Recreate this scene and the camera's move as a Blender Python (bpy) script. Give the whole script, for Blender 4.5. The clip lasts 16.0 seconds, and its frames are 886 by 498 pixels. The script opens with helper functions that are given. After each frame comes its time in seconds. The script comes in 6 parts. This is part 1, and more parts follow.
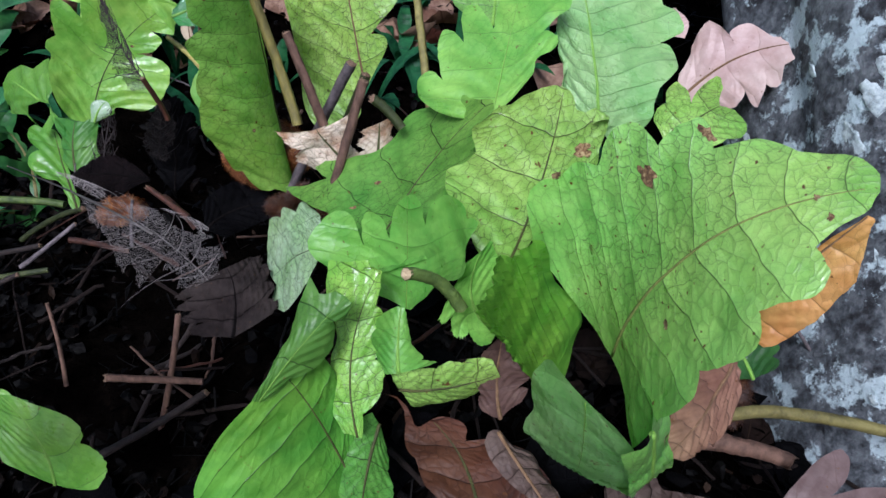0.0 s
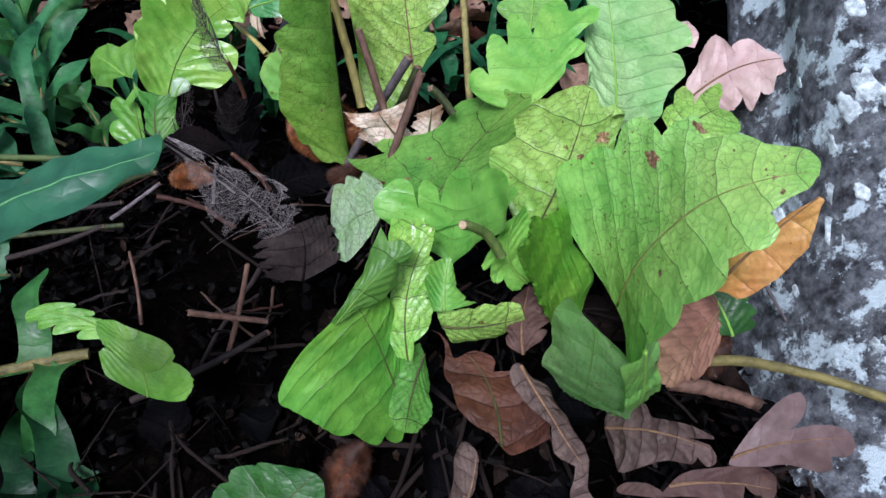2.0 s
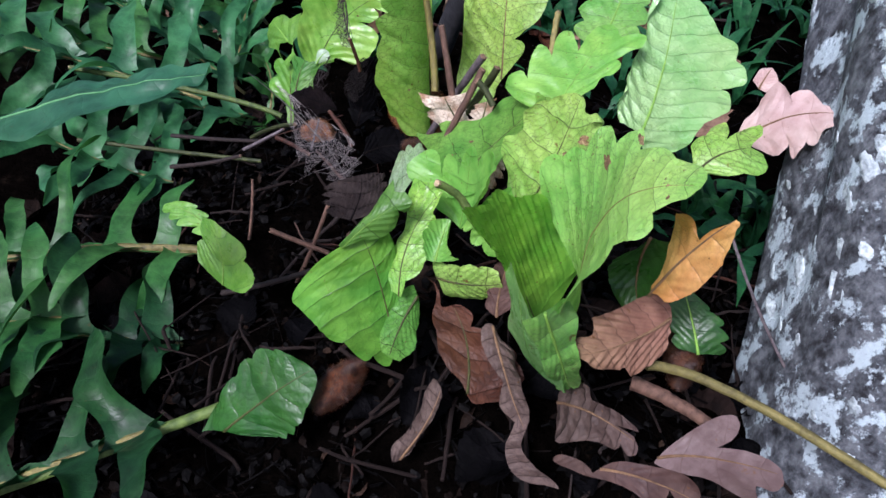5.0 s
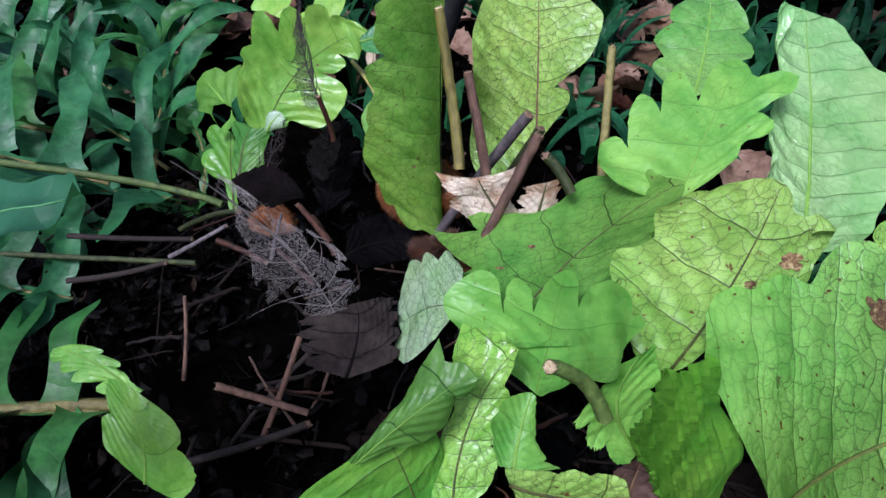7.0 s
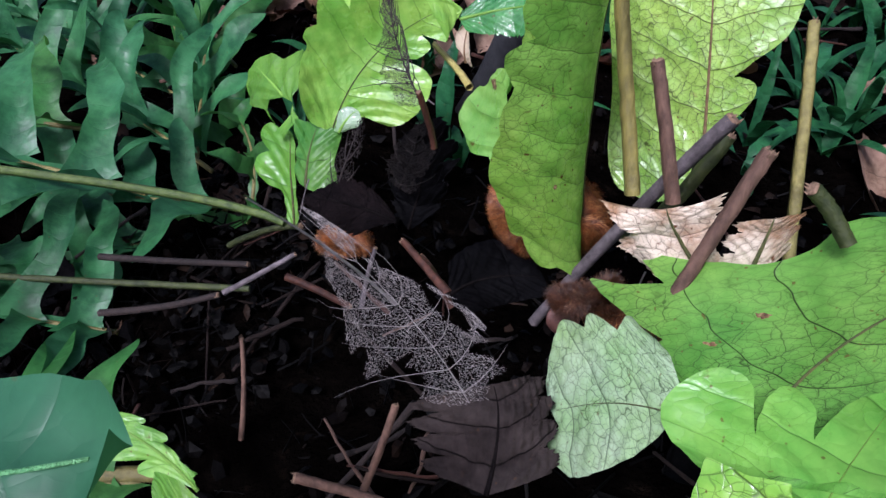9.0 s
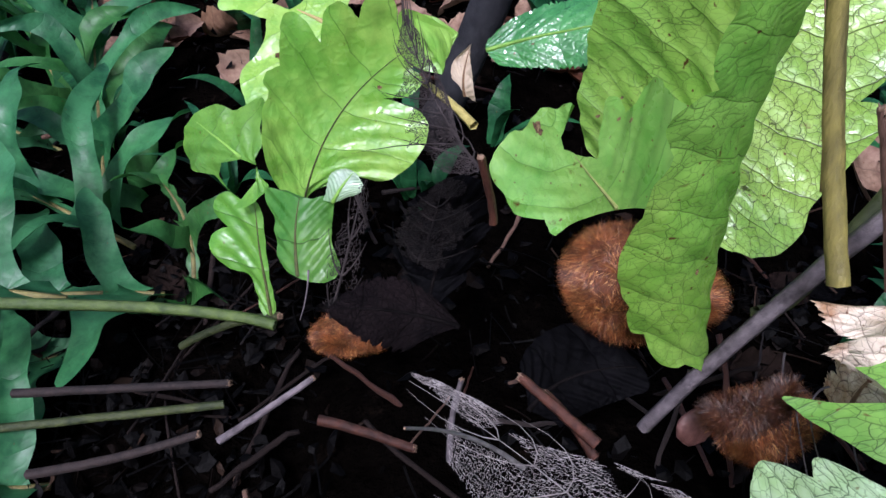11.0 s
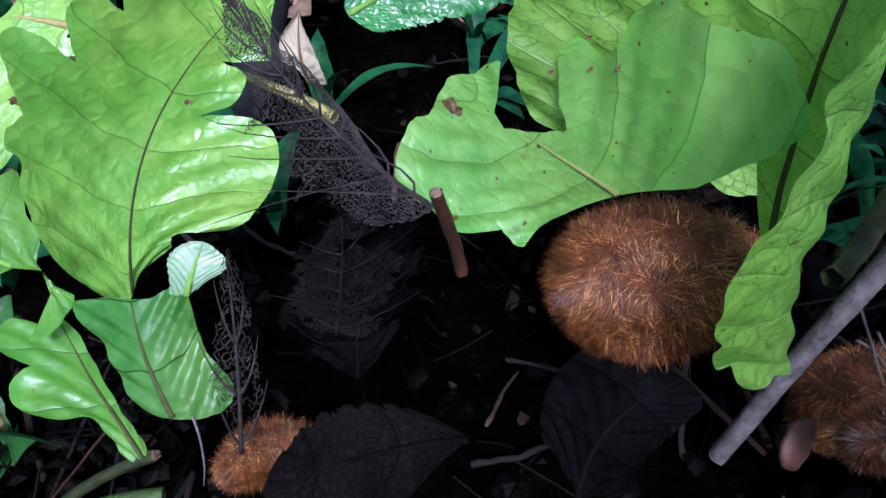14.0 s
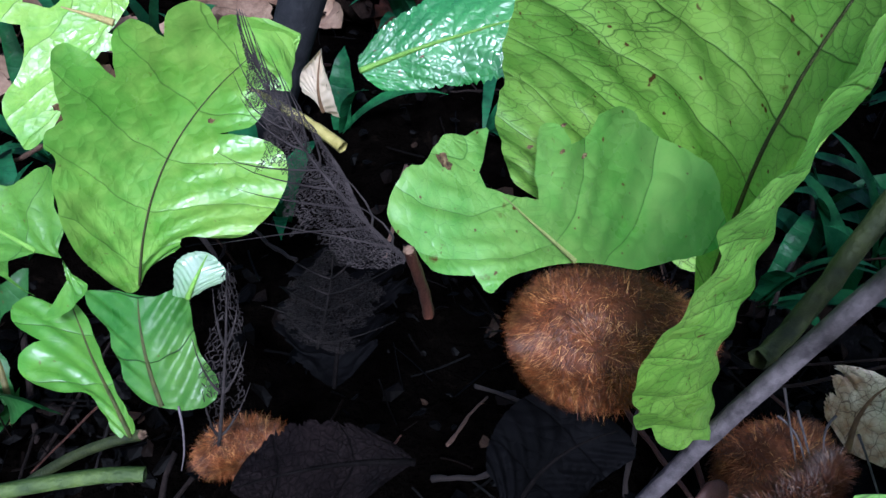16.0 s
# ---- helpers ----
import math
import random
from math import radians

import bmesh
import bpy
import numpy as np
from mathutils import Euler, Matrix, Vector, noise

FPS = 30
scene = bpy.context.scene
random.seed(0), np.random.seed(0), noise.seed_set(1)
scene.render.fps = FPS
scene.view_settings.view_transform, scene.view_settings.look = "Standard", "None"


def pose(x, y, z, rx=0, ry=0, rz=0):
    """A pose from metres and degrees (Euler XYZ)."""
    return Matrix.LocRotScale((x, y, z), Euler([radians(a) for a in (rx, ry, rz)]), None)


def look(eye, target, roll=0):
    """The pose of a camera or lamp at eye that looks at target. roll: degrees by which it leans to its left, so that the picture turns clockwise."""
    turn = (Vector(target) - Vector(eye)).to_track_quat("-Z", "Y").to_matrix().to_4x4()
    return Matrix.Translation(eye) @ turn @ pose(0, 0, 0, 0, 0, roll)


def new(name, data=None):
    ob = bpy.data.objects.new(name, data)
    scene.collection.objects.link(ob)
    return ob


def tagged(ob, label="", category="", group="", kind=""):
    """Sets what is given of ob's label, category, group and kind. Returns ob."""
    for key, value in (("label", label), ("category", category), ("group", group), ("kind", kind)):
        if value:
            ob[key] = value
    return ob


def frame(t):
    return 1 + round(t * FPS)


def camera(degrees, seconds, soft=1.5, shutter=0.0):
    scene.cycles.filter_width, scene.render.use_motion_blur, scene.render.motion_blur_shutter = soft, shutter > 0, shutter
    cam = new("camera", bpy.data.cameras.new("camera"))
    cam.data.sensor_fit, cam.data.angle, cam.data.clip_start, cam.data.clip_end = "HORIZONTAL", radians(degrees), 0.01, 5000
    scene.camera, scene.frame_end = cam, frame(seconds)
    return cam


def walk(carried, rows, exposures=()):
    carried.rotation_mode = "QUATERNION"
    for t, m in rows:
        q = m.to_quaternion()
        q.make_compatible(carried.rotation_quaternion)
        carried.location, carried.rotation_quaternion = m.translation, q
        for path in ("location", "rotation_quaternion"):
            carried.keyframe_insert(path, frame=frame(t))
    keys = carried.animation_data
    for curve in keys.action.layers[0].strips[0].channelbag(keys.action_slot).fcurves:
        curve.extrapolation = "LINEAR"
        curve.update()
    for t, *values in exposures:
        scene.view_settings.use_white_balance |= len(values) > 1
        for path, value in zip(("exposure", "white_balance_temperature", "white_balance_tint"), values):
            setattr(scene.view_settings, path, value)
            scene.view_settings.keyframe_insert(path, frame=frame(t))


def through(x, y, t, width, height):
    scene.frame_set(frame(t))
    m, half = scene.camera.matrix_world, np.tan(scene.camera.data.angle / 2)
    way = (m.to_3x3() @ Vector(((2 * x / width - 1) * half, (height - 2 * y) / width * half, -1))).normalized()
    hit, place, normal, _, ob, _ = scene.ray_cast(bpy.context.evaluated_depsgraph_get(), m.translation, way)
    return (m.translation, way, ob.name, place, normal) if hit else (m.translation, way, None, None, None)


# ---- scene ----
from mathutils.geometry import delaunay_2d_cdt
cam = camera(65.6, 16.0)
PATH = [
    (0, (0.0, 0.0, 0.451), (0.023, 1.384, -0.993), -0.6),
    (0.5, (-0.018, -0.012, 0.472), (0.006, 1.377, -0.967), 0.7),
    (1, (-0.021, -0.028, 0.489), (0.006, 1.357, -0.954), 0.8),
    (1.5, (-0.027, -0.048, 0.501), (0.002, 1.325, -0.953), 1.6),
    (2, (-0.022, -0.071, 0.499), (-0.021, 1.294, -0.962), 1.6),
    (2.5, (-0.001, -0.08, 0.474), (-0.077, 1.249, -1.018), 2.7),
    (3, (0.028, -0.081, 0.465), (-0.18, 1.219, -1.04), 0.0),
    (5.5, (0.122, -0.137, 0.541), (-0.406, 1.165, -0.882), -0.3),
    (6, (0.093, -0.101, 0.511), (-0.383, 1.191, -0.94), 0.8),
    (6.5, (0.023, -0.003, 0.452), (-0.29, 1.298, -1.035), 2.1),
    (7, (-0.01, 0.034, 0.43), (-0.385, 1.47, -0.91), 0.2),
    (7.5, (-0.035, 0.052, 0.406), (-0.463, 1.486, -0.921), -0.6),
    (8, (-0.05, 0.065, 0.385), (-0.469, 1.483, -0.961), 0.1),
    (8.5, (-0.067, 0.092, 0.38), (-0.55, 1.466, -0.99), -1.1),
    (9, (-0.097, 0.122, 0.378), (-0.533, 1.503, -1.002), -1.8),
    (9.5, (-0.116, 0.136, 0.367), (-0.577, 1.504, -1.017), -3.7),
    (10, (-0.133, 0.156, 0.365), (-0.56, 1.537, -1.018), -1.8),
    (12.5, (-0.284, 0.283, 0.319), (0.168, 1.649, -1.07), -2.7),
    (13, (-0.278, 0.307, 0.316), (0.213, 1.569, -1.156), -2.3),
    (13.5, (-0.252, 0.318, 0.307), (0.241, 1.6, -1.147), -4.1),
    (14, (-0.239, 0.314, 0.304), (0.122, 1.566, -1.212), -3.3),
    (14.5, (-0.243, 0.31, 0.337), (0.161, 1.574, -1.159), 2.1),
    (15, (-0.23, 0.305, 0.335), (0.174, 1.522, -1.2), 3.8),
    (15.5, (-0.227, 0.305, 0.331), (0.138, 1.531, -1.207), 3.6),
    (16, (-0.23, 0.304, 0.334), (0.109, 1.57, -1.177), 2.9),
]
walk(cam, [(t, look(eye, target, roll)) for t, eye, target, roll in PATH],
     exposures=[(0, 0.3, 5350, 17), (3, 0.55, 5450, 22), (5.5, 0.6, 5550, 25), (7, 0.4, 5300, 21), (8.5, 0.5, 5400, 24), (10.2, 0.65, 5500, 25), (12.4, 0.62, 5050, 23), (16, 0.7, 4850, 15)])

world = bpy.data.worlds.new("sky")
scene.world = world
world.use_nodes = True
sky = world.node_tree.nodes.new("ShaderNodeTexSky")
sky.sky_type, sky.sun_disc = "NISHITA", False
sky.sun_elevation, sky.sun_rotation = radians(57), radians(197)
sky.dust_density, sky.ozone_density = 6.0, 1.0
world.node_tree.nodes["Background"].inputs["Strength"].default_value = 0.1
world.node_tree.links.new(sky.outputs["Color"], world.node_tree.nodes["Background"].inputs["Color"])
sun = new("sun", bpy.data.lights.new("sun", "SUN"))
sun.data.energy, sun.data.angle, sun.data.color = 3.3, radians(14), (1.0, 0.97, 0.9)
sun.matrix_world = look((-0.45, -1.2, 2.4), (0, 0.3, 0))


# ---------------------------------------------------------------- helpers
def part(name, bm, material, parent, label=""):
    me = bpy.data.meshes.new(name)
    bm.to_mesh(me)
    bm.free()
    for poly in me.polygons:
        poly.use_smooth = True
    me.materials.append(material)
    ob = new(name, me)
    ob.parent = parent
    if label:
        tagged(ob, label)
    return ob


def thing(name, label, category, group="", at=(0, 0, 0), kind=""):
    ob = new(name)
    ob.location = at
    ob.empty_display_size = 0.01
    return tagged(ob, label, category, group, kind)


def solo(name, bm, material, label, category, group="", kind=""):
    ob = part(name, bm, material, None)
    return tagged(ob, label, category, group, kind)


def quad3(a, b, c, t):
    """A curve through a at 0, b at a half and c at 1."""
    return a * (2 * (t - 0.5) * (t - 1)) + b * (4 * t * (1 - t)) + c * (2 * t * (t - 0.5))


def sheet(left, rib, right):
    """A smooth surface (u from base to tip, v from -1 to 1) through three rows of three places."""
    rows = [[Vector(p) for p in row] for row in (left, rib, right)]

    def at(u, v):
        a, b, c = (quad3(*row, u) for row in rows)
        return quad3(a, b, c, (v + 1) / 2)
    return at


def tube(bm, places, radii, sides=7, cap=True):
    """A round stem through the places, with its radius at each."""
    rings = []
    places = [Vector(p) for p in places]
    for n, p in enumerate(places):
        ahead = (places[min(n + 1, len(places) - 1)] - places[max(n - 1, 0)]).normalized()
        side = ahead.cross(Vector((0.31, 0.2, 0.93)))
        if side.length < 1e-4:
            side = ahead.cross(Vector((1, 0, 0)))
        side.normalize()
        other = ahead.cross(side)
        rings.append([bm.verts.new(p + (side * math.cos(a) + other * math.sin(a)) * radii[n])
                      for a in (2 * math.pi * k / sides for k in range(sides))])
    for a, b in zip(rings, rings[1:]):
        for k in range(sides):
            bm.faces.new((a[k], a[(k + 1) % sides], b[(k + 1) % sides], b[k]))
    if cap:
        bm.faces.new(rings[0][::-1])
        bm.faces.new(rings[-1])


def bend(a, b, c, n=10):
    return [quad3(Vector(a), Vector(b), Vector(c), k / n) for k in range(n + 1)]


def lobe_edge(u, count, depth, sharp, phase):
    """1 on the tips of the lobes, less in the notches between them."""
    w = abs(math.sin(math.pi * (count * u + phase)))
    return 1 - depth * (1 - w ** sharp)


def edge_reach(stops, a):
    """Where the blade's edge lies (along, sideways) for the place a on the midrib: round lobes between sharp notches, ending in a round tip."""
    if a <= stops[0][0]:
        return stops[0][1], stops[0][2]
    for (a0, u0, v0, t0), (a1, u1, v1, t1) in zip(stops, stops[1:]):
        if a <= a1:
            x = (a - a0) / max(1e-6, a1 - a0)
            soft = 3 * x * x - 2 * x * x * x
            if t0 == t1:
                return u0 + (u1 - u0) * soft, v0 + (v1 - v0) * soft
            k = math.sin(math.pi / 2 * x) ** 0.7 if t1 else 1 - math.sin(math.pi / 2 * (1 - x)) ** 0.7
            return u0 + (u1 - u0) * (0.6 * x + 0.4 * soft), v0 + (v1 - v0) * k
    a0, u0, v0, _ = stops[-1]
    x = (a - a0) / max(1e-6, 1 - a0)
    return u0 + (1 - u0) * math.sin(math.pi / 2 * x), v0 * max(0.0, 1 - x * x) ** 0.5


def round_outline(stops, step=6):
    """A closed outline through the stops: bowed between them, with a corner at each stop marked 0."""
    line = []
    n = len(stops)
    for k in range(n):
        (u0, v0, _), (u1, v1, c1), (u2, v2, c2), (u3, v3, _) = (stops[(k + d) % n] for d in (-1, 0, 1, 2))
        for i in range(step):
            t = i / step
            m1 = (0.5 * (u2 - u0), 0.5 * (v2 - v0)) if c1 else (0.25 * (u2 - u1), 0.25 * (v2 - v1))
            m2 = (0.5 * (u3 - u1), 0.5 * (v3 - v1)) if c2 else (0.25 * (u2 - u1), 0.25 * (v2 - v1))
            h = (2 * t ** 3 - 3 * t * t + 1, t ** 3 - 2 * t * t + t, 3 * t * t - 2 * t ** 3, t ** 3 - t * t)
            line.append((h[0] * u1 + h[1] * m1[0] + h[2] * u2 + h[3] * m2[0], h[0] * v1 + h[1] * m1[1] + h[2] * v2 + h[3] * m2[1]))
    return line


def cut_blade(me, uv, outline, on_blade, length, wide, seed):
    """Fills a lobed outline with a fine net of faces laid on the blade's curved sheet."""
    line = round_outline(outline)
    line = [(u + 0.006 * noise.noise((u * 26, v * 13, seed)), v + 0.012 * noise.noise((u * 26, v * 13, seed + 9.5))) for u, v in line]
    n = len(line)

    def inside(u, v):
        odd = False
        for (a0, b0), (a1, b1) in zip(line, line[1:] + line[:1]):
            if (b0 > v) != (b1 > v) and u < a0 + (v - b0) * (a1 - a0) / (b1 - b0):
                odd = not odd
        return odd
    lo_u, hi_u = min(p[0] for p in line), max(p[0] for p in line)
    lo_v, hi_v = min(p[1] for p in line), max(p[1] for p in line)
    spots = [Vector(p) for p in line]
    for i in range(1, 60):
        for j in range(1, 44):
            u = lo_u + (hi_u - lo_u) * (i + 0.5 * (j % 2)) / 60
            v = lo_v + (hi_v - lo_v) * j / 44
            if inside(u, v) and inside(u + 0.008, v) and inside(u - 0.008, v) and inside(u, v + 0.016) and inside(u, v - 0.016):
                spots.append(Vector((u, v)))
    rim = [(k, (k + 1) % n) for k in range(n)]
    spots, _, faces, _, _, _ = delaunay_2d_cdt(spots, rim, [], 1, 1e-5)
    verts, coord = [], {}
    for p in spots:
        place, far = on_blade(p.x, p.y, max(-1.0, min(1.0, p.y)))
        verts.append(me.verts.new(place))
        coord[verts[-1]] = (p.x * length, p.y * wide + 0.5)
    for f in faces:
        face = me.faces.new([verts[k] for k in f])
        for loop in face.loops:
            loop[uv].uv = coord[loop.vert]


def frond(name, label, left, rib, right, mat, rib_mat, lobes=4, depth=0.22, skew=0.16, tip=1.0,
          pleat=0.0003, veins=7, wave=0.004, seed=1, rib_r=0.0013, foot=0.0, sharp=0.7, phase=0.05, group="fern fronds", category="fern frond", torn=0.0, edges=None, ribs=0, ridge=0.0009, scars=(), outline=None):
    """A lobed fern frond: a curved blade cut to a lobed outline, pleated along its side veins, with a raised midrib."""
    surf = sheet(left, rib, right)
    nu, nv = (120, 24) if edges else (80, 22)
    length = sum((surf(k / 8, 0) - surf((k + 1) / 8, 0)).length for k in range(8))
    wide = (surf(0.5, 1) - surf(0.5, -1)).length / 2
    ph = phase

    def on_blade(u, v, s):
        p = surf(min(u, 1.3), v)
        e = 0.02
        n = (surf(u + e, v) - surf(u - e, v)).cross(surf(u, v + e) - surf(u, v - e))
        n.normalize()
        far = abs(v)
        lift = pleat * math.cos(2 * math.pi * veins * (u - 0.45 * far)) * min(1.0, far * 2.5) * (1.1 - 0.5 * far)
        lift += ridge * math.cos(math.pi * ribs * v) * min(1.0, 2.5 * u) * (ribs > 0)
        lift += wave * noise.noise((p.x * 22 + seed, p.y * 22, p.z * 22)) * (0.3 + abs(s))
        lift += 0.0042 * s ** 4 * noise.noise((p.x * 38, p.y * 38, p.z * 38 + seed))
        lift += 0.35 * wave * noise.noise((p.x * 70 + seed, p.y * 70, p.z * 70)) * (0.4 + abs(s))
        return p + n * lift, far

    def lobed_blade(me, uv):
        grid, coord = [], {}
        for i in range(nu + 1):
            u0 = i / nu
            row = []
            for j in range(-nv, nv + 1):
                s = j / nv
                # outline: lobed sides and a round tip
                round_tip = (max(0.0, 1 - (max(0.0, u0 - 0.45) / 0.55) ** 2.6)) ** 0.5 if tip > 0 else 1.0
                round_tip = 1 - tip + tip * round_tip if tip < 1 else round_tip
                round_foot = 1 - foot * (1 - min(1.0, u0 / 0.35)) ** 2
                side = lobe_edge(u0, lobes, depth, sharp, ph + (0.07 if s > 0 else 0.0)) if lobes else 1.0
                side *= 1 + 0.035 * noise.noise((u0 * 23, seed * 3.1, s > 0)) + torn * noise.noise((u0 * 60, seed * 1.7, s > 0))
                v = s * round_tip * round_foot * side
                u = u0 + skew * abs(v) * (1 - u0)
                if edges:
                    along, reach = edge_reach(edges[1 if s > 0 else 0], u0)
                    v = s * reach * (1 + 0.03 * noise.noise((u0 * 31, seed * 3.1, s > 0)) + torn * noise.noise((u0 * 60, seed * 1.7, s > 0)))
                    u = u0 + (along - u0) * abs(s)
                p, far = on_blade(u, v, s)
                row.append(me.verts.new(p))
                coord[row[-1]] = (u * length, v * wide + 0.5)
            grid.append(row)
        for i in range(nu):
            for j in range(2 * nv):
                f = me.faces.new((grid[i][j], grid[i][j + 1], grid[i + 1][j + 1], grid[i + 1][j]))
                for loop in f.loops:
                    loop[uv].uv = coord[loop.vert]
        return [grid[i][nv].co.copy() for i in range(0, nu + 1, 3)]

    me = bmesh.new()
    uv = me.loops.layers.uv.new("UVMap")
    if outline:
        cut_blade(me, uv, outline, on_blade, length, wide, seed)
        rim = round_outline(outline)
        cross = sorted(a[0] - a[1] * (b[0] - a[0]) / (b[1] - a[1]) for a, b in zip(rim, rim[1:] + rim[:1]) if (a[1] > 0) != (b[1] > 0))
        first, last = max(zip(cross[::2], cross[1::2]), key=lambda p: p[1] - p[0], default=(0.0, 0.9))
        first, last = first + 0.01, last - 0.03
        line = [on_blade(first + (last - first) * k / 30, 0.0, 0.0)[0] for k in range(31)]
    else:
        line = lobed_blade(me, uv)
    top = thing(name, label, category, group, line[0])
    bmesh.ops.translate(me, verts=me.verts, vec=-line[0])
    part("blade", me, mat, top)
    bm = bmesh.new()
    tube(bm, [p - line[0] for p in line], [rib_r * (1.0 - 0.85 * k / len(line)) for k in range(len(line))], 6)
    part("midrib", bm, rib_mat, top, "raised midrib of the frond")
    for su, sv, size in scars:
        bm = bmesh.new()
        spot = lambda du, dv: on_blade(su + du / length, sv + dv / wide, sv)[0] - line[0]
        ahead, side = spot(0.004, 0) - spot(-0.004, 0), spot(0, 0.004) - spot(0, -0.004)
        up = ahead.cross(side).normalized()
        up = (up if up.z > 0 else -up) * 0.0004
        rings = []
        for ring in (0.5, 1.0):
            rings.append([])
            for n in range(22):
                t = 2 * math.pi * n / 22
                w = size * ring * (1 + 0.6 * noise.noise((math.cos(t) * 1.7, math.sin(t) * 1.7, size * 900 + su * 9)) + 0.5 * noise.noise((math.cos(t) * 6, math.sin(t) * 6, su * 30)))
                rings[-1].append(bm.verts.new(spot(0.7 * w * math.cos(t), w * math.sin(t)) + up))
        hub = bm.verts.new(spot(0, 0) + up)
        for n in range(22):
            bm.faces.new((hub, rings[0][n], rings[0][(n + 1) % 22]))
            bm.faces.new((rings[0][n], rings[1][n], rings[1][(n + 1) % 22], rings[0][(n + 1) % 22]))
        part("scar", bm, SCAR, top, "dry brown scar on the blade")
    return top



# ---------------------------------------------------------------- materials
def material(name):
    m = bpy.data.materials.new(name)
    m.use_nodes = True
    m.node_tree.nodes.clear()
    nodes, links = m.node_tree.nodes, m.node_tree.links

    def add(kind, **settings):
        node = nodes.new(kind)
        for key, value in settings.items():
            if key in node.inputs:
                node.inputs[key].default_value = value
        return node

    def join(a, out, b, into):
        links.new(a.outputs[out], b.inputs[into])
    return m, add, join


def ramp(node, stops):
    el = node.color_ramp.elements
    while len(el) < len(stops):
        el.new(0.5)
    for e, (pos, col) in zip(el, stops):
        e.position, e.color = pos, (*col, 1)
    return node


def math_node(add, op, b=None):
    n = add("ShaderNodeMath")
    n.operation = op
    if b is not None:
        n.inputs[1].default_value = b
    return n


def leaf_material(name, young, old, vein, net=0.7, lines=0.6, gap=0.012, cell=125, rough=0.32, through=0.3, spots=0.6, spot=(0.10, 0.045, 0.012), mottle=0.5, gloss=0.5, bump=0.5, cover=0.05):
    """A leaf: tones of its colour, side veins, two nets of veins with swollen cells between, brown spots, some light passing through."""
    m, add, join = material(name)
    out = add("ShaderNodeOutputMaterial")
    uv = add("ShaderNodeUVMap")
    uv.uv_map = "UVMap"
    geo = add("ShaderNodeNewGeometry")

    def calc(op, a, b=None):
        n = add("ShaderNodeMath")
        n.operation = op
        for k, v in enumerate((a, b)):
            if isinstance(v, (int, float)):
                n.inputs[k].default_value = v
            elif v is not None:
                join(v[0], v[1], n, k)
        return n, "Value"

    def span(v, lo, hi, a=0.0, b=1.0):
        n = add("ShaderNodeMapRange")
        for key, val in (("From Min", lo), ("From Max", hi), ("To Min", a), ("To Max", b)):
            n.inputs[key].default_value = val
        join(v[0], v[1], n, "Value")
        return n, "Result"

    def cloud(scale, detail=3.0, rough_=0.6, where=(geo, "Position")):
        n = add("ShaderNodeTexNoise", Scale=scale, Detail=detail, Roughness=rough_)
        join(where[0], where[1], n, "Vector")
        return n, "Fac"

    def blend(f, a, b, mode="MIX"):
        n = add("ShaderNodeMixRGB")
        n.blend_type = mode
        for k, v in enumerate((f, a, b)):
            if isinstance(v, (int, float)):
                n.inputs[k].default_value = v
            elif isinstance(v[0], (int, float)):
                n.inputs[k].default_value = (*v, 1)
            else:
                join(v[0], v[1], n, k)
        return n, "Color"
    tone = calc("ADD", calc("MULTIPLY", cloud(24.0, 5.0, 0.62), 0.6), calc("MULTIPLY", cloud(90.0, 4.0, 0.65), 0.4))
    col = blend(span(tone, 0.5 - 0.2 * mottle, 0.5 + 0.2 * mottle), old, young)
    info = add("ShaderNodeObjectInfo")
    hsv = add("ShaderNodeHueSaturation")
    join(col[0], col[1], hsv, "Color")
    each = span((info, "Random"), 0, 1, 0.82, 1.15)
    join(each[0], each[1], hsv, "Value")
    hue = span(cloud(9.0, 2.0), 0.3, 0.7, 0.485, 0.515)
    join(hue[0], hue[1], hsv, "Hue")
    # side veins: slanting, bowed lines out from the midrib
    sep = add("ShaderNodeSeparateXYZ")
    join(uv, "UV", sep, "Vector")
    far = calc("ABSOLUTE", calc("SUBTRACT", (sep, "Y"), 0.5))
    bow = calc("MULTIPLY", calc("POWER", far, 1.35), 1.5)
    wob = calc("MULTIPLY", cloud(38.0, 2.0, 0.5, (uv, "UV")), 0.010)
    run = calc("ADD", calc("SUBTRACT", (sep, "X"), bow), wob)
    near = calc("PINGPONG", run, gap)
    thin = span(far, 0.0, 0.05, 1.0, 0.55)
    side = span(calc("DIVIDE", near, thin), 0.00013, 0.00050, 1, 0)
    fold = span(near, 0.0, gap, 0.0, 1.0)
    # two nets, coarse and fine
    warp = add("ShaderNodeTexNoise", Scale=120.0, Detail=2.0)
    join(uv, "UV", warp, "Vector")
    bent = blend(0.0045, (uv, "UV"), (warp, "Color"), "ADD")
    nets = []
    for size, lo, hi in ((cell * 1.25, 0.005, 0.028), (cell * 2.8, 0.008, 0.05)):
        v = add("ShaderNodeTexVoronoi", Scale=float(size))
        v.feature = "DISTANCE_TO_EDGE"
        join(bent[0], bent[1], v, "Vector")
        nets.append(((v, "Distance"), span((v, "Distance"), lo, hi, 1, 0)))
    patch = span(cloud(11.0, 3.0), 0.42, 0.58, cover, 1.0)
    coarse = calc("MULTIPLY", calc("MULTIPLY", nets[0][1], patch), net)
    fine = calc("MULTIPLY", calc("MULTIPLY", nets[1][1], patch), net * 0.6)
    both = calc("MAXIMUM", calc("MAXIMUM", coarse, fine), calc("MULTIPLY", side, lines))
    # cells are paler in the middle than by the veins
    swell = span(nets[0][0], 0.0, 0.32)
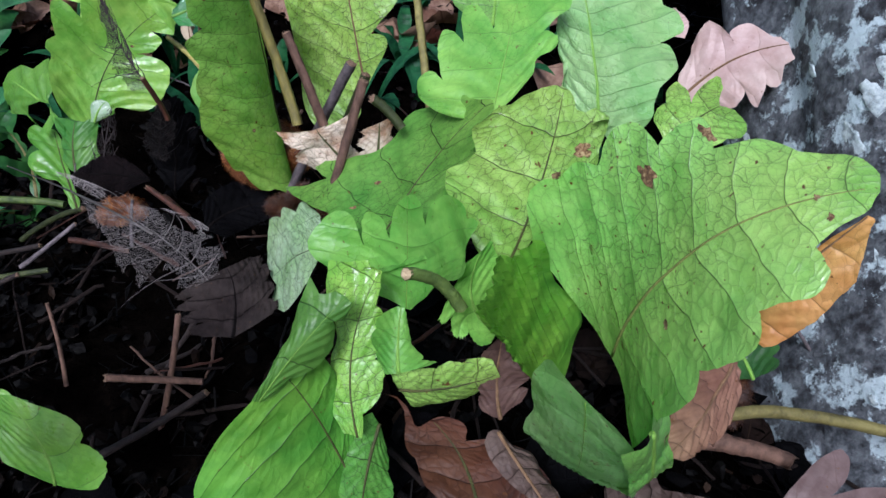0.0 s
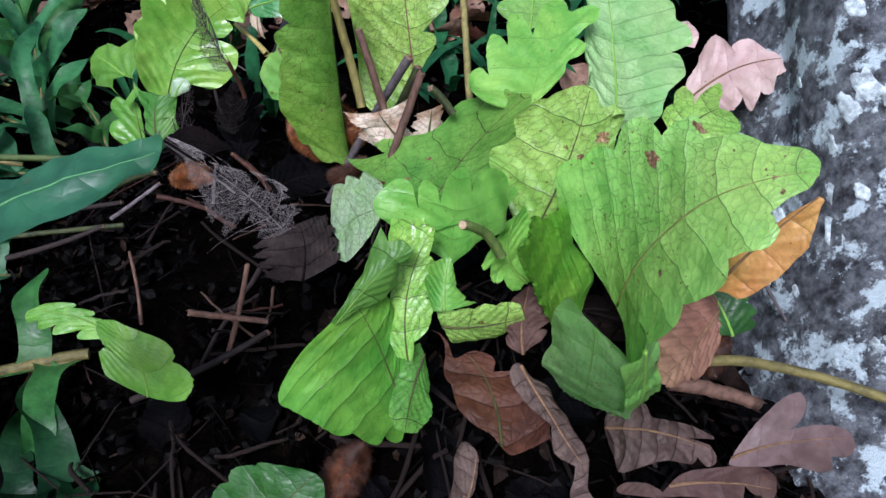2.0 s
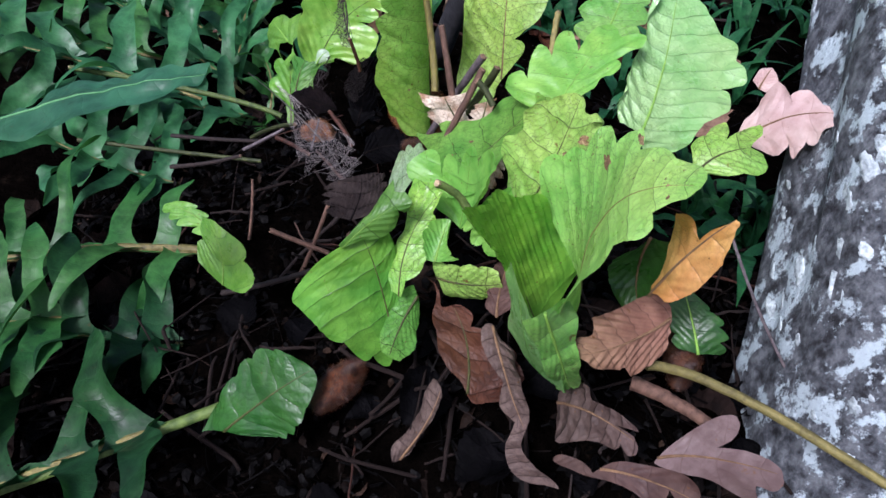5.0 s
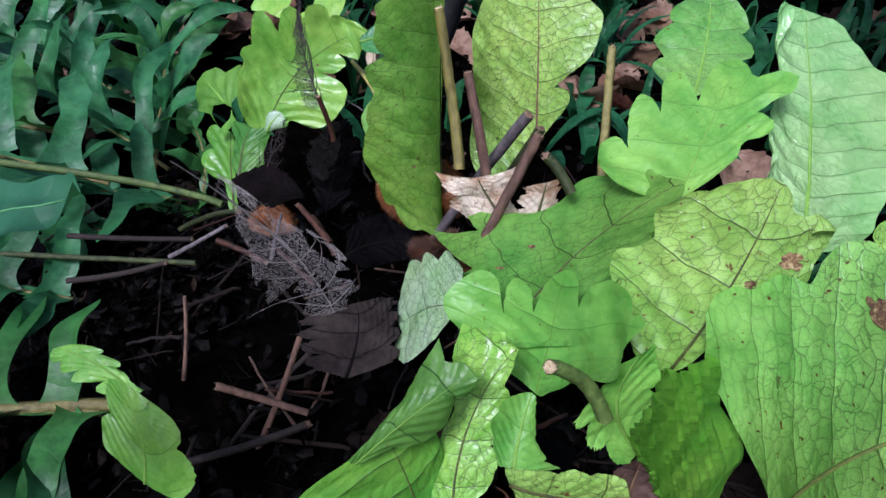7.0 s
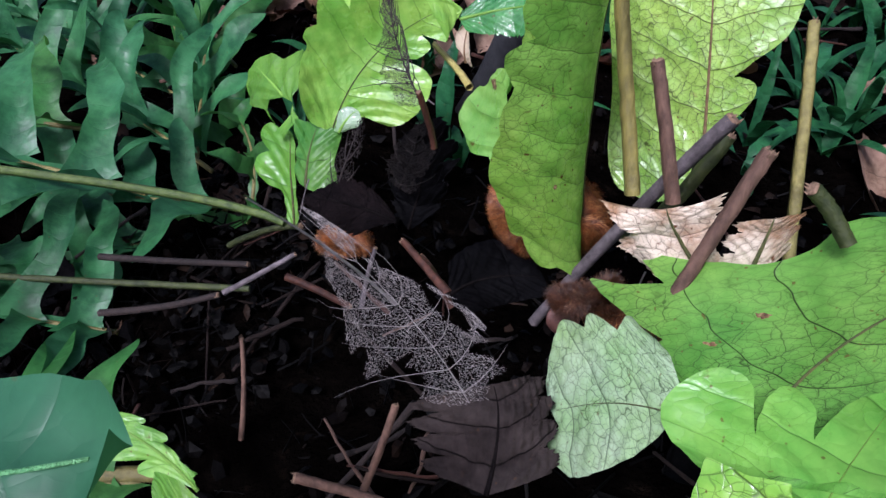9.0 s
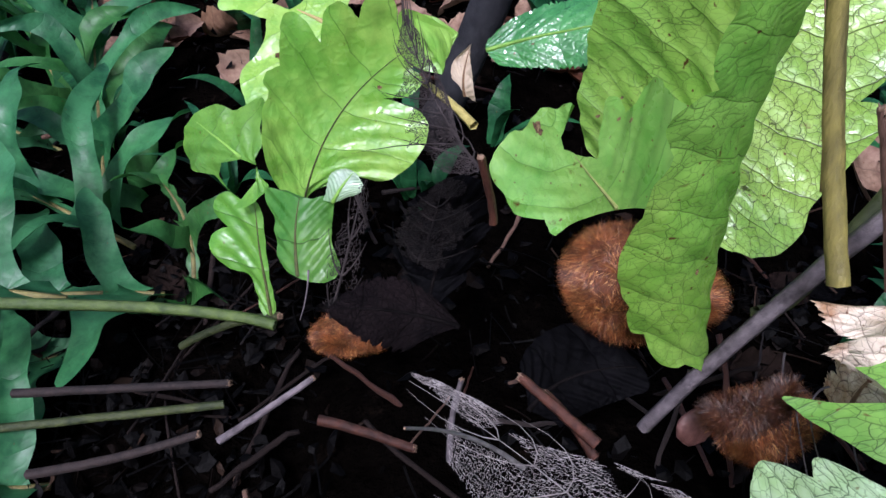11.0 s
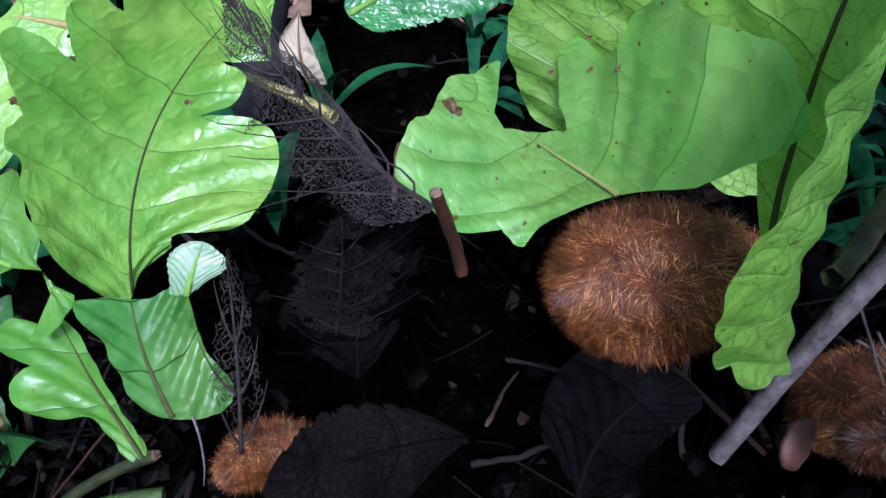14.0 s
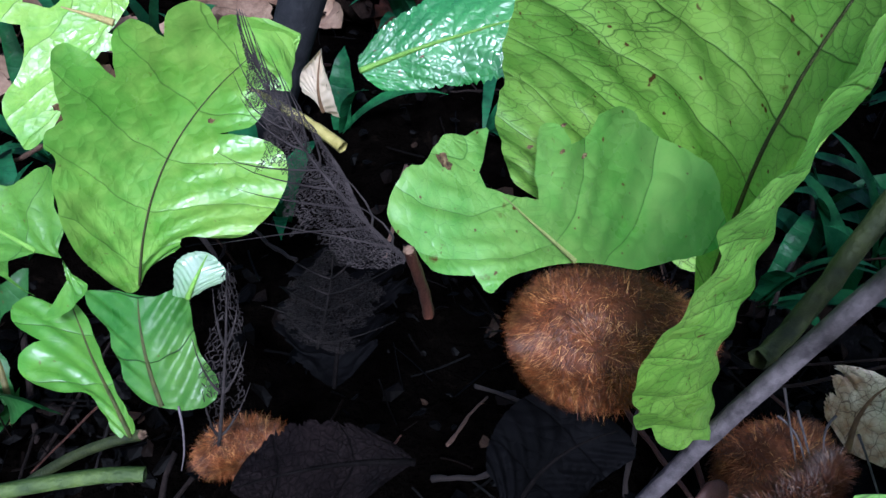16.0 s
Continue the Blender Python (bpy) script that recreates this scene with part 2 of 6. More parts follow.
    base = blend(span(swell, 0, 1, 0.16 * min(1.0, net), 0.0), (hsv, "Color"), vein)
    mix = blend(both, base, vein)
    # brown spots and blemishes, large scars and small specks
    blot = span(cloud(60.0, 4.0, 0.7), 0.70 - 0.035 * spots, 0.75)
    speck = span(cloud(330.0, 1.0, 0.5), 0.74 - 0.02 * spots, 0.77)
    dots = calc("MULTIPLY", calc("MAXIMUM", blot, speck), min(1.0, spots * 1.2))
    mix2 = blend(dots, mix, spot)
    # relief: sunken veins, swollen cells, pleats and a fine grain
    h = calc("ADD", calc("MULTIPLY", swell, 0.32), calc("MULTIPLY", both, -0.22))
    h = calc("ADD", h, calc("MULTIPLY", calc("POWER", fold, 0.6), 1.7))
    h = calc("ADD", h, calc("MULTIPLY", cloud(45.0, 3.0), 0.6))
    h = calc("ADD", h, calc("MULTIPLY", cloud(420.0, 2.0), 0.07))
    bmp = add("ShaderNodeBump", Strength=bump, Distance=0.0011)
    join(h[0], h[1], bmp, "Height")
    rgh = span(cloud(34.0, 4.0), 0.35, 0.65, rough - 0.1, rough + 0.16)
    bsdf = add("ShaderNodeBsdfPrincipled")
    bsdf.inputs["Specular IOR Level"].default_value = gloss
    join(mix2[0], mix2[1], bsdf, "Base Color")
    join(rgh[0], rgh[1], bsdf, "Roughness")
    join(bmp, "Normal", bsdf, "Normal")
    tr = add("ShaderNodeBsdfTranslucent")
    lit = blend(1.0, mix2, (1.15, 1.2, 0.75), "MULTIPLY")
    join(lit[0], lit[1], tr, "Color")
    sh = add("ShaderNodeMixShader", Fac=through)
    join(bsdf, "BSDF", sh, 1)
    join(tr, "BSDF", sh, 2)
    join(sh, "Shader", out, "Surface")
    return m


def rough_material(name, stops, scale=60.0, detail=6.0, rough=0.85, bump=0.6, dist=0.002, stretch=(1, 1, 1), second=None, gloss=0.3):
    """An uneven natural surface: a colour ramp over noise at two sizes, with relief."""
    m, add, join = material(name)
    out = add("ShaderNodeOutputMaterial")
    tc = add("ShaderNodeTexCoord")
    mp = add("ShaderNodeMapping")
    mp.inputs["Scale"].default_value = stretch
    join(tc, "Object", mp, "Vector")
    n1 = add("ShaderNodeTexNoise", Scale=scale, Detail=detail, Roughness=0.65)
    join(mp, "Vector", n1, "Vector")
    c1 = ramp(add("ShaderNodeValToRGB"), stops)
    join(n1, "Fac", c1, "Fac")
    info = add("ShaderNodeObjectInfo")
    vary = add("ShaderNodeMapRange")
    vary.inputs["To Min"].default_value, vary.inputs["To Max"].default_value = 0.75, 1.2
    join(info, "Random", vary, "Value")
    hsv = add("ShaderNodeHueSaturation")
    join(c1, "Color", hsv, "Color")
    join(vary, "Result", hsv, "Value")
    last, sock = hsv, "Color"
    if second:
        size, low, high, colour = second
        n2 = add("ShaderNodeTexNoise", Scale=size, Detail=7.0, Roughness=0.7)
        join(mp, "Vector", n2, "Vector")
        r2 = add("ShaderNodeMapRange")
        r2.inputs["From Min"].default_value, r2.inputs["From Max"].default_value = low, high
        join(n2, "Fac", r2, "Value")
        mx = add("ShaderNodeMixRGB")
        mx.inputs[2].default_value = (*colour, 1)
        join(r2, "Result", mx, 0)
        join(hsv, "Color", mx, 1)
        last = mx
    n3 = add("ShaderNodeTexNoise", Scale=scale * 3, Detail=5.0, Roughness=0.7)
    join(mp, "Vector", n3, "Vector")
    add2 = math_node(add, "ADD")
    join(n1, "Fac", add2, 0)
    join(n3, "Fac", add2, 1)
    bmp = add("ShaderNodeBump", Strength=bump, Distance=dist)
    join(add2, "Value", bmp, "Height")
    bsdf = add("ShaderNodeBsdfPrincipled", Roughness=rough)
    bsdf.inputs["Specular IOR Level"].default_value = gloss
    join(last, sock, bsdf, "Base Color")
    join(bmp, "Normal", bsdf, "Normal")
    join(bsdf, "BSDF", out, "Surface")
    return m


GREEN = leaf_material("frond_green", (0.306, 0.5605, 0.119), (0.1785, 0.418, 0.068), (0.02125, 0.0323, 0.00765), net=0.65, lines=0.7, gloss=0.8, spots=1.2, cover=0.35, bump=0.6)
BRIGHT = leaf_material("frond_bright", (0.231, 0.462, 0.08), (0.121, 0.33, 0.045), (0.055, 0.154, 0.018), net=0.5, lines=0.5, spots=0.6, gloss=0.5, rough=0.34, bump=0.55)
VEINED = leaf_material("frond_veined", (0.3, 0.47, 0.095), (0.18, 0.34, 0.05), (0.03, 0.032, 0.008), net=0.9, lines=0.9, spots=1.0, gloss=0.4, cover=0.7, through=0.18, bump=0.6)
PALE = leaf_material("frond_pale", (0.32, 0.53, 0.2), (0.20, 0.42, 0.11), (0.09, 0.22, 0.04), net=0.55, lines=0.45, spots=0.7, through=0.5, rough=0.28, gloss=0.8)
# Deep green with the shade of the low fronds put into it.
DEEP_SHADED = leaf_material("frond_deep", (0.0385, 0.1275, 0.0224), (0.0154, 0.0675, 0.0112), (0.0105, 0.0375, 0.0056), net=0.5, lines=0.6, spots=0.4)
BLUE = leaf_material("frond_bluegreen", (0.045, 0.17, 0.06), (0.014, 0.075, 0.026), (0.03, 0.12, 0.04), net=0.12, lines=0.45, spots=0.3, rough=0.42, gloss=0.25, through=0.28, bump=0.35)
WET = leaf_material("leaf_wet", (0.06, 0.26, 0.06), (0.03, 0.15, 0.035), (0.04, 0.15, 0.045), net=0.2, lines=0.2, spots=0.8, rough=0.17, gloss=1.0, bump=0.6, through=0.15, cell=260)
PINK = leaf_material("dry_pinkish", (0.54, 0.41, 0.37), (0.4, 0.27, 0.235), (0.24, 0.15, 0.125), net=0.4, lines=0.35, spots=0.6, rough=0.5, through=0.1)
ORANGE = leaf_material("dry_orange", (0.78, 0.48, 0.15), (0.55, 0.28, 0.07), (0.2, 0.09, 0.02), net=0.4, lines=0.4, spots=0.8, rough=0.45, through=0.45, bump=0.8)
# Shade near the ground is worked into this darkened rust.
RUST = leaf_material("dry_rust", (0.09, 0.0315, 0.01836), (0.036, 0.0119, 0.00816), (0.01296, 0.0049, 0.0034), net=0.8, lines=0.8, spots=0.5, rough=0.5, through=0.1, bump=1.0, gloss=0.2)
TAN = leaf_material("dry_tan", (0.62, 0.52, 0.40), (0.30, 0.16, 0.08), (0.05, 0.02, 0.01), net=0.8, lines=0.3, spots=2.0, spot=(0.12, 0.04, 0.015), rough=0.6, through=0.15, cover=0.6, bump=0.9, mottle=0.35)
# Drab brown, lowered as well to carry the shade near the ground.
DRAB = leaf_material("dry_drab", (0.0972, 0.0665, 0.05576), (0.04176, 0.0266, 0.02176), (0.0288, 0.0168, 0.0136), net=0.6, lines=0.7, spots=0.6, rough=0.6, through=0.08, bump=1.0, gap=0.006, gloss=0.2)
# Dead leaf nearly black, so the dark of the hollow sits in its colour.
DEAD_SHADED = leaf_material("dry_black", (0.0022, 0.0021, 0.0026), (0.0008, 0.0008, 0.001), (0.0008, 0.0007, 0.0008), net=0.3, lines=0.6, spots=0.0, rough=0.7, gloss=0.03, through=0.0, bump=1.0)
RIB_DARK = rough_material("rib_dark", [(0.3, (0.03, 0.04, 0.012)), (0.7, (0.08, 0.08, 0.02))], 200, rough=0.5)
RIB_GREEN = rough_material("rib_green", [(0.3, (0.13, 0.28, 0.03)), (0.7, (0.2, 0.36, 0.06))], 200, rough=0.45)
RIB_BROWN = rough_material("rib_brown", [(0.3, (0.09, 0.05, 0.025)), (0.7, (0.2, 0.12, 0.06))], 200, rough=0.6)
STEM_OLIVE = rough_material("stem_olive", [(0.3, (0.07, 0.06, 0.02)), (0.7, (0.20, 0.17, 0.04))], 120, rough=0.5, stretch=(1, 1, 0.25))
STEM_BROWN = rough_material("stem_brown", [(0.3, (0.04, 0.021, 0.014)), (0.7, (0.16, 0.09, 0.062))], 150, rough=0.7, stretch=(1, 1, 0.2))
STEM_GREY = rough_material("stem_grey", [(0.3, (0.035, 0.028, 0.03)), (0.7, (0.15, 0.125, 0.13))], 150, rough=0.7)
STEM_GREEN = rough_material("stem_green", [(0.3, (0.03, 0.055, 0.012)), (0.7, (0.11, 0.16, 0.035))], 110, rough=0.5)
STEM_DEEP = rough_material("stem_deep", [(0.3, (0.010, 0.016, 0.005)), (0.7, (0.05, 0.06, 0.016))], 110, rough=0.55)
STEM_YELLOW = rough_material("stem_yellow", [(0.3, (0.22, 0.18, 0.04)), (0.7, (0.42, 0.36, 0.12))], 110, rough=0.4)
PITH = rough_material("stem_pith", [(0.3, (0.25, 0.17, 0.08)), (0.7, (0.55, 0.45, 0.28))], 700, rough=0.8)
REDWOOD = rough_material("stick_red", [(0.3, (0.012, 0.004, 0.003)), (0.7, (0.07, 0.024, 0.013))], 160, rough=0.6, stretch=(1, 1, 0.2))
# Damp soil taken to near-black, with the shade under the ferns painted in.
SHADED_SOIL = rough_material("soil", [(0.35, (0.0008, 0.0006, 0.0005)), (0.6, (0.0022, 0.0017, 0.0014)), (0.8, (0.010, 0.007, 0.005))], 45, rough=0.9, bump=1.0, dist=0.012, second=(14, 0.62, 0.78, (0.006, 0.004, 0.003)), gloss=0.0)
FUZZ_CORE = rough_material("rhizome_core", [(0.3, (0.05, 0.014, 0.005)), (0.7, (0.16, 0.05, 0.016))], 200, rough=0.8)
BARK = rough_material("bark", [(0.36, (0.018, 0.018, 0.021)), (0.48, (0.075, 0.083, 0.093)), (0.66, (0.19, 0.205, 0.22))], 95, rough=0.8, bump=1.0, dist=0.004, stretch=(1, 1, 0.8), second=(30, 0.53, 0.58, (0.44, 0.53, 0.56)))
LICHEN = rough_material("lichen", [(0.35, (0.15, 0.17, 0.18)), (0.5, (0.36, 0.42, 0.43)), (0.68, (0.60, 0.67, 0.67))], 150, rough=0.9, bump=0.8, dist=0.0015)
SKEL = rough_material("leaf_skeleton", [(0.3, (0.12, 0.105, 0.10)), (0.7, (0.30, 0.27, 0.26))], 150, rough=0.7)
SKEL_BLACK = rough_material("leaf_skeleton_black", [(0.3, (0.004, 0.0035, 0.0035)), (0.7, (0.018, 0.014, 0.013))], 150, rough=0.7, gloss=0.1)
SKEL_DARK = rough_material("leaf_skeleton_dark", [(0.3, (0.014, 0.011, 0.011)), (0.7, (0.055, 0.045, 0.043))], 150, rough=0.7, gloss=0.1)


VEINED2 = leaf_material("frond_veined_deep", (0.20, 0.42, 0.07), (0.105, 0.28, 0.036), (0.014, 0.022, 0.005), net=0.75, lines=0.95, spots=0.6, rough=0.42, gloss=0.25, cover=0.25, bump=0.45, through=0.4, gap=0.013)
GREENFAN = leaf_material("frond_fan", (0.15, 0.34, 0.04), (0.075, 0.22, 0.022), (0.02, 0.06, 0.008), net=0.3, lines=0.8, spots=0.4, gap=0.010, bump=0.7, gloss=0.25)
BRIGHTGLOSS = leaf_material("frond_gloss", (0.336, 0.575, 0.09), (0.182, 0.425, 0.045), (0.063, 0.15, 0.0195), net=0.25, lines=0.6, spots=0.3, rough=0.32, gloss=0.65, through=0.35, gap=0.014, bump=0.65)
GREEN2 = leaf_material("frond_mid", (0.155, 0.34, 0.042), (0.08, 0.23, 0.024), (0.03, 0.085, 0.01), net=0.35, lines=0.7, spots=0.5, gap=0.014, gloss=0.45, rough=0.36, bump=0.6)
PALE2 = leaf_material("frond_pale_wet", (0.27, 0.48, 0.10), (0.13, 0.34, 0.045), (0.05, 0.15, 0.02), net=0.3, lines=0.55, spots=0.8, rough=0.24, gloss=0.9, cover=0.1, bump=0.5, mottle=0.7)
PALEBACK = leaf_material("frond_pale_back", (0.095, 0.22, 0.036), (0.045, 0.14, 0.018), (0.012, 0.035, 0.006), net=0.35, lines=0.9, spots=0.4, rough=0.36, gloss=0.4, bump=0.65, gap=0.014)
VEINEDLIGHT = leaf_material("frond_veined_light", (0.30, 0.50, 0.08), (0.16, 0.36, 0.04), (0.02, 0.03, 0.006), net=0.85, lines=0.75, spots=0.8, gloss=0.5, cover=0.6, cell=135, bump=0.5, gap=0.011)
# Pale leaf back, whitened to stand for the sky light on this lobe.
PALEVEIN = leaf_material("frond_white_back", (0.46, 0.60, 0.38), (0.30, 0.48, 0.20), (0.035, 0.06, 0.02), net=0.95, lines=0.8, spots=0.5, gloss=0.4, rough=0.36, cover=0.6, cell=115, bump=0.5)
PLEATFAN = leaf_material("frond_pleat_fan", (0.26, 0.525, 0.055), (0.13, 0.35, 0.0275), (0.039, 0.125, 0.011), net=0.3, lines=0.3, spots=0.5, gloss=0.5, bump=0.5, through=0.45)
WETTIP = leaf_material("leaf_wet_tip", (0.45, 0.55, 0.42), (0.25, 0.42, 0.2), (0.1, 0.2, 0.08), net=0.3, lines=0.3, spots=0.3, rough=0.18, gloss=0.9)
# Brown lowered by the same step for the shade low in the clump.
TANDRY = leaf_material("dry_ribbed", (0.216, 0.126, 0.0748), (0.1224, 0.063, 0.0374), (0.0432, 0.021, 0.0136), net=0.3, lines=0.7, spots=0.7, rough=0.6, through=0.1, gap=0.007, gloss=0.2)
TANPALE = leaf_material("dry_pale", (0.62, 0.50, 0.38), (0.5, 0.36, 0.24), (0.3, 0.2, 0.12), net=0.2, lines=0.2, spots=0.7, rough=0.5, through=0.2)
# Umber darkened for the shade where these fronds lie.
RUST2 = leaf_material("dry_umber", (0.0828, 0.0476, 0.0374), (0.03744, 0.0189, 0.01564), (0.0216, 0.0105, 0.00816), net=0.5, lines=0.5, spots=0.5, rough=0.6, through=0.08, gloss=0.2)
# Purple-brown lowered to near-black for the shade in the hollow.
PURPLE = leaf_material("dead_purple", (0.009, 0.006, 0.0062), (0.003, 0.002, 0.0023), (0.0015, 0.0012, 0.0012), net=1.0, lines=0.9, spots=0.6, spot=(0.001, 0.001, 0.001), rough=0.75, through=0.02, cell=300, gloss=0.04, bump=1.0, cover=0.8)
DEADGREY = leaf_material("dead_grey", (0.036, 0.028, 0.025), (0.013, 0.01, 0.009), (0.005, 0.004, 0.004), net=0.5, lines=0.9, spots=0.2, rough=0.7, through=0.03, gap=0.007, bump=1.0, gloss=0.06)
# Rib in the same near-black, with the shade in its colour.
RIB_SHADED = rough_material("rib_soot", [(0.3, (0.002, 0.0017, 0.0017)), (0.7, (0.008, 0.0065, 0.0065))], 200, rough=0.8, gloss=0.02)
RIB_OLIVE = rough_material("rib_olive", [(0.3, (0.11, 0.13, 0.03)), (0.7, (0.2, 0.22, 0.06))], 200, rough=0.5)
RIB_YELLOW = rough_material("rib_yellow", [(0.3, (0.34, 0.27, 0.08)), (0.7, (0.55, 0.45, 0.18))], 150, rough=0.45)
STEM_YOLIVE = rough_material("stem_yellow_olive", [(0.3, (0.07, 0.06, 0.02)), (0.7, (0.22, 0.19, 0.06))], 110, rough=0.5)
STEM_DARK = rough_material("stem_dark", [(0.3, (0.006, 0.004, 0.0035)), (0.7, (0.028, 0.018, 0.015))], 130, rough=0.7)
PLEATED = leaf_material("frond_pleated", (0.3875, 0.624, 0.11), (0.2375, 0.48, 0.0605), (0.05, 0.102, 0.0132), net=0.75, lines=0.7, spots=1.0, gap=0.011, gloss=0.6, cover=0.45, through=0.55, bump=0.5)
# Brown litter leaf darkened, the shade at the ground put into its colour.
LITTER_SHADED = leaf_material("litter_dark", (0.016, 0.010, 0.008), (0.005, 0.0035, 0.003), (0.003, 0.002, 0.0015), net=0.4, lines=0.5, spots=0.0, rough=0.7, through=0.02, bump=1.0, gloss=0.03)
LITTER = leaf_material("litter_brown", (0.28, 0.18, 0.125), (0.12, 0.066, 0.042), (0.03, 0.015, 0.01), net=0.3, lines=0.5, spots=0.8, rough=0.65, through=0.05, gloss=0.2, bump=0.9)
WEED = leaf_material("weed_green", (0.022, 0.105, 0.036), (0.006, 0.036, 0.014), (0.02, 0.075, 0.03), net=0.05, lines=0.25, spots=0.2, rough=0.42, gloss=0.12, through=0.2)
STEM_BLACK = rough_material("stem_black", [(0.3, (0.012, 0.012, 0.014)), (0.7, (0.03, 0.03, 0.033))], 60, rough=0.7, gloss=0.1)
DISC = rough_material("rhizome_cut", [(0.3, (0.035, 0.014, 0.011)), (0.7, (0.10, 0.045, 0.036))], 220, rough=0.45, bump=0.3)
RIB_BLUE = rough_material("rib_bluegreen", [(0.3, (0.06, 0.2, 0.07)), (0.7, (0.12, 0.3, 0.12))], 200, rough=0.4)
STRAPGREEN = leaf_material("strap_green", (0.042, 0.15, 0.033), (0.014, 0.065, 0.014), (0.03, 0.12, 0.025), net=0.12, lines=0.45, spots=0.3, rough=0.42, gloss=0.25, through=0.28, bump=0.35)



STRAPLEAF = leaf_material("strap_leaf", (0.03, 0.12, 0.055), (0.014, 0.065, 0.03), (0.03, 0.1, 0.05), net=0.15, lines=0.2, spots=0.3, rough=0.4, gloss=0.4, through=0.3, bump=0.3)
# STRAPGREEN again, darkened: shade on the low fronds goes into the colour.
STRAP_SHADED = leaf_material("strap_shade", (0.017, 0.07, 0.02), (0.005, 0.026, 0.008), (0.02, 0.075, 0.02), net=0.12, lines=0.45, spots=0.3, rough=0.42, gloss=0.2, through=0.28, bump=0.35)
BROKEN = rough_material("broken_wood", [(0.3, (0.09, 0.05, 0.03)), (0.7, (0.26, 0.17, 0.11))], 700, rough=0.8)
# Pinkish frond on the litter: greyer, and darkened to hold the shade there.
PINKGREY_SHADED = leaf_material("dry_pinkish_grey", (0.144, 0.1036, 0.0952), (0.0864, 0.056, 0.05032), (0.072, 0.042, 0.0374), net=0.5, lines=0.5, spots=0.6, rough=0.55, through=0.05, gloss=0.3)
SCAR = rough_material("leaf_scar", [(0.35, (0.05, 0.025, 0.012)), (0.5, (0.15, 0.085, 0.036)), (0.65, (0.36, 0.27, 0.13))], 500, rough=0.7)
# Twigs near the clump: black, with the ground shade in their colour.
TWIG_SHADED = rough_material("twig_black", [(0.3, (0.006, 0.004, 0.004)), (0.7, (0.025, 0.017, 0.014))], 160, rough=0.8, gloss=0.1)
PALEPLEAT = leaf_material("frond_pale_pleated", (0.34, 0.54, 0.21), (0.22, 0.44, 0.13), (0.10, 0.24, 0.05), net=0.4, lines=0.75, spots=0.3, through=0.25, rough=0.26, gloss=0.9, gap=0.0085, bump=0.9)


def hair_material(name, dark, mid, glint):
    """Hair-like scales, each with a shade of its own, a few golden, glints in their colour."""
    m, add, join = material(name)
    out = add("ShaderNodeOutputMaterial")
    geo = add("ShaderNodeNewGeometry")
    col = ramp(add("ShaderNodeValToRGB"), [(0.0, dark), (0.55, mid), (0.82, mid), (1.0, glint)])
    join(geo, "Random Per Island", col, "Fac")
    tuft = add("ShaderNodeTexNoise", Scale=130.0, Detail=3.0)
    join(geo, "Position", tuft, "Vector")
    vary = add("ShaderNodeMapRange")
    vary.inputs["From Min"].default_value, vary.inputs["From Max"].default_value = 0.35, 0.65
    vary.inputs["To Min"].default_value, vary.inputs["To Max"].default_value = 0.5, 1.25
    join(tuft, "Fac", vary, "Value")
    hsv = add("ShaderNodeHueSaturation")
    join(col, "Color", hsv, "Color")
    join(vary, "Result", hsv, "Value")
    bsdf = add("ShaderNodeBsdfPrincipled", Roughness=0.45)
    bsdf.inputs["Specular IOR Level"].default_value = 0.35
    join(hsv, "Color", bsdf, "Base Color")
    join(bsdf, "BSDF", out, "Surface")
    return m


FUZZ = hair_material("rhizome_scales", (0.025, 0.006, 0.002), (0.20, 0.058, 0.014), (0.70, 0.36, 0.12))
# Same scales darkened, for rhizomes whose shade under the fronds is coloured in.
FUZZ_SHADED = hair_material("rhizome_scales_dark", (0.012, 0.0035, 0.0015), (0.05, 0.014, 0.005), (0.16, 0.08, 0.03))

# ---------------------------------------------------------------- ground, trunk
def ground_height(x, y):
    h = -0.062 + 0.10 * math.exp(-((x - 0.06) ** 2 + (y - 0.24) ** 2) / (2 * 0.13 ** 2))
    h += 0.05 * math.exp(-((x + 0.12) ** 2 + (y - 0.30) ** 2) / (2 * 0.09 ** 2))
    return h


def build_ground():
    bm = bmesh.new()
    axis = [-30, -12, -5, -2.5, -1.6] + [-1.2 + 0.018 * k for k in range(134)] + [1.6, 2.5, 5, 12, 30]
    rows = []
    for y in axis:
        row = []
        for x in axis:
            yy = y + 0.5
            z = ground_height(x, yy)
            near = 1.0 if abs(x) < 1.3 and abs(y) < 1.3 else 0.0
            z += near * (0.016 * noise.noise((x * 14, yy * 14, 0)) + 0.009 * noise.noise((x * 45, yy * 45, 3)))
            row.append(bm.verts.new((x, yy, z)))
        rows.append(row)
    for a, b in zip(rows, rows[1:]):
        for k in range(len(axis) - 1):
            bm.faces.new((a[k], a[k + 1], b[k + 1], b[k]))
    solo("ground", bm, SHADED_SOIL, "dark damp soil under leaf litter", "ground", kind="structure")


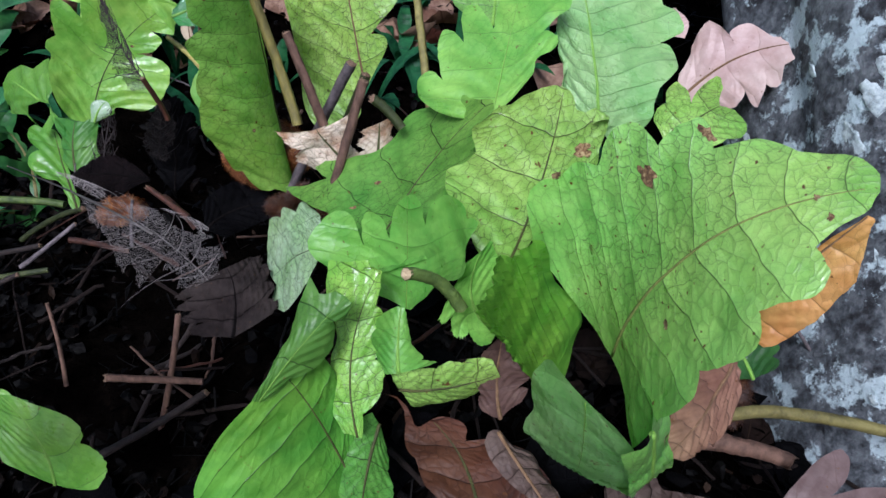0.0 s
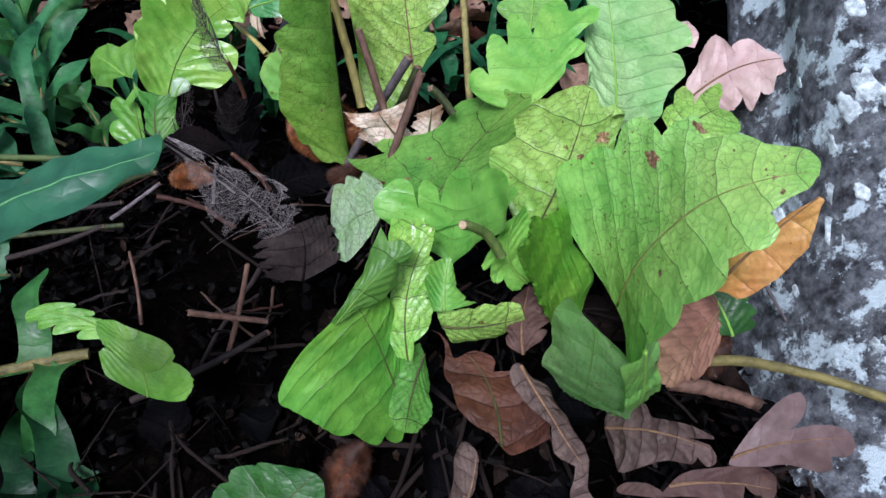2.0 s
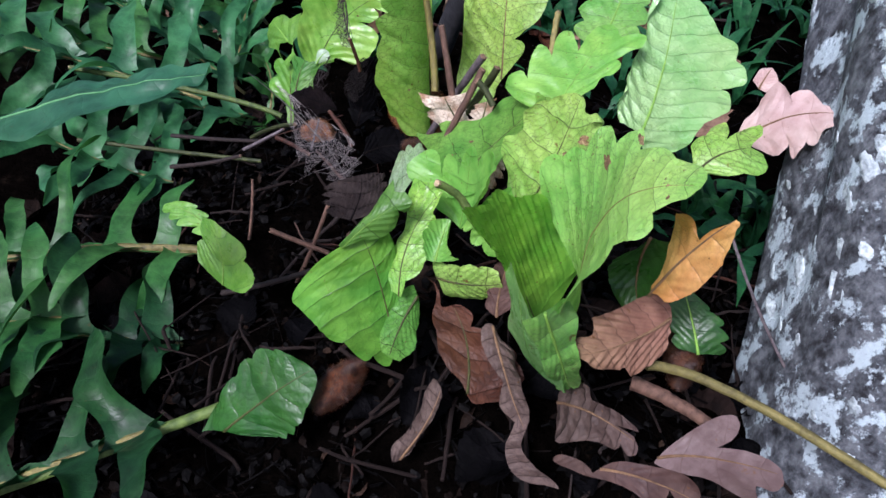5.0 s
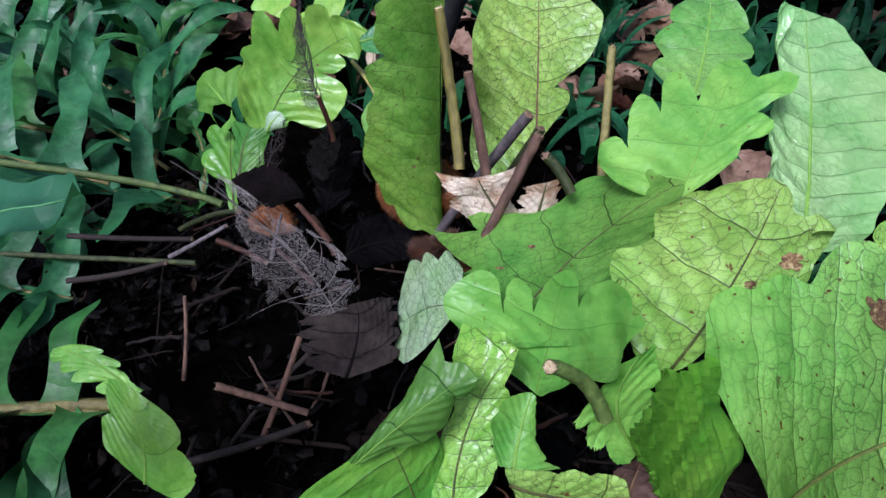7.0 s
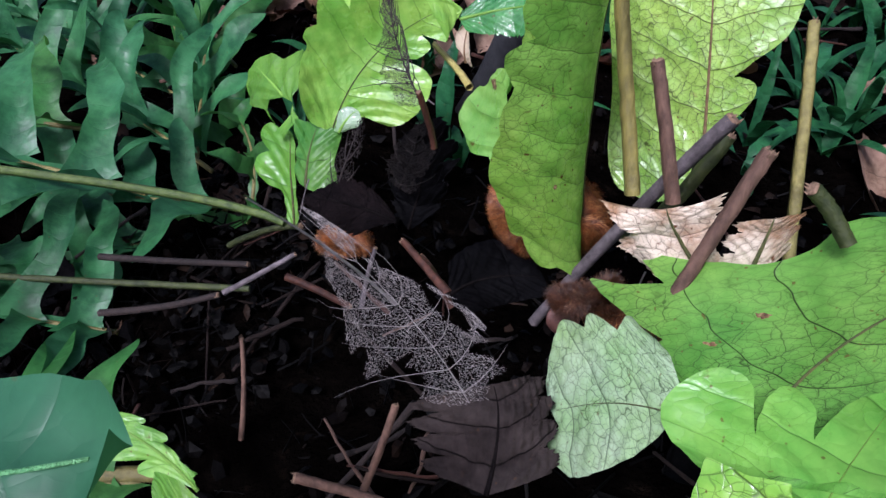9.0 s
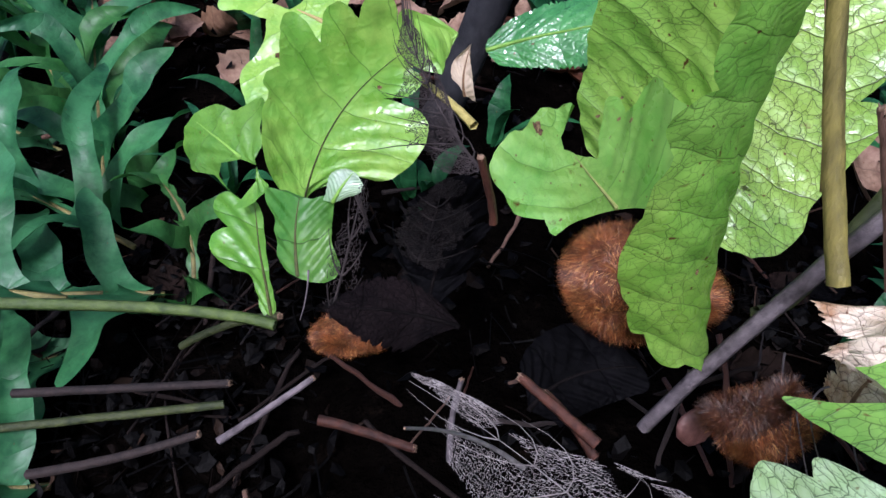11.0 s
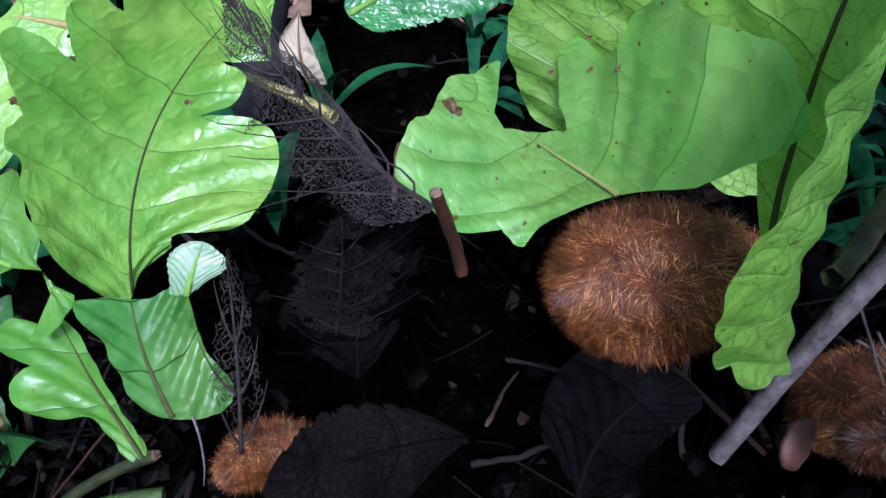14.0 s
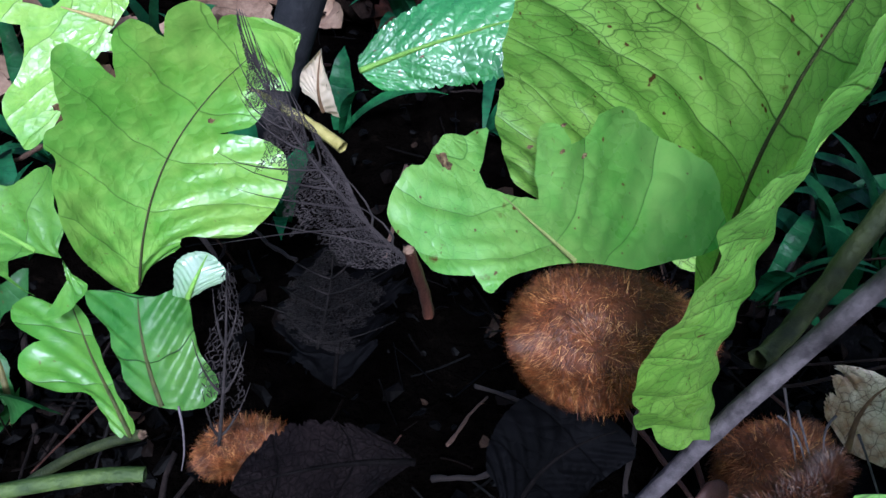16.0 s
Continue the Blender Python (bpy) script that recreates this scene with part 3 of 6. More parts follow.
def build_trunk():
    """The tree trunk: a flaring, uneven stem with raised plates of lichen."""
    cx, cy, r0 = 0.403, 0.30, 0.158

    def skin(a, z, out=0.0):
        flare = 1 + 0.10 * math.exp(-(z + 0.09) / 0.06)
        r = r0 * flare + 0.007 * math.sin(5 * a + 2.5 * z) + 0.012 * noise.noise((math.cos(a) * 2.2, math.sin(a) * 2.2, z * 3))
        r += 0.004 * noise.noise((math.cos(a) * 9, math.sin(a) * 9, z * 14)) + out
        return Vector((cx - 0.12 * z + r * math.cos(a), cy + 0.70 * z + r * math.sin(a), z))
    bm = bmesh.new()
    rings = []
    for i in range(70):
        z = -0.09 + i * 0.022
        row = []
        for k in range(96):
            a = 2 * math.pi * k / 96
            row.append(bm.verts.new(skin(a, z)))
        rings.append(row)
    for a, b in zip(rings, rings[1:]):
        for k in range(96):
            bm.faces.new((a[k], a[(k + 1) % 96], b[(k + 1) % 96], b[k]))
    bm.faces.new(rings[-1])
    top = thing("tree_trunk", "grey tree trunk with mottled bark and pale lichen patches", "tree trunk")
    part("trunk", bm, BARK, top)
    rnd = random.Random(4)
    for n in range(230):
        a0, z0, size = rnd.uniform(2.3, 5.0), rnd.uniform(0.06, 0.75), rnd.choice((0.003, 0.004, 0.005, 0.006, 0.008, 0.010)) * rnd.uniform(0.7, 1.2)
        bm = bmesh.new()
        hub = bm.verts.new(skin(a0, z0, 0.0004))
        rings = []
        for ring in (0.55, 0.9, 1.0):
            row = []
            for k in range(26):
                t = 2 * math.pi * k / 26
                w = size * ring * (1 + 0.45 * noise.noise((math.cos(t) * 1.6, math.sin(t) * 1.6, n * 7.3)) + 0.28 * noise.noise((math.cos(t) * 5, math.sin(t) * 5, n * 3.1)))
                row.append(bm.verts.new(skin(a0 + w * math.cos(t) / r0, z0 + 0.85 * w * math.sin(t), 0.0004 if ring < 1 else -0.0004)))
            rings.append(row)
        for k in range(26):
            bm.faces.new((hub, rings[0][k], rings[0][(k + 1) % 26]))
            for u, v in zip(rings, rings[1:]):
                bm.faces.new((u[k], v[k], v[(k + 1) % 26], u[(k + 1) % 26]))
        part("lichen_patch", bm, LICHEN, top, "pale blue-grey crust of lichen")
    return top


def stalk(label, places, r0, r1, mat, category="plant stalk"):
    """A stalk with a slight crook, uneven thickness, fine grooves and cut ends."""
    a, b, c = (Vector(p) for p in places)
    rnd = random.Random(label)
    line = [p + Vector((rnd.uniform(-1, 1), rnd.uniform(-1, 1), rnd.uniform(-1, 1))) * r0 * 0.07 for p in bend(a, b, c, 18)]
    bm = bmesh.new()
    sides, rings = 10, []
    for n, p in enumerate(line):
        ahead = (line[min(n + 1, 18)] - line[max(n - 1, 0)]).normalized()
        side = ahead.cross(Vector((0.3, 0.25, 0.9))).normalized()
        other = ahead.cross(side)
        r = (r0 + (r1 - r0) * n / 18) * (1 + 0.06 * noise.noise((n * 0.6, r0 * 900, 0)))
        rings.append([bm.verts.new(p - a + (side * math.cos(t) + other * math.sin(t)) * r * (1 + (0.12 if k % 2 else -0.04)))
                      for k, t in ((k, 2 * math.pi * k / sides) for k in range(sides))])
    for u, v in zip(rings, rings[1:]):
        for k in range(sides):
            bm.faces.new((u[k], u[(k + 1) % sides], v[(k + 1) % sides], v[k]))
    top = thing("plant_stalk", label, category, "plant stalks", a)
    part("stem", bm, mat, top)
    bm = bmesh.new()
    tip, ahead = line[-1] - a, (line[-1] - line[-2]).normalized()
    tube(bm, [tip - ahead * 0.001, tip + ahead * r1 * 0.18, tip + ahead * r1 * 0.22], [r1 * 1.0, r1 * 0.9, r1 * 0.35], 9)
    side = ahead.cross(Vector((0.3, 0.25, 0.9))).normalized()
    other = ahead.cross(side)
    for k in range(7):
        t = 2 * math.pi * k / 7 + rnd.uniform(-0.3, 0.3)
        root = tip + (side * math.cos(t) + other * math.sin(t)) * r1 * rnd.uniform(0.55, 0.95) - ahead * r1 * 0.6
        long = r1 * rnd.uniform(0.6, 1.5)
        tube(bm, [root, root + ahead * long * 0.6, root + ahead * long + side * rnd.uniform(-0.3, 0.3) * r1], [r1 * 0.26, r1 * 0.18, r1 * 0.03], 5)
    fresh = mat in (STEM_GREEN, STEM_OLIVE, STEM_YELLOW)
    part("cut_end", bm, PITH if fresh else BROKEN, top, "pale pithy cut end" if fresh else "splintered brown broken end")
    return top


def rhizome(label, places, r0, r1, coat=None):
    """A creeping rhizome: a swollen core under a coat of narrow hair-like scales."""
    a, b, c = (Vector(p) for p in places)
    rnd = random.Random(label)
    line = bend(a, b, c, 12)
    top = thing("rhizome", label, "rhizome", "rhizomes", a)
    bm = bmesh.new()
    full = lambda k: (r0 + (r1 - r0) * k / 12) * max(0.004, math.sin(math.pi * (0.002 + 0.996 * k / 12))) ** 0.5
    tube(bm, [p - a for p in line], [full(k) * 0.9 for k in range(13)], 20)
    for v in bm.verts:
        v.co += v.co.normalized() * 0.002 * noise.noise(v.co * 120)
    part("core", bm, FUZZ_CORE, top)
    verts, faces = [], []
    for _ in range(52000 if r0 > 0.02 else 18000):
        k = rnd.uniform(0.0, 12)
        i = min(11, int(k))
        p = line[i].lerp(line[i + 1], k - i)
        ahead = (line[i + 1] - line[i]).normalized()
        side = ahead.cross(Vector((0.3, 0.25, 0.9))).normalized()
        other = ahead.cross(side)
        t = rnd.uniform(0, 2 * math.pi)
        out = side * math.cos(t) + other * math.sin(t)
        end = (k / 12 - 0.5) * 1.5
        r = full(k)
        clump = noise.noise((p + out * r) * 95)
        way = (out * 0.3 + ahead * (end + rnd.uniform(-0.5, 0.5)) + Vector((rnd.uniform(-1, 1), rnd.uniform(-1, 1), rnd.uniform(-1, 1))) * 0.5 + out.cross(ahead) * clump * 1.6 + Vector((0, 0, -0.35))).normalized()
        long = rnd.uniform(0.003, 0.0085)
        wide = out.cross(way).normalized() * rnd.uniform(0.00005, 0.00011)
        s = p - a + out * r * (0.86 + 0.09 * clump)
        m = s + way * long * 0.55 + out * 0.0006
        e = s + way * long - out * 0.0004
        n = len(verts)
        verts += [s - wide, s + wide, m + wide * 0.8, m - wide * 0.8, e]
        faces += [(n, n + 1, n + 2, n + 3), (n + 3, n + 2, n + 4)]
    me = bpy.data.meshes.new("scale_coat")
    me.from_pydata(verts, [], faces)
    me.materials.append(coat or FUZZ)
    ob = new("scale_coat", me)
    ob.parent = top
    tagged(ob, "dense coat of rust-brown hair-like scales", kind="stuff")
    return top


build_ground()
build_trunk()

# ---------------------------------------------------------------- fronds, stalks and rhizomes
frond("fern_frond", "large glossy yellow-green fern frond with brown scars and broad lobes",
      [(0.045, 0.232, 0.216), (0.081, 0.241, 0.279), (0.14, 0.206, 0.301)],
      [(0.09, 0.203, 0.156), (0.098, 0.178, 0.261), (0.145, 0.161, 0.307)],
      [(0.073, 0.117, 0.171), (0.091, 0.112, 0.246), (0.13, 0.137, 0.287)],
      GREEN, RIB_OLIVE, seed=1, veins=7, rib_r=0.001, wave=0.0025, scars=[(0.46, -0.595, 0.0055), (0.68, -0.675, 0.0045), (0.34, 0.258, 0.002), (0.86, 0.179, 0.002), (0.84, -0.0, 0.0016)], outline=[(0.055, 0.713, 1), (0.256, 0.727, 0), (0.367, 0.766, 1), (0.426, 0.75, 1), (0.437, 0.631, 0), (0.545, 0.725, 1), (0.637, 0.757, 1), (0.666, 0.668, 1), (0.649, 0.556, 0), (0.738, 0.619, 1), (0.827, 0.704, 1), (0.856, 0.584, 1), (0.818, 0.356, 0), (0.881, 0.259, 1), (0.941, 0.197, 1), (0.977, -0.044, 1), (0.97, -0.316, 1), (0.91, -0.373, 1), (0.851, -0.409, 0), (0.808, -0.556, 1), (0.726, -0.551, 1), (0.673, -0.553, 0), (0.697, -0.701, 1), (0.695, -0.813, 1), (0.606, -0.776, 1), (0.537, -0.712, 0), (0.535, -0.839, 1), (0.502, -0.944, 1), (0.421, -0.939, 1), (0.34, -0.847, 0), (0.28, -0.955, 1), (0.192, -0.993, 0), (0.136, -1.071, 1), (0.068, -1.073, 1), (0.017, -0.997, 1), (-0.014, -0.894, 1), (-0.034, -0.61, 1), (-0.019, -0.189, 1), (0.021, 0.276, 1)])
frond("fern_frond", "cupped pleated green fern frond standing in the clump",
      [(0.054, 0.175, 0.132), (0.037, 0.173, 0.190), (0.018, 0.152, 0.249)],
      [(0.060, 0.198, 0.122), (0.040, 0.197, 0.179), (0.025, 0.185, 0.237)],
      [(0.078, 0.232, 0.136), (0.066, 0.235, 0.176), (0.047, 0.231, 0.224)],
      PLEATFAN, RIB_DARK, seed=2, veins=12, pleat=0.0001, ribs=18, ridge=0.0017, rib_r=0.0006, outline=[(-0.021, -0.017, 1), (0.333, -0.222, 1), (0.684, -0.553, 1), (0.936, -0.72, 1), (1.067, -0.63, 1), (1.025, -0.133, 1), (1.094, 0.251, 1), (0.973, 0.537, 1), (0.93, 0.932, 1), (0.674, 0.986, 1), (0.312, 1.059, 1), (-0.026, 1.071, 1), (-0.091, 0.53, 1)])
frond("fern_frond", "folded pale green fern frond with parallel veins",
      [(0.044, 0.164, 0.209), (0.043, 0.178, 0.145), (0.058, 0.190, 0.092)],
      [(0.058, 0.143, 0.211), (0.066, 0.150, 0.150), (0.074, 0.174, 0.090)],
      [(0.070, 0.122, 0.215), (0.088, 0.135, 0.155), (0.098, 0.157, 0.106)],
      PALE, RIB_GREEN, wave=0.003, seed=3, veins=8, pleat=0.0001, ribs=16, ridge=0.0005, rib_r=0.0003, outline=[(-0.02, -1, 1), (-0.02, -0.5, 1), (-0.02, 0.5, 1), (-0.02, 1, 0), (0.5, 1.03, 1), (1, 1.03, 1), (0.93, 0.7, 0), (1.03, 0.4, 1), (0.96, 0.1, 0), (1.02, -0.2, 1), (0.93, -0.65, 1), (0.72, -1, 1), (0.45, -0.93, 0), (0.25, -1.05, 1)])
frond("fern_frond", "short lobed tail of a green frond hanging low in the clump",
      [(0.069, 0.122, 0.215), (0.083, 0.133, 0.155), (0.090, 0.158, 0.100)],
      [(0.078, 0.124, 0.222), (0.093, 0.136, 0.160), (0.100, 0.157, 0.104)],
      [(0.085, 0.159, 0.205), (0.101, 0.142, 0.168), (0.108, 0.158, 0.112)],
      GREEN, RIB_GREEN, pleat=0.0004, seed=4, outline=[(0, -1, 0), (0, 0, 1), (0.05, 1, 1), (0.35, 0.9, 1), (0.6, 1.05, 1), (0.75, 0.85, 0), (0.95, 1.0, 1), (1.02, 0.5, 1), (0.93, 0.1, 0), (1.03, -0.3, 1), (1, -1, 1), (0.5, -1, 1)])
frond("fern_frond", "broad dark-veined green fern frond with pale lower lobe",
      [(-0.091, 0.259, 0.123), (-0.108, 0.346, 0.143), (0.004, 0.345, 0.227)],
      [(-0.037, 0.256, 0.163), (-0.015, 0.297, 0.187), (0.032, 0.306, 0.245)],
      [(-0.004, 0.245, 0.187), (0.015, 0.268, 0.223), (0.036, 0.292, 0.246)],
      VEINED2, RIB_DARK, pleat=0.0007, seed=5, veins=6, wave=0.004, rib_r=0.0009, scars=[(0.44, -0.397, 0.0018), (0.58, -0.357, 0.002)], outline=[(0.001, 0.988, 1), (0.005, -0.009, 1), (0.161, -0.43, 1), (0.27, -0.652, 1), (0.414, -0.561, 0), (0.476, -0.771, 1), (0.552, -0.967, 1), (0.569, -0.859, 1), (0.604, -0.754, 0), (0.673, -0.957, 1), (0.7, -0.811, 1), (0.73, -0.643, 1), (0.816, -0.606, 1), (0.894, -0.719, 1), (0.945, -0.657, 1), (0.982, -0.635, 1), (0.984, -0.259, 1), (0.969, 0.236, 1), (0.677, 1.194, 1), (0.642, 0.8, 1), (0.151, 1.2, 1)])
frond("fern_frond", "pale whitish back of a frond lobe with dark veins",
      [(-0.076, 0.305, 0.169), (-0.096, 0.328, 0.152), (-0.113, 0.330, 0.133)],
      [(-0.060, 0.263, 0.180), (-0.081, 0.280, 0.156), (-0.104, 0.292, 0.123)],
      [(-0.061, 0.244, 0.170), (-0.070, 0.246, 0.152), (-0.083, 0.250, 0.132)],
      PALEVEIN, RIB_DARK, seed=57, rib_r=0.0004, wave=0.003, outline=[(0.799, -0.94, 1), (0.578, -0.784, 0), (0.475, -0.928, 1), (0.262, -0.808, 0), (-0.05, -1.2, 1), (-0.15, -0.8, 1), (0.093, 0.049, 1), (0.396, 0.497, 1), (0.773, 0.685, 1), (1.041, 0.717, 1), (1.114, 0.523, 1), (1.103, 0.297, 1), (0.979, 0.173, 0), (1.016, -0.203, 1), (0.984, -0.583, 1), (0.915, -0.831, 1)])
frond("fern_frond", "light green fern frond with brown edge and dark net of veins",
      [(0.016, 0.238, 0.194), (0.008, 0.271, 0.225), (0.034, 0.27, 0.266)],
      [(0.038, 0.237, 0.194), (0.052, 0.249, 0.24), (0.06, 0.266, 0.279)],
      [(0.054, 0.241, 0.198), (0.077, 0.242, 0.247), (0.074, 0.253, 0.272)],
      VEINED, RIB_DARK, pleat=0.0006, seed=6, veins=6, rib_r=0.0008, scars=[(0.64, 0.476, 0.006), (0.5, 0.179, 0.0025)], outline=[(0.022, -0.666, 1), (0.21, -0.82, 1), (0.362, -1.008, 1), (0.506, -1.023, 1), (0.566, -0.885, 1), (0.636, -0.817, 0), (0.842, -1.036, 1), (0.939, -1.015, 1), (0.935, -0.776, 0), (0.981, -0.639, 1), (0.991, -0.163, 1), (0.957, 0.165, 1), (0.878, 0.258, 0), (0.883, 0.501, 1), (1.104, 1.26, 0), (0.696, 0.8, 1), (0.53, 0.797, 1), (0.389, 0.335, 1), (0.168, 0.282, 1), (-0.0, 0.136, 1)])
frond("fern_frond", "bright lobed young frond cupped in the heart of the clump",
      [(-0.027, 0.243, 0.159), (-0.060, 0.255, 0.180), (-0.065, 0.273, 0.192)],
      [(-0.017, 0.243, 0.151), (-0.015, 0.252, 0.183), (-0.013, 0.256, 0.224)],
      [(-0.006, 0.231, 0.174), (0.013, 0.208, 0.223), (0.018, 0.216, 0.244)],
      BRIGHT, RIB_GREEN, seed=7, veins=6, pleat=0.0003, wave=0.004, rib_r=0.0005, outline=[(0.054, -0.699, 1), (0.136, -1.191, 1), (0.381, -1.107, 1), (0.675, -1.061, 1), (0.942, -0.935, 1), (0.997, -0.794, 1), (0.866, -0.614, 1), (0.583, -0.548, 0), (0.826, -0.529, 1), (0.898, -0.464, 1), (0.823, -0.313, 1), (0.656, -0.231, 0), (0.9, -0.157, 1), (0.993, 0.029, 1), (0.928, 0.168, 1), (0.77, 0.232, 0), (0.931, 0.306, 1), (1.023, 0.49, 1), (1.045, 0.759, 1), (0.932, 0.847, 0), (0.974, 1.014, 1), (0.663, 0.959, 1), (0.363, 1.202, 1), (0.15, 1.0, 1), (-0.053, 0.676, 1)])
frond("fern_frond", "fan-shaped green fern frond with a frayed lower rim",
      [(-0.043, 0.158, 0.059), (-0.089, 0.142, 0.104), (-0.118, 0.145, 0.126)],
      [(-0.047, 0.168, 0.091), (-0.061, 0.180, 0.140), (-0.074, 0.185, 0.177)],
      [(-0.044, 0.179, 0.115), (-0.049, 0.193, 0.143), (-0.058, 0.198, 0.170)],
      GREENFAN, RIB_DARK, pleat=0.0003, seed=8, veins=8, wave=0.003, rib_r=0.0008, outline=[(0.026, -1.052, 1), (0.145, -0.983, 0), (0.184, -1.12, 1), (0.367, -0.992, 0), (0.443, -1.042, 1), (0.618, -0.993, 0), (0.799, -1.001, 1), (1.073, -0.998, 1), (1.165, -0.792, 1), (1.05, -0.391, 1), (0.993, 0.028, 1), (0.928, 0.786, 1), (0.527, 1.0, 1), (0.068, 0.829, 1), (-0.046, 0.042, 1)])
frond("fern_frond", "pale folded tip of the fan-shaped frond",
      [(-0.088, 0.172, 0.171), (-0.073, 0.189, 0.190), (-0.061, 0.214, 0.211)],
      [(-0.084, 0.173, 0.170), (-0.062, 0.187, 0.194), (-0.042, 0.206, 0.205)],
      [(-0.078, 0.174, 0.170), (-0.052, 0.188, 0.176), (-0.041, 0.204, 0.202)],
      PALEBACK, RIB_GREEN, seed=9, skew=0.0, rib_r=0.0005, wave=0.003, edges=[[(0.0, 0.023, 0.915, 0), (0.261, 0.39, 0.991, 0), (0.61, 0.849, 0.986, 0), (0.751, 1.021, 0.94, 1), (0.794, 0.93, 0.658, 0), (0.93, 1.0, 0.368, 1)], [(0.072, 0.072, 0.427, 0), (0.21, 0.239, 0.547, 0), (0.397, 0.462, 0.824, 1), (0.546, 0.644, 0.871, 1), (0.638, 0.751, 0.69, 1), (0.701, 0.786, 0.083, 0), (0.93, 1.005, 1.229, 1)]])
frond("fern_frond", "narrow yellow-green fern frond with dark veins",
      [(-0.049, 0.175, 0.130), (-0.060, 0.205, 0.153), (-0.047, 0.242, 0.191)],
      [(-0.042, 0.175, 0.130), (-0.043, 0.204, 0.166), (-0.028, 0.234, 0.192)],
      [(-0.039, 0.173, 0.129), (-0.024, 0.207, 0.162), (-0.025, 0.231, 0.189)],
      VEINEDLIGHT, RIB_DARK, seed=10, skew=0.0, rib_r=0.0007, wave=0.003, edges=[[(0.0, 0.029, 0.828, 0), (0.287, 0.371, 0.769, 0), (0.499, 0.617, 0.649, 0), (0.686, 0.865, 1.18, 0), (0.79, 0.997, 1.28, 0), (0.852, 1.0, 0.865, 1), (0.93, 1.03, 0.467, 1)], [(0.012, 0.012, 0.667, 0), (0.127, 0.139, 0.48, 0), (0.246, 0.25, 0.958, 1), (0.325, 0.342, 0.927, 1), (0.422, 0.438, 0.609, 0), (0.534, 0.558, 0.852, 1), (0.596, 0.629, 0.869, 1), (0.734, 0.767, 0.416, 0), (0.847, 0.897, 0.375, 1), (0.93, 0.984, 0.161, 1)]])
frond("fern_frond", "dark underside of a low green frond",
      [(-0.035, 0.188, 0.133), (-0.053, 0.173, 0.111), (-0.056, 0.154, 0.086)],
      [(-0.032, 0.189, 0.119), (-0.039, 0.17, 0.102), (-0.044, 0.153, 0.078)],
      [(-0.031, 0.191, 0.108), (-0.026, 0.172, 0.09), (-0.029, 0.157, 0.069)],
      VEINED2, RIB_DARK, lobes=2, depth=0.14, skew=0.0, seed=11, tip=0.5)
frond("fern_frond", "small curled bright green frond",
      [(-0.028, 0.198, 0.156), (-0.032, 0.204, 0.175), (-0.027, 0.217, 0.187)],
      [(-0.02, 0.197, 0.155), (-0.02, 0.208, 0.165), (-0.018, 0.222, 0.178)],
      [(0.002, 0.195, 0.167), (-0.008, 0.199, 0.171), (-0.015, 0.215, 0.186)],
      BRIGHT, RIB_GREEN, lobes=3, depth=0.2, seed=12, skew=0.0)
frond("fern_frond", "bright folded young frond with a torn tip",
      [(0.025, 0.199, 0.172), (0.008, 0.198, 0.184), (-0.006, 0.194, 0.2)],
      [(0.031, 0.207, 0.173), (0.017, 0.21, 0.196), (0.022, 0.22, 0.219)],
      [(0.042, 0.21, 0.169), (0.037, 0.219, 0.191), (0.032, 0.228, 0.213)],
      BRIGHT, RIB_GREEN, lobes=3, depth=0.3, tip=0.6, seed=13, skew=0.0, torn=0.1)
frond("fern_frond", "olive underside of a low frond in the heart of the clump",
      [(-0.025, 0.204, 0.147), (-0.0, 0.203, 0.154), (0.025, 0.204, 0.163)],
      [(-0.021, 0.202, 0.132), (0.004, 0.199, 0.137), (0.032, 0.201, 0.146)],
      [(-0.013, 0.202, 0.112), (0.009, 0.203, 0.113), (0.035, 0.207, 0.125)],
      VEINED, RIB_DARK, lobes=4, depth=0.11, tip=0.4, seed=14, skew=0.0)
frond("fern_frond", "tall green fern frond folded along its dark midrib",
      [(-0.157, 0.486, 0.150), (-0.163, 0.495, 0.205), (-0.155, 0.482, 0.270)],
      [(-0.108, 0.405, 0.120), (-0.113, 0.419, 0.205), (-0.110, 0.414, 0.285)],
      [(-0.126, 0.386, 0.108), (-0.154, 0.381, 0.196), (-0.143, 0.383, 0.274)],
      PLEATED, RIB_DARK, seed=16, veins=9, rib_r=0.0012, pleat=0.0011, wave=0.003, scars=[(0.46, 0.9, 0.0025), (0.62, 0.75, 0.0022), (0.3, 0.6, 0.0014)], outline=[(-0.02, 0.15, 1), (0.04, 0.725, 1), (0.06, 0.95, 1), (0.14, 0.975, 0), (0.16, 1.05, 1), (0.24, 1.025, 0), (0.32, 1.05, 1), (0.42, 1.025, 1), (0.5, 0.95, 0), (0.56, 0.95, 1), (0.64, 0.875, 0), (0.72, 0.95, 1), (0.76, 0.925, 1), (0.78, 0.8, 0), (0.86, 0.9, 1), (0.96, 0.925, 1), (1.014, 0.931, 1), (1.03, 0.45, 1), (1.04, -0.3, 1), (0.93, -0.8, 1), (0.796, -0.902, 1), (0.684, -0.98, 1), (0.587, -0.98, 0), (0.476, -0.994, 1), (0.388, -0.979, 0), (0.305, -0.986, 1), (0.177, -0.974, 0), (0.068, -0.964, 1), (0.054, -0.878, 0), (0.183, -0.53, 0), (0.291, -0.171, 0)])
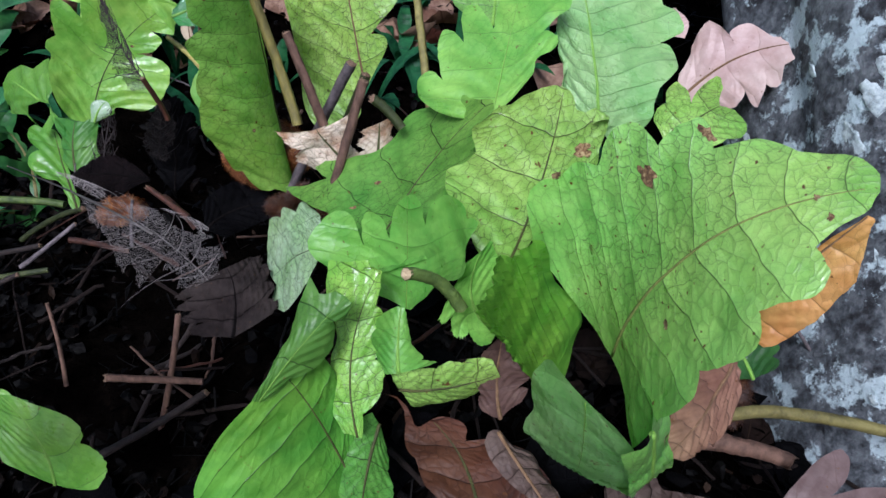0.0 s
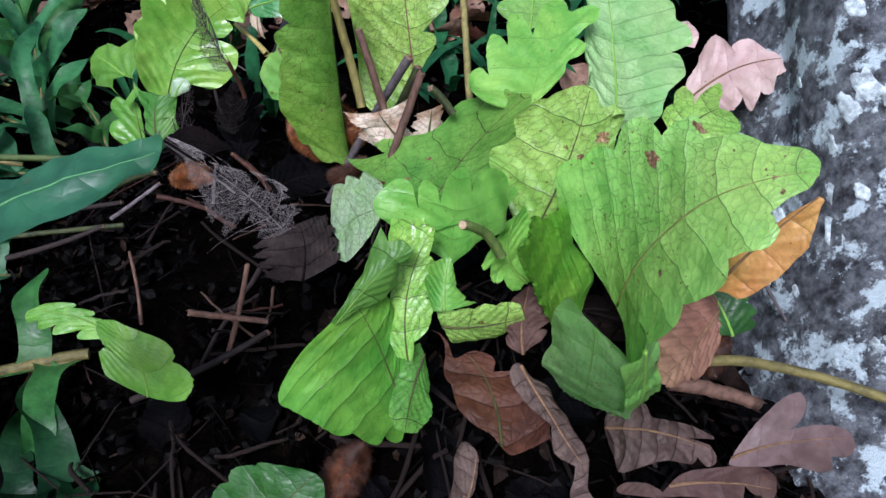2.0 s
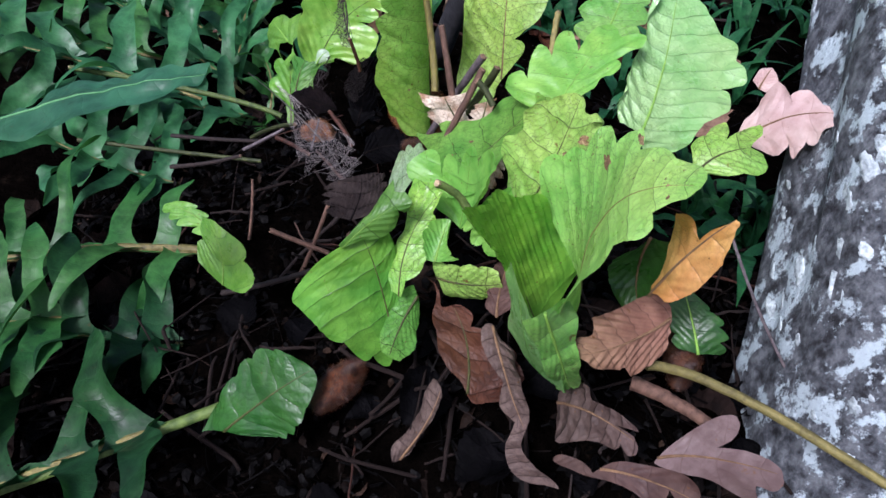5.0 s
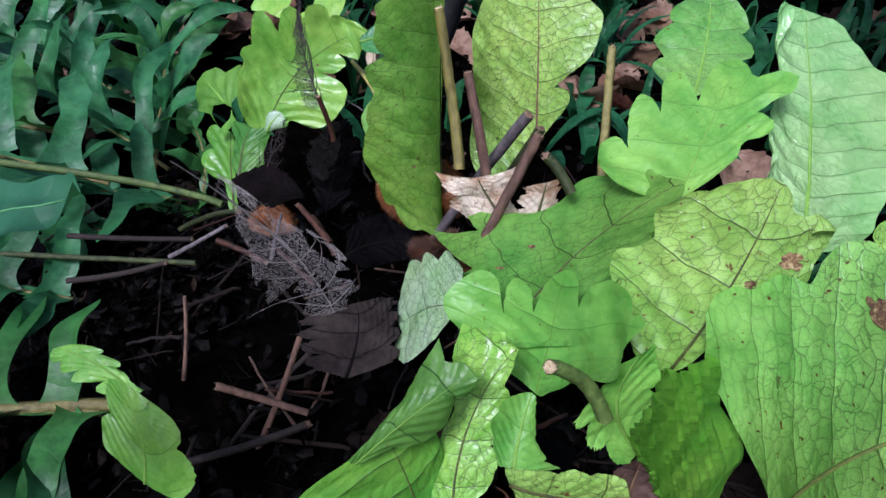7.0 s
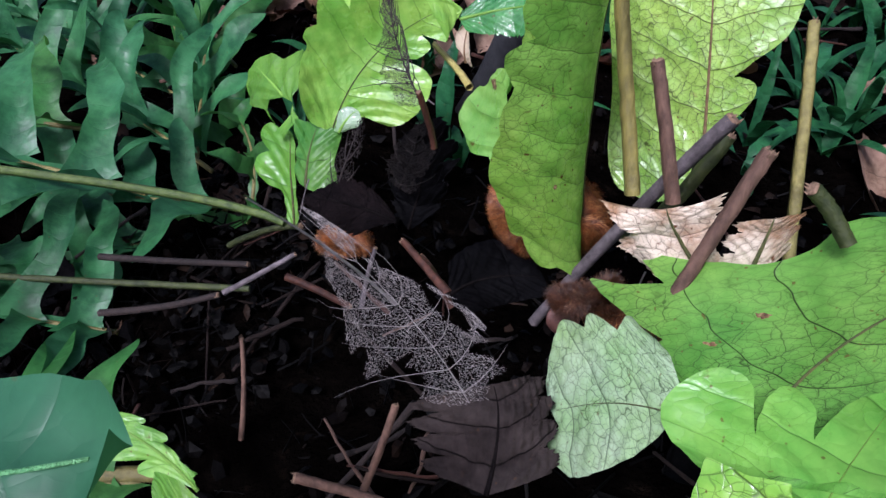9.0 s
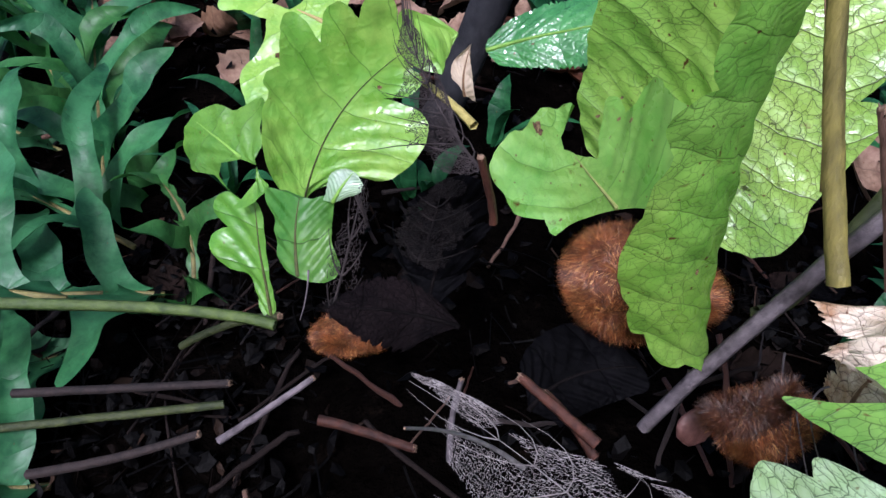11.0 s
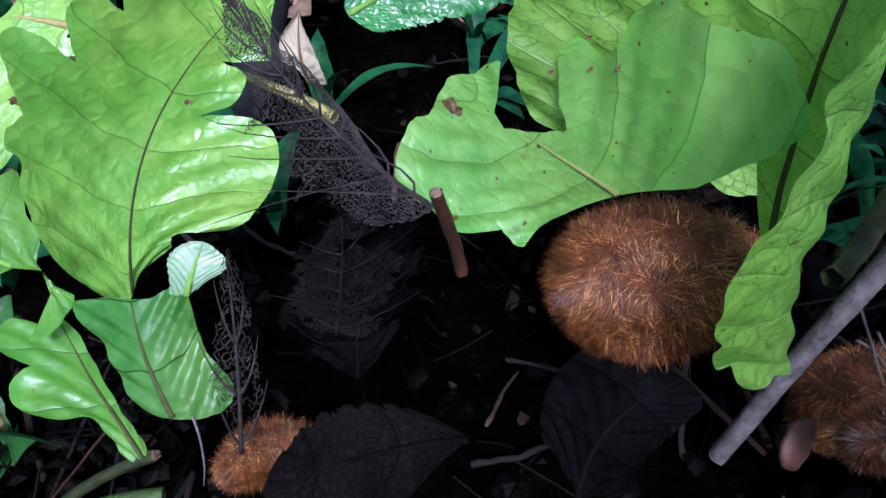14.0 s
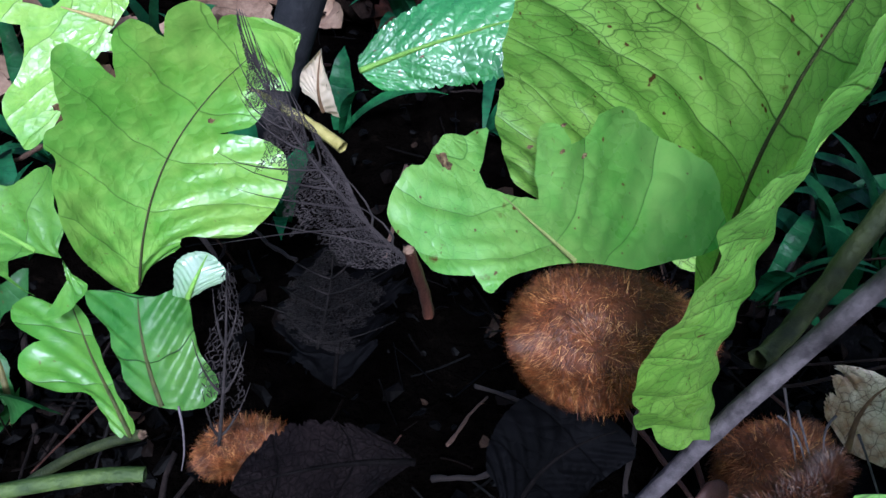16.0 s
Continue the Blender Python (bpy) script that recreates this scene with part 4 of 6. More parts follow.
frond("fern_frond", "upright green fern frond behind cut stalks",
      [(-0.082, 0.451, 0.122), (-0.102, 0.496, 0.173), (-0.112, 0.543, 0.223)],
      [(-0.049, 0.448, 0.131), (-0.057, 0.481, 0.188), (-0.067, 0.515, 0.24)],
      [(-0.028, 0.446, 0.158), (-0.007, 0.469, 0.191), (0.003, 0.514, 0.238)],
      VEINED, RIB_BROWN, pleat=0.0007, seed=17, veins=6, rib_r=0.0011, outline=[(-0.008, -1.028, 1), (0.064, -1.302, 1), (0.52, -1.158, 1), (0.919, -1.156, 1), (1.054, -0.494, 1), (1.042, 0.319, 1), (0.939, 0.677, 1), (0.812, 0.7, 1), (0.672, 0.621, 1), (0.495, 0.259, 0), (0.481, 0.47, 1), (0.396, 0.472, 1), (0.24, 0.178, 1), (0.136, -0.105, 1), (0.059, -0.192, 0), (-0.006, -0.524, 1)])
frond("fern_frond", "young lobed green fern frond leaning over the clump",
      [(0.010, 0.305, 0.230), (-0.004, 0.321, 0.244), (0.008, 0.364, 0.260)],
      [(0.033, 0.314, 0.228), (0.042, 0.349, 0.241), (0.056, 0.402, 0.262)],
      [(0.053, 0.317, 0.234), (0.066, 0.352, 0.246), (0.088, 0.393, 0.261)],
      BRIGHT, RIB_GREEN, seed=18, veins=5, pleat=0.0009, wave=0.004, rib_r=0.0006, outline=[(0.014, 0.017, 1), (0.063, -0.725, 1), (0.315, -1.016, 1), (0.489, -1.038, 1), (0.622, -1.01, 1), (0.641, -0.916, 1), (0.522, -0.788, 0), (0.76, -0.9, 1), (0.892, -0.943, 1), (0.85, -0.819, 1), (0.733, -0.635, 0), (0.937, -0.767, 1), (0.982, -0.707, 1), (0.918, -0.534, 1), (0.755, -0.286, 0), (0.943, -0.271, 1), (0.982, -0.065, 1), (0.959, 0.131, 1), (0.88, 0.365, 0), (0.958, 0.674, 1), (0.973, 0.937, 1), (0.867, 0.99, 1), (0.683, 0.652, 0), (0.622, 1.188, 1), (0.53, 1.33, 1), (0.442, 0.794, 1), (0.255, 0.756, 1), (0.073, 0.282, 1)])
frond("fern_frond", "tall pale fern frond with strong cross pleats",
      [(0.082, 0.333, 0.216), (0.079, 0.385, 0.238), (0.083, 0.465, 0.272)],
      [(0.1, 0.336, 0.206), (0.103, 0.403, 0.228), (0.096, 0.488, 0.267)],
      [(0.128, 0.343, 0.186), (0.18, 0.414, 0.213), (0.17, 0.504, 0.256)],
      PALEPLEAT, RIB_GREEN, seed=19, veins=6, pleat=0.001, outline=[(-0.066, 0.431, 1), (0.007, 0.811, 1), (0.088, 0.87, 1), (0.187, 0.793, 1), (0.252, 0.76, 0), (0.352, 0.861, 1), (0.402, 0.873, 1), (0.479, 0.798, 1), (0.495, 0.712, 0), (0.541, 0.876, 1), (0.615, 0.839, 1), (0.656, 0.752, 0), (0.724, 0.748, 1), (0.779, 0.585, 1), (0.86, 0.476, 1), (0.926, 0.205, 1), (0.96, -1.185, 1), (0.718, -0.615, 1), (0.52, -0.8, 1), (0.35, -1.0, 1), (0.325, -1.3, 1), (0.065, -1.085, 1), (0.019, -0.175, 1)])
frond("fern_frond", "lobed green frond standing behind the young frond",
      [(0.025, 0.427, 0.222), (0.015, 0.468, 0.233), (0.025, 0.514, 0.249)],
      [(0.042, 0.427, 0.222), (0.048, 0.481, 0.232), (0.048, 0.531, 0.251)],
      [(0.066, 0.43, 0.226), (0.078, 0.477, 0.229), (0.074, 0.524, 0.245)],
      GREEN, RIB_GREEN, lobes=3, depth=0.27, seed=20)
frond("fern_frond", "small lobed green frond by the trunk",
      [(0.142, 0.346, 0.189), (0.147, 0.37, 0.197), (0.183, 0.389, 0.202)],
      [(0.15, 0.339, 0.182), (0.165, 0.352, 0.195), (0.193, 0.372, 0.194)],
      [(0.165, 0.33, 0.188), (0.192, 0.34, 0.184), (0.206, 0.36, 0.19)],
      VEINED, RIB_DARK, seed=21, outline=[(-0.069, -0.008, 1), (-0.018, -1.005, 1), (0.378, -0.949, 1), (0.49, -0.808, 0), (0.714, -1.25, 1), (0.807, -1.292, 1), (0.777, -0.8, 1), (0.677, -0.435, 0), (0.92, -0.828, 1), (1.054, -0.981, 1), (1.048, -0.589, 1), (0.873, -0.016, 0), (0.943, 0.356, 1), (0.844, 0.85, 1), (0.633, 0.904, 1), (0.473, 0.746, 0), (0.263, 0.773, 1), (-0.05, 0.8, 1)])
frond("dry_frond", "dry pinkish-brown lobed frond lying against the trunk",
      [(0.178, 0.442, 0.17), (0.191, 0.456, 0.211), (0.226, 0.439, 0.216)],
      [(0.177, 0.417, 0.16), (0.208, 0.422, 0.193), (0.244, 0.408, 0.215)],
      [(0.192, 0.405, 0.163), (0.211, 0.384, 0.171), (0.234, 0.388, 0.196)],
      PINK, RIB_BROWN, lobes=3.3, depth=0.42, seed=22, skew=0.0, sharp=0.9, category='dry frond', group='dry fronds', phase=0.1, edges=[[(0.0, 0.14, 0.496, 0), (0.144, 0.28, 0.595, 0), (0.409, 0.54, 0.794, 1), (0.589, 0.6, 0.397, 0), (0.785, 0.8, 0.575, 1), (0.93, 0.84, 0.218, 0)], [(0.0, 0.1, 0.139, 0), (0.245, 0.42, 0.734, 1), (0.482, 0.56, 0.536, 0), (0.516, 0.66, 0.873, 1), (0.704, 0.74, 0.575, 0), (0.834, 0.88, 0.754, 1), (0.93, 0.88, 0.417, 0)]])
frond("dry_frond", "upper lobe of a dry pinkish frond",
      [(0.181, 0.504, 0.174), (0.184, 0.511, 0.181), (0.189, 0.519, 0.188)],
      [(0.19, 0.496, 0.173), (0.192, 0.503, 0.18), (0.197, 0.517, 0.186)],
      [(0.198, 0.486, 0.171), (0.203, 0.495, 0.18), (0.202, 0.504, 0.188)],
      PINK, RIB_BROWN, lobes=1, depth=0.07, seed=23, category='dry frond', group='dry fronds')
frond("dry_frond", "dry orange-brown lobed frond curling behind the large frond",
      [(0.141, 0.201, 0.171), (0.133, 0.209, 0.222), (0.138, 0.199, 0.253)],
      [(0.135, 0.188, 0.189), (0.148, 0.187, 0.232), (0.166, 0.187, 0.268)],
      [(0.134, 0.179, 0.195), (0.161, 0.175, 0.217), (0.17, 0.183, 0.256)],
      ORANGE, RIB_BROWN, lobes=4, depth=0.16, seed=24, category='dry frond', group='dry fronds', tip=0.8, skew=0.0, edges=[[(0.0, 0.087, 0.34, 0), (0.109, 0.25, 0.485, 0), (0.151, 0.437, 0.81, 1), (0.338, 0.755, 0.998, 1), (0.547, 1.024, 0.997, 1), (0.592, 0.826, 0.564, 1), (0.685, 0.682, 0.087, 0), (0.794, 0.835, 0.117, 1), (0.93, 0.96, 0.005, 1)], [(0.166, 0.166, 0.986, 0), (0.411, 0.429, 0.921, 1), (0.658, 0.694, 0.821, 1), (0.75, 0.793, 0.819, 0), (0.828, 0.87, 0.655, 1), (0.93, 0.955, 0.298, 1)]])
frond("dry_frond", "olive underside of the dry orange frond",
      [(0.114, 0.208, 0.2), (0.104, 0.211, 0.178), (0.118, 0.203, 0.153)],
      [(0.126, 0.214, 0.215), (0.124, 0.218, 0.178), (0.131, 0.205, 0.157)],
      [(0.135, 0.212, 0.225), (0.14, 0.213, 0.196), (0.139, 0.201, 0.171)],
      DEEP_SHADED, RIB_BROWN, lobes=0, depth=0, seed=25, category='dry frond', group='dry fronds', tip=0.3)
frond("dry_frond", "dry ribbed brown frond base with pointed teeth",
      [(0.14, 0.202, 0.173), (0.115, 0.18, 0.168), (0.092, 0.142, 0.169)],
      [(0.151, 0.197, 0.158), (0.126, 0.166, 0.159), (0.096, 0.14, 0.166)],
      [(0.155, 0.185, 0.139), (0.135, 0.163, 0.14), (0.122, 0.149, 0.145)],
      TANDRY, RIB_BROWN, wave=0.006, seed=26, category='dry frond', group='dry fronds', pleat=0.0014, veins=8, outline=[(-0.099, -0.876, 1), (-0.057, 0.281, 1), (0.021, 1.041, 1), (0.255, 1.199, 1), (0.484, 1.423, 1), (0.539, 0.905, 0), (0.937, 0.75, 1), (0.919, 0.365, 0), (1.045, -1.298, 1), (0.751, -0.719, 1), (0.694, -1.206, 0), (0.673, -1.276, 1), (0.379, -1.12, 1), (0.1, -1.184, 1)])
frond("dry_frond", "dry pinkish lobed frond lying on the litter",
      [(0.169, 0.147, 0.081), (0.186, 0.166, 0.106), (0.219, 0.176, 0.118)],
      [(0.161, 0.137, 0.068), (0.193, 0.144, 0.091), (0.255, 0.152, 0.089)],
      [(0.144, 0.121, 0.039), (0.192, 0.122, 0.05), (0.247, 0.138, 0.072)],
      PINKGREY_SHADED, RIB_BROWN, wave=0.006, seed=27, category='dry frond', group='dry fronds', outline=[(0.204, 0.125, 1), (0.248, -0.205, 1), (0.415, -0.546, 1), (0.668, -0.835, 1), (0.829, -0.899, 1), (0.829, -0.74, 1), (0.73, -0.406, 1), (0.638, -0.228, 0), (0.831, -0.28, 1), (0.952, -0.19, 1), (0.975, 0.117, 1), (0.942, 0.451, 1), (0.856, 0.411, 1), (0.951, 0.991, 0), (0.732, 0.585, 1), (0.608, 0.417, 1), (0.418, 0.332, 1)])
frond("dry_frond", "large drab dry frond half buried in the litter",
      [(0.101, 0.136, 0.054), (0.143, 0.147, 0.063), (0.183, 0.143, 0.073)],
      [(0.107, 0.126, 0.043), (0.147, 0.133, 0.056), (0.193, 0.131, 0.058)],
      [(0.118, 0.117, 0.045), (0.152, 0.117, 0.046), (0.195, 0.114, 0.041)],
      RUST2, RIB_BROWN, seed=28, category='dry frond', group='dry fronds', wave=0.008, outline=[(-0.018, -0.488, 1), (0.033, -0.801, 1), (0.204, -0.353, 1), (0.299, 0.187, 0), (0.485, -0.39, 1), (0.721, -0.548, 1), (0.993, -0.722, 1), (1.143, -0.594, 1), (1.123, 0.109, 1), (1.062, 0.514, 1), (1.018, 0.271, 0), (0.966, 0.263, 1), (0.916, 0.052, 0), (0.877, 0.594, 1), (0.784, 0.802, 1), (0.649, 0.566, 1), (0.451, 0.439, 1), (0.204, 0.319, 1)])
frond("dry_frond", "crumpled drab purple-brown dry frond",
      [(0.091, 0.172, 0.091), (0.115, 0.163, 0.109), (0.137, 0.154, 0.113)],
      [(0.096, 0.16, 0.079), (0.125, 0.147, 0.097), (0.158, 0.135, 0.095)],
      [(0.096, 0.147, 0.066), (0.117, 0.136, 0.077), (0.147, 0.128, 0.086)],
      DRAB, RIB_BROWN, seed=29, category='dry frond', group='dry fronds', pleat=0.0005, wave=0.009, outline=[(-0.035, -0.647, 1), (-0.09, 0.422, 1), (0.088, 1.113, 1), (0.33, 1.334, 1), (0.556, 0.908, 1), (0.807, 0.805, 1), (0.805, 0.403, 0), (0.952, 0.663, 1), (0.955, 0.169, 1), (0.901, -0.157, 0), (0.697, -0.093, 0), (1.012, -0.505, 1), (0.787, -0.588, 1), (0.413, -0.477, 1), (0.419, -0.98, 1), (0.14, -0.991, 1)])
frond("dry_frond", "long twisted olive-brown dry frond hanging to the ground",
      [(0.021, 0.179, 0.109), (0.05, 0.139, 0.083), (0.072, 0.106, 0.051)],
      [(0.033, 0.182, 0.115), (0.064, 0.142, 0.087), (0.101, 0.111, 0.053)],
      [(0.046, 0.18, 0.101), (0.077, 0.153, 0.079), (0.113, 0.11, 0.047)],
      DRAB, RIB_BROWN, seed=30, category='dry frond', group='dry fronds', wave=0.008, outline=[(0.004, -0.718, 1), (-0.031, 0.458, 1), (0.05, 1.038, 1), (0.383, 0.592, 1), (0.578, 0.494, 1), (0.773, -0.401, 1), (0.928, -0.23, 1), (1.039, 0.356, 1), (1.064, -0.596, 1), (0.965, -0.943, 1), (0.785, -0.931, 1), (0.623, -0.308, 0), (0.508, -0.747, 1), (0.349, -0.23, 0), (0.194, -0.683, 1)])
frond("dry_frond", "rust-red dry frond with dark cracked veins",
      [(-0.013, 0.167, 0.078), (-0.026, 0.183, 0.094), (-0.026, 0.202, 0.118)],
      [(0.022, 0.158, 0.064), (0.009, 0.183, 0.101), (-0.017, 0.199, 0.123)],
      [(0.054, 0.161, 0.067), (0.051, 0.183, 0.095), (0.017, 0.202, 0.112)],
      RUST, RIB_DARK, seed=31, category='dry frond', group='dry fronds', wave=0.009, pleat=0.0002, outline=[(1.35, 0.4, 1), (0.76, -0.358, 1), (0.824, 0.229, 1), (0.753, 0.417, 1), (0.585, 0.227, 0), (0.605, 0.591, 1), (0.484, 0.997, 1), (0.37, 0.987, 0), (0.151, 1.194, 1), (0.048, 1.007, 1), (-0.124, 1.246, 0), (-0.06, 0.641, 1), (-0.095, 0.153, 1), (0.007, -0.211, 1), (0.033, -0.536, 1), (0.144, -0.731, 1), (0.44, -0.664, 0), (0.678, -0.643, 1)])
frond("dry_frond", "dry brown frond scrap in the heart of the clump",
      [(0.023, 0.191, 0.123), (0.021, 0.202, 0.133), (0.026, 0.214, 0.158)],
      [(0.033, 0.189, 0.121), (0.031, 0.202, 0.14), (0.034, 0.214, 0.165)],
      [(0.046, 0.194, 0.126), (0.044, 0.207, 0.138), (0.044, 0.215, 0.16)],
      RUST2, RIB_BROWN, lobes=3, depth=0.34, seed=32, category='dry frond', group='dry fronds', wave=0.013, torn=0.1)
frond("dry_frond", "thin grey-brown rolled dry frond standing in the litter",
      [(-0.022, 0.102, 0.027), (-0.009, 0.132, 0.05), (-0.002, 0.151, 0.071)],
      [(-0.013, 0.104, 0.025), (0.001, 0.125, 0.054), (0.004, 0.149, 0.074)],
      [(-0.005, 0.109, 0.027), (0.006, 0.131, 0.043), (0.011, 0.155, 0.07)],
      DRAB, RIB_BROWN, seed=33, category='dry frond', group='dry fronds', wave=0.008, outline=[(1.003, -1.127, 1), (0.858, 0.274, 1), (0.562, 0.359, 1), (0.313, 0.261, 1), (0.041, 0.507, 1), (-0.079, -0.253, 1), (0.02, -1.178, 1), (0.266, -1.028, 1), (0.583, -1.235, 1)])
frond("dry_frond", "tan torn dry frond with black veins behind the clump",
      [(-0.063, 0.351, 0.154), (-0.086, 0.354, 0.171), (-0.097, 0.36, 0.188)],
      [(-0.049, 0.352, 0.158), (-0.066, 0.354, 0.179), (-0.073, 0.356, 0.191)],
      [(-0.034, 0.354, 0.17), (-0.038, 0.361, 0.185), (-0.05, 0.364, 0.199)],
      TAN, RIB_DARK, lobes=3, depth=0.41, pleat=0.0001, seed=34, category='dry frond', group='dry fronds', tip=0.6, torn=0.15, wave=0.006, edges=[[(0.0, 0.02, 0.833, 0), (0.255, 0.42, 1.25, 1), (0.541, 0.62, 0.595, 0), (0.78, 1.0, 1.012, 1), (0.93, 1.02, 0.278, 0)], [(0.0, 0.02, 0.655, 0), (0.423, 0.44, 0.437, 1), (0.813, 0.98, 0.933, 1), (0.93, 0.965, 0.278, 0)]], skew=0.0)
frond("dry_frond", "tan torn dry frond scrap beside a cut stalk",
      [(-0.046, 0.349, 0.161), (-0.048, 0.353, 0.18), (-0.046, 0.358, 0.192)],
      [(-0.036, 0.345, 0.168), (-0.034, 0.35, 0.187), (-0.033, 0.353, 0.197)],
      [(-0.024, 0.346, 0.18), (-0.025, 0.348, 0.197), (-0.022, 0.353, 0.208)],
      TAN, RIB_DARK, lobes=3, depth=0.34, seed=35, category='dry frond', group='dry fronds', tip=0.6, torn=0.15)
frond("dry_frond", "torn tan and white dry frond beside the second rhizome",
      [(-0.055, 0.393, 0.093), (-0.049, 0.399, 0.108), (-0.053, 0.404, 0.116)],
      [(-0.043, 0.38, 0.086), (-0.039, 0.389, 0.104), (-0.032, 0.39, 0.117)],
      [(-0.031, 0.365, 0.077), (-0.021, 0.374, 0.097), (-0.018, 0.378, 0.111)],
      TAN, RIB_BROWN, lobes=3, depth=0.35, seed=36, category='dry frond', group='dry fronds', tip=0.5, torn=0.2, wave=0.005)
stalk("thin grey root hanging by the rhizome", [(-0.071, 0.399, 0.112), (-0.073, 0.38, 0.1), (-0.066, 0.363, 0.074)], 0.0005, 0.0002, STEM_GREY)
stalk("thin grey root hanging by the rhizome", [(-0.067, 0.392, 0.106), (-0.067, 0.376, 0.097), (-0.058, 0.357, 0.072)], 0.0005, 0.0002, STEM_GREY)
stalk("thin grey root hanging by the rhizome", [(-0.075, 0.392, 0.105), (-0.07, 0.378, 0.099), (-0.069, 0.363, 0.074)], 0.0005, 0.0002, STEM_GREY)
stalk("thin grey root hanging by the rhizome", [(-0.047, 0.38, 0.102), (-0.047, 0.367, 0.096), (-0.037, 0.352, 0.073)], 0.0005, 0.0002, STEM_GREY)
stalk("thin grey root hanging by the rhizome", [(-0.292, 0.446, 0.096), (-0.291, 0.434, 0.091), (-0.296, 0.431, 0.074)], 0.0005, 0.0002, STEM_GREY)
stalk("thin grey root hanging by the rhizome", [(-0.054, 0.387, 0.106), (-0.062, 0.378, 0.1), (-0.053, 0.363, 0.078)], 0.0005, 0.0002, STEM_GREY)
frond("fern_frond", "small pale lobed frond low over the litter",
      [(-0.286, 0.248, 0.027), (-0.338, 0.258, 0.032), (-0.375, 0.266, 0.03)],
      [(-0.281, 0.254, 0.031), (-0.321, 0.267, 0.043), (-0.364, 0.274, 0.041)],
      [(-0.268, 0.253, 0.033), (-0.299, 0.266, 0.042), (-0.321, 0.284, 0.052)],
      BRIGHT, RIB_GREEN, lobes=4, depth=0.38, seed=37, skew=0.2)
frond("fern_frond", "lower half of the small pale frond",
      [(-0.279, 0.212, 0.054), (-0.279, 0.227, 0.068), (-0.29, 0.243, 0.069)],
      [(-0.241, 0.197, 0.04), (-0.248, 0.215, 0.064), (-0.275, 0.239, 0.079)],
      [(-0.203, 0.192, 0.05), (-0.213, 0.215, 0.072), (-0.259, 0.237, 0.078)],
      GREEN2, RIB_GREEN, lobes=2, depth=0.2, seed=38, skew=0.0, tip=0.5)
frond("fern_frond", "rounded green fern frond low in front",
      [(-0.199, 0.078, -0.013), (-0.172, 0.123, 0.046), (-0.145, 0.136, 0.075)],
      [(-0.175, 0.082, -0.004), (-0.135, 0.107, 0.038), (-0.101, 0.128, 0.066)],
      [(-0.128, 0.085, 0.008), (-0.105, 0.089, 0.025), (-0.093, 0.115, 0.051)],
      DEEP_SHADED, RIB_DARK, lobes=5, depth=0.11, seed=39, skew=0.0)
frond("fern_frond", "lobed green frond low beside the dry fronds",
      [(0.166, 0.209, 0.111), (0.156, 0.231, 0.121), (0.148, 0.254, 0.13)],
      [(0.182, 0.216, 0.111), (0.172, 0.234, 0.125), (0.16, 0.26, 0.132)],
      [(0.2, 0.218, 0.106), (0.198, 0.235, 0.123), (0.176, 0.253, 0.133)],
      DEEP_SHADED, RIB_GREEN, lobes=4, depth=0.27, seed=40, skew=0.1)
frond("fern_frond", "upright glossy green fern frond partly eaten to veins",
      [(-0.334, 0.534, 0.079), (-0.333, 0.553, 0.154), (-0.288, 0.580, 0.199)],
      [(-0.316, 0.542, 0.077), (-0.288, 0.568, 0.124), (-0.240, 0.592, 0.155)],
      [(-0.290, 0.546, 0.073), (-0.241, 0.551, 0.094), (-0.234, 0.584, 0.143)],
      BRIGHTGLOSS, RIB_DARK, pleat=0.0009, seed=41, veins=7, rib_r=0.0007, wave=0.005, scars=[(0.54, -0.893, 0.0022), (0.62, 0.139, 0.0016)], outline=[(-0.096, -0.658, 1), (0.008, -1.011, 1), (0.123, -1.127, 1), (0.228, -1.035, 1), (0.363, -0.905, 1), (0.412, -0.977, 1), (0.464, -0.947, 1), (0.498, -0.849, 0), (0.606, -0.957, 1), (0.701, -1.013, 1), (0.731, -0.96, 1), (0.717, -0.829, 1), (0.664, -0.642, 0), (0.784, -0.792, 1), (0.869, -0.823, 1), (0.867, -0.707, 1), (0.849, -0.592, 0), (0.959, -0.732, 1), (1.009, -0.622, 1), (0.95, -0.385, 0), (1.031, -0.379, 1), (1.141, 1.007, 1), (1.038, 1.264, 1), (0.801, 0.194, 0), (0.793, 0.449, 1), (0.685, 0.447, 1), (0.583, 0.253, 0), (0.656, 0.59, 1), (0.645, 0.826, 1), (0.532, 0.909, 1), (0.338, 0.943, 1), (0.147, 0.952, 1), (0.079, 0.524, 1), (-0.133, 0.965, 1)])
frond("fern_frond", "small lobed green frond leaning away from the clump",
      [(-0.343, 0.522, 0.094), (-0.407, 0.558, 0.079), (-0.464, 0.591, 0.082)],
      [(-0.343, 0.525, 0.097), (-0.414, 0.582, 0.104), (-0.503, 0.637, 0.107)],
      [(-0.340, 0.528, 0.102), (-0.363, 0.581, 0.142), (-0.436, 0.632, 0.139)],
      GREEN2, RIB_GREEN, pleat=0.0009, veins=5, seed=42, wave=0.005, outline=[(-0.125, 0.521, 1), (-0.124, 1.329, 1), (0.294, -1.5, 1), (0.289, -1.199, 1), (0.468, -1.16, 1), (0.416, -0.598, 1), (0.377, 0.105, 1), (0.339, 0.478, 1), (0.269, 0.636, 1), (0.259, 0.921, 0), (0.246, 1.095, 1), (0.207, 1.143, 1), (0.129, 0.967, 1), (0.035, 0.878, 1), (-0.054, -0.4, 1)])
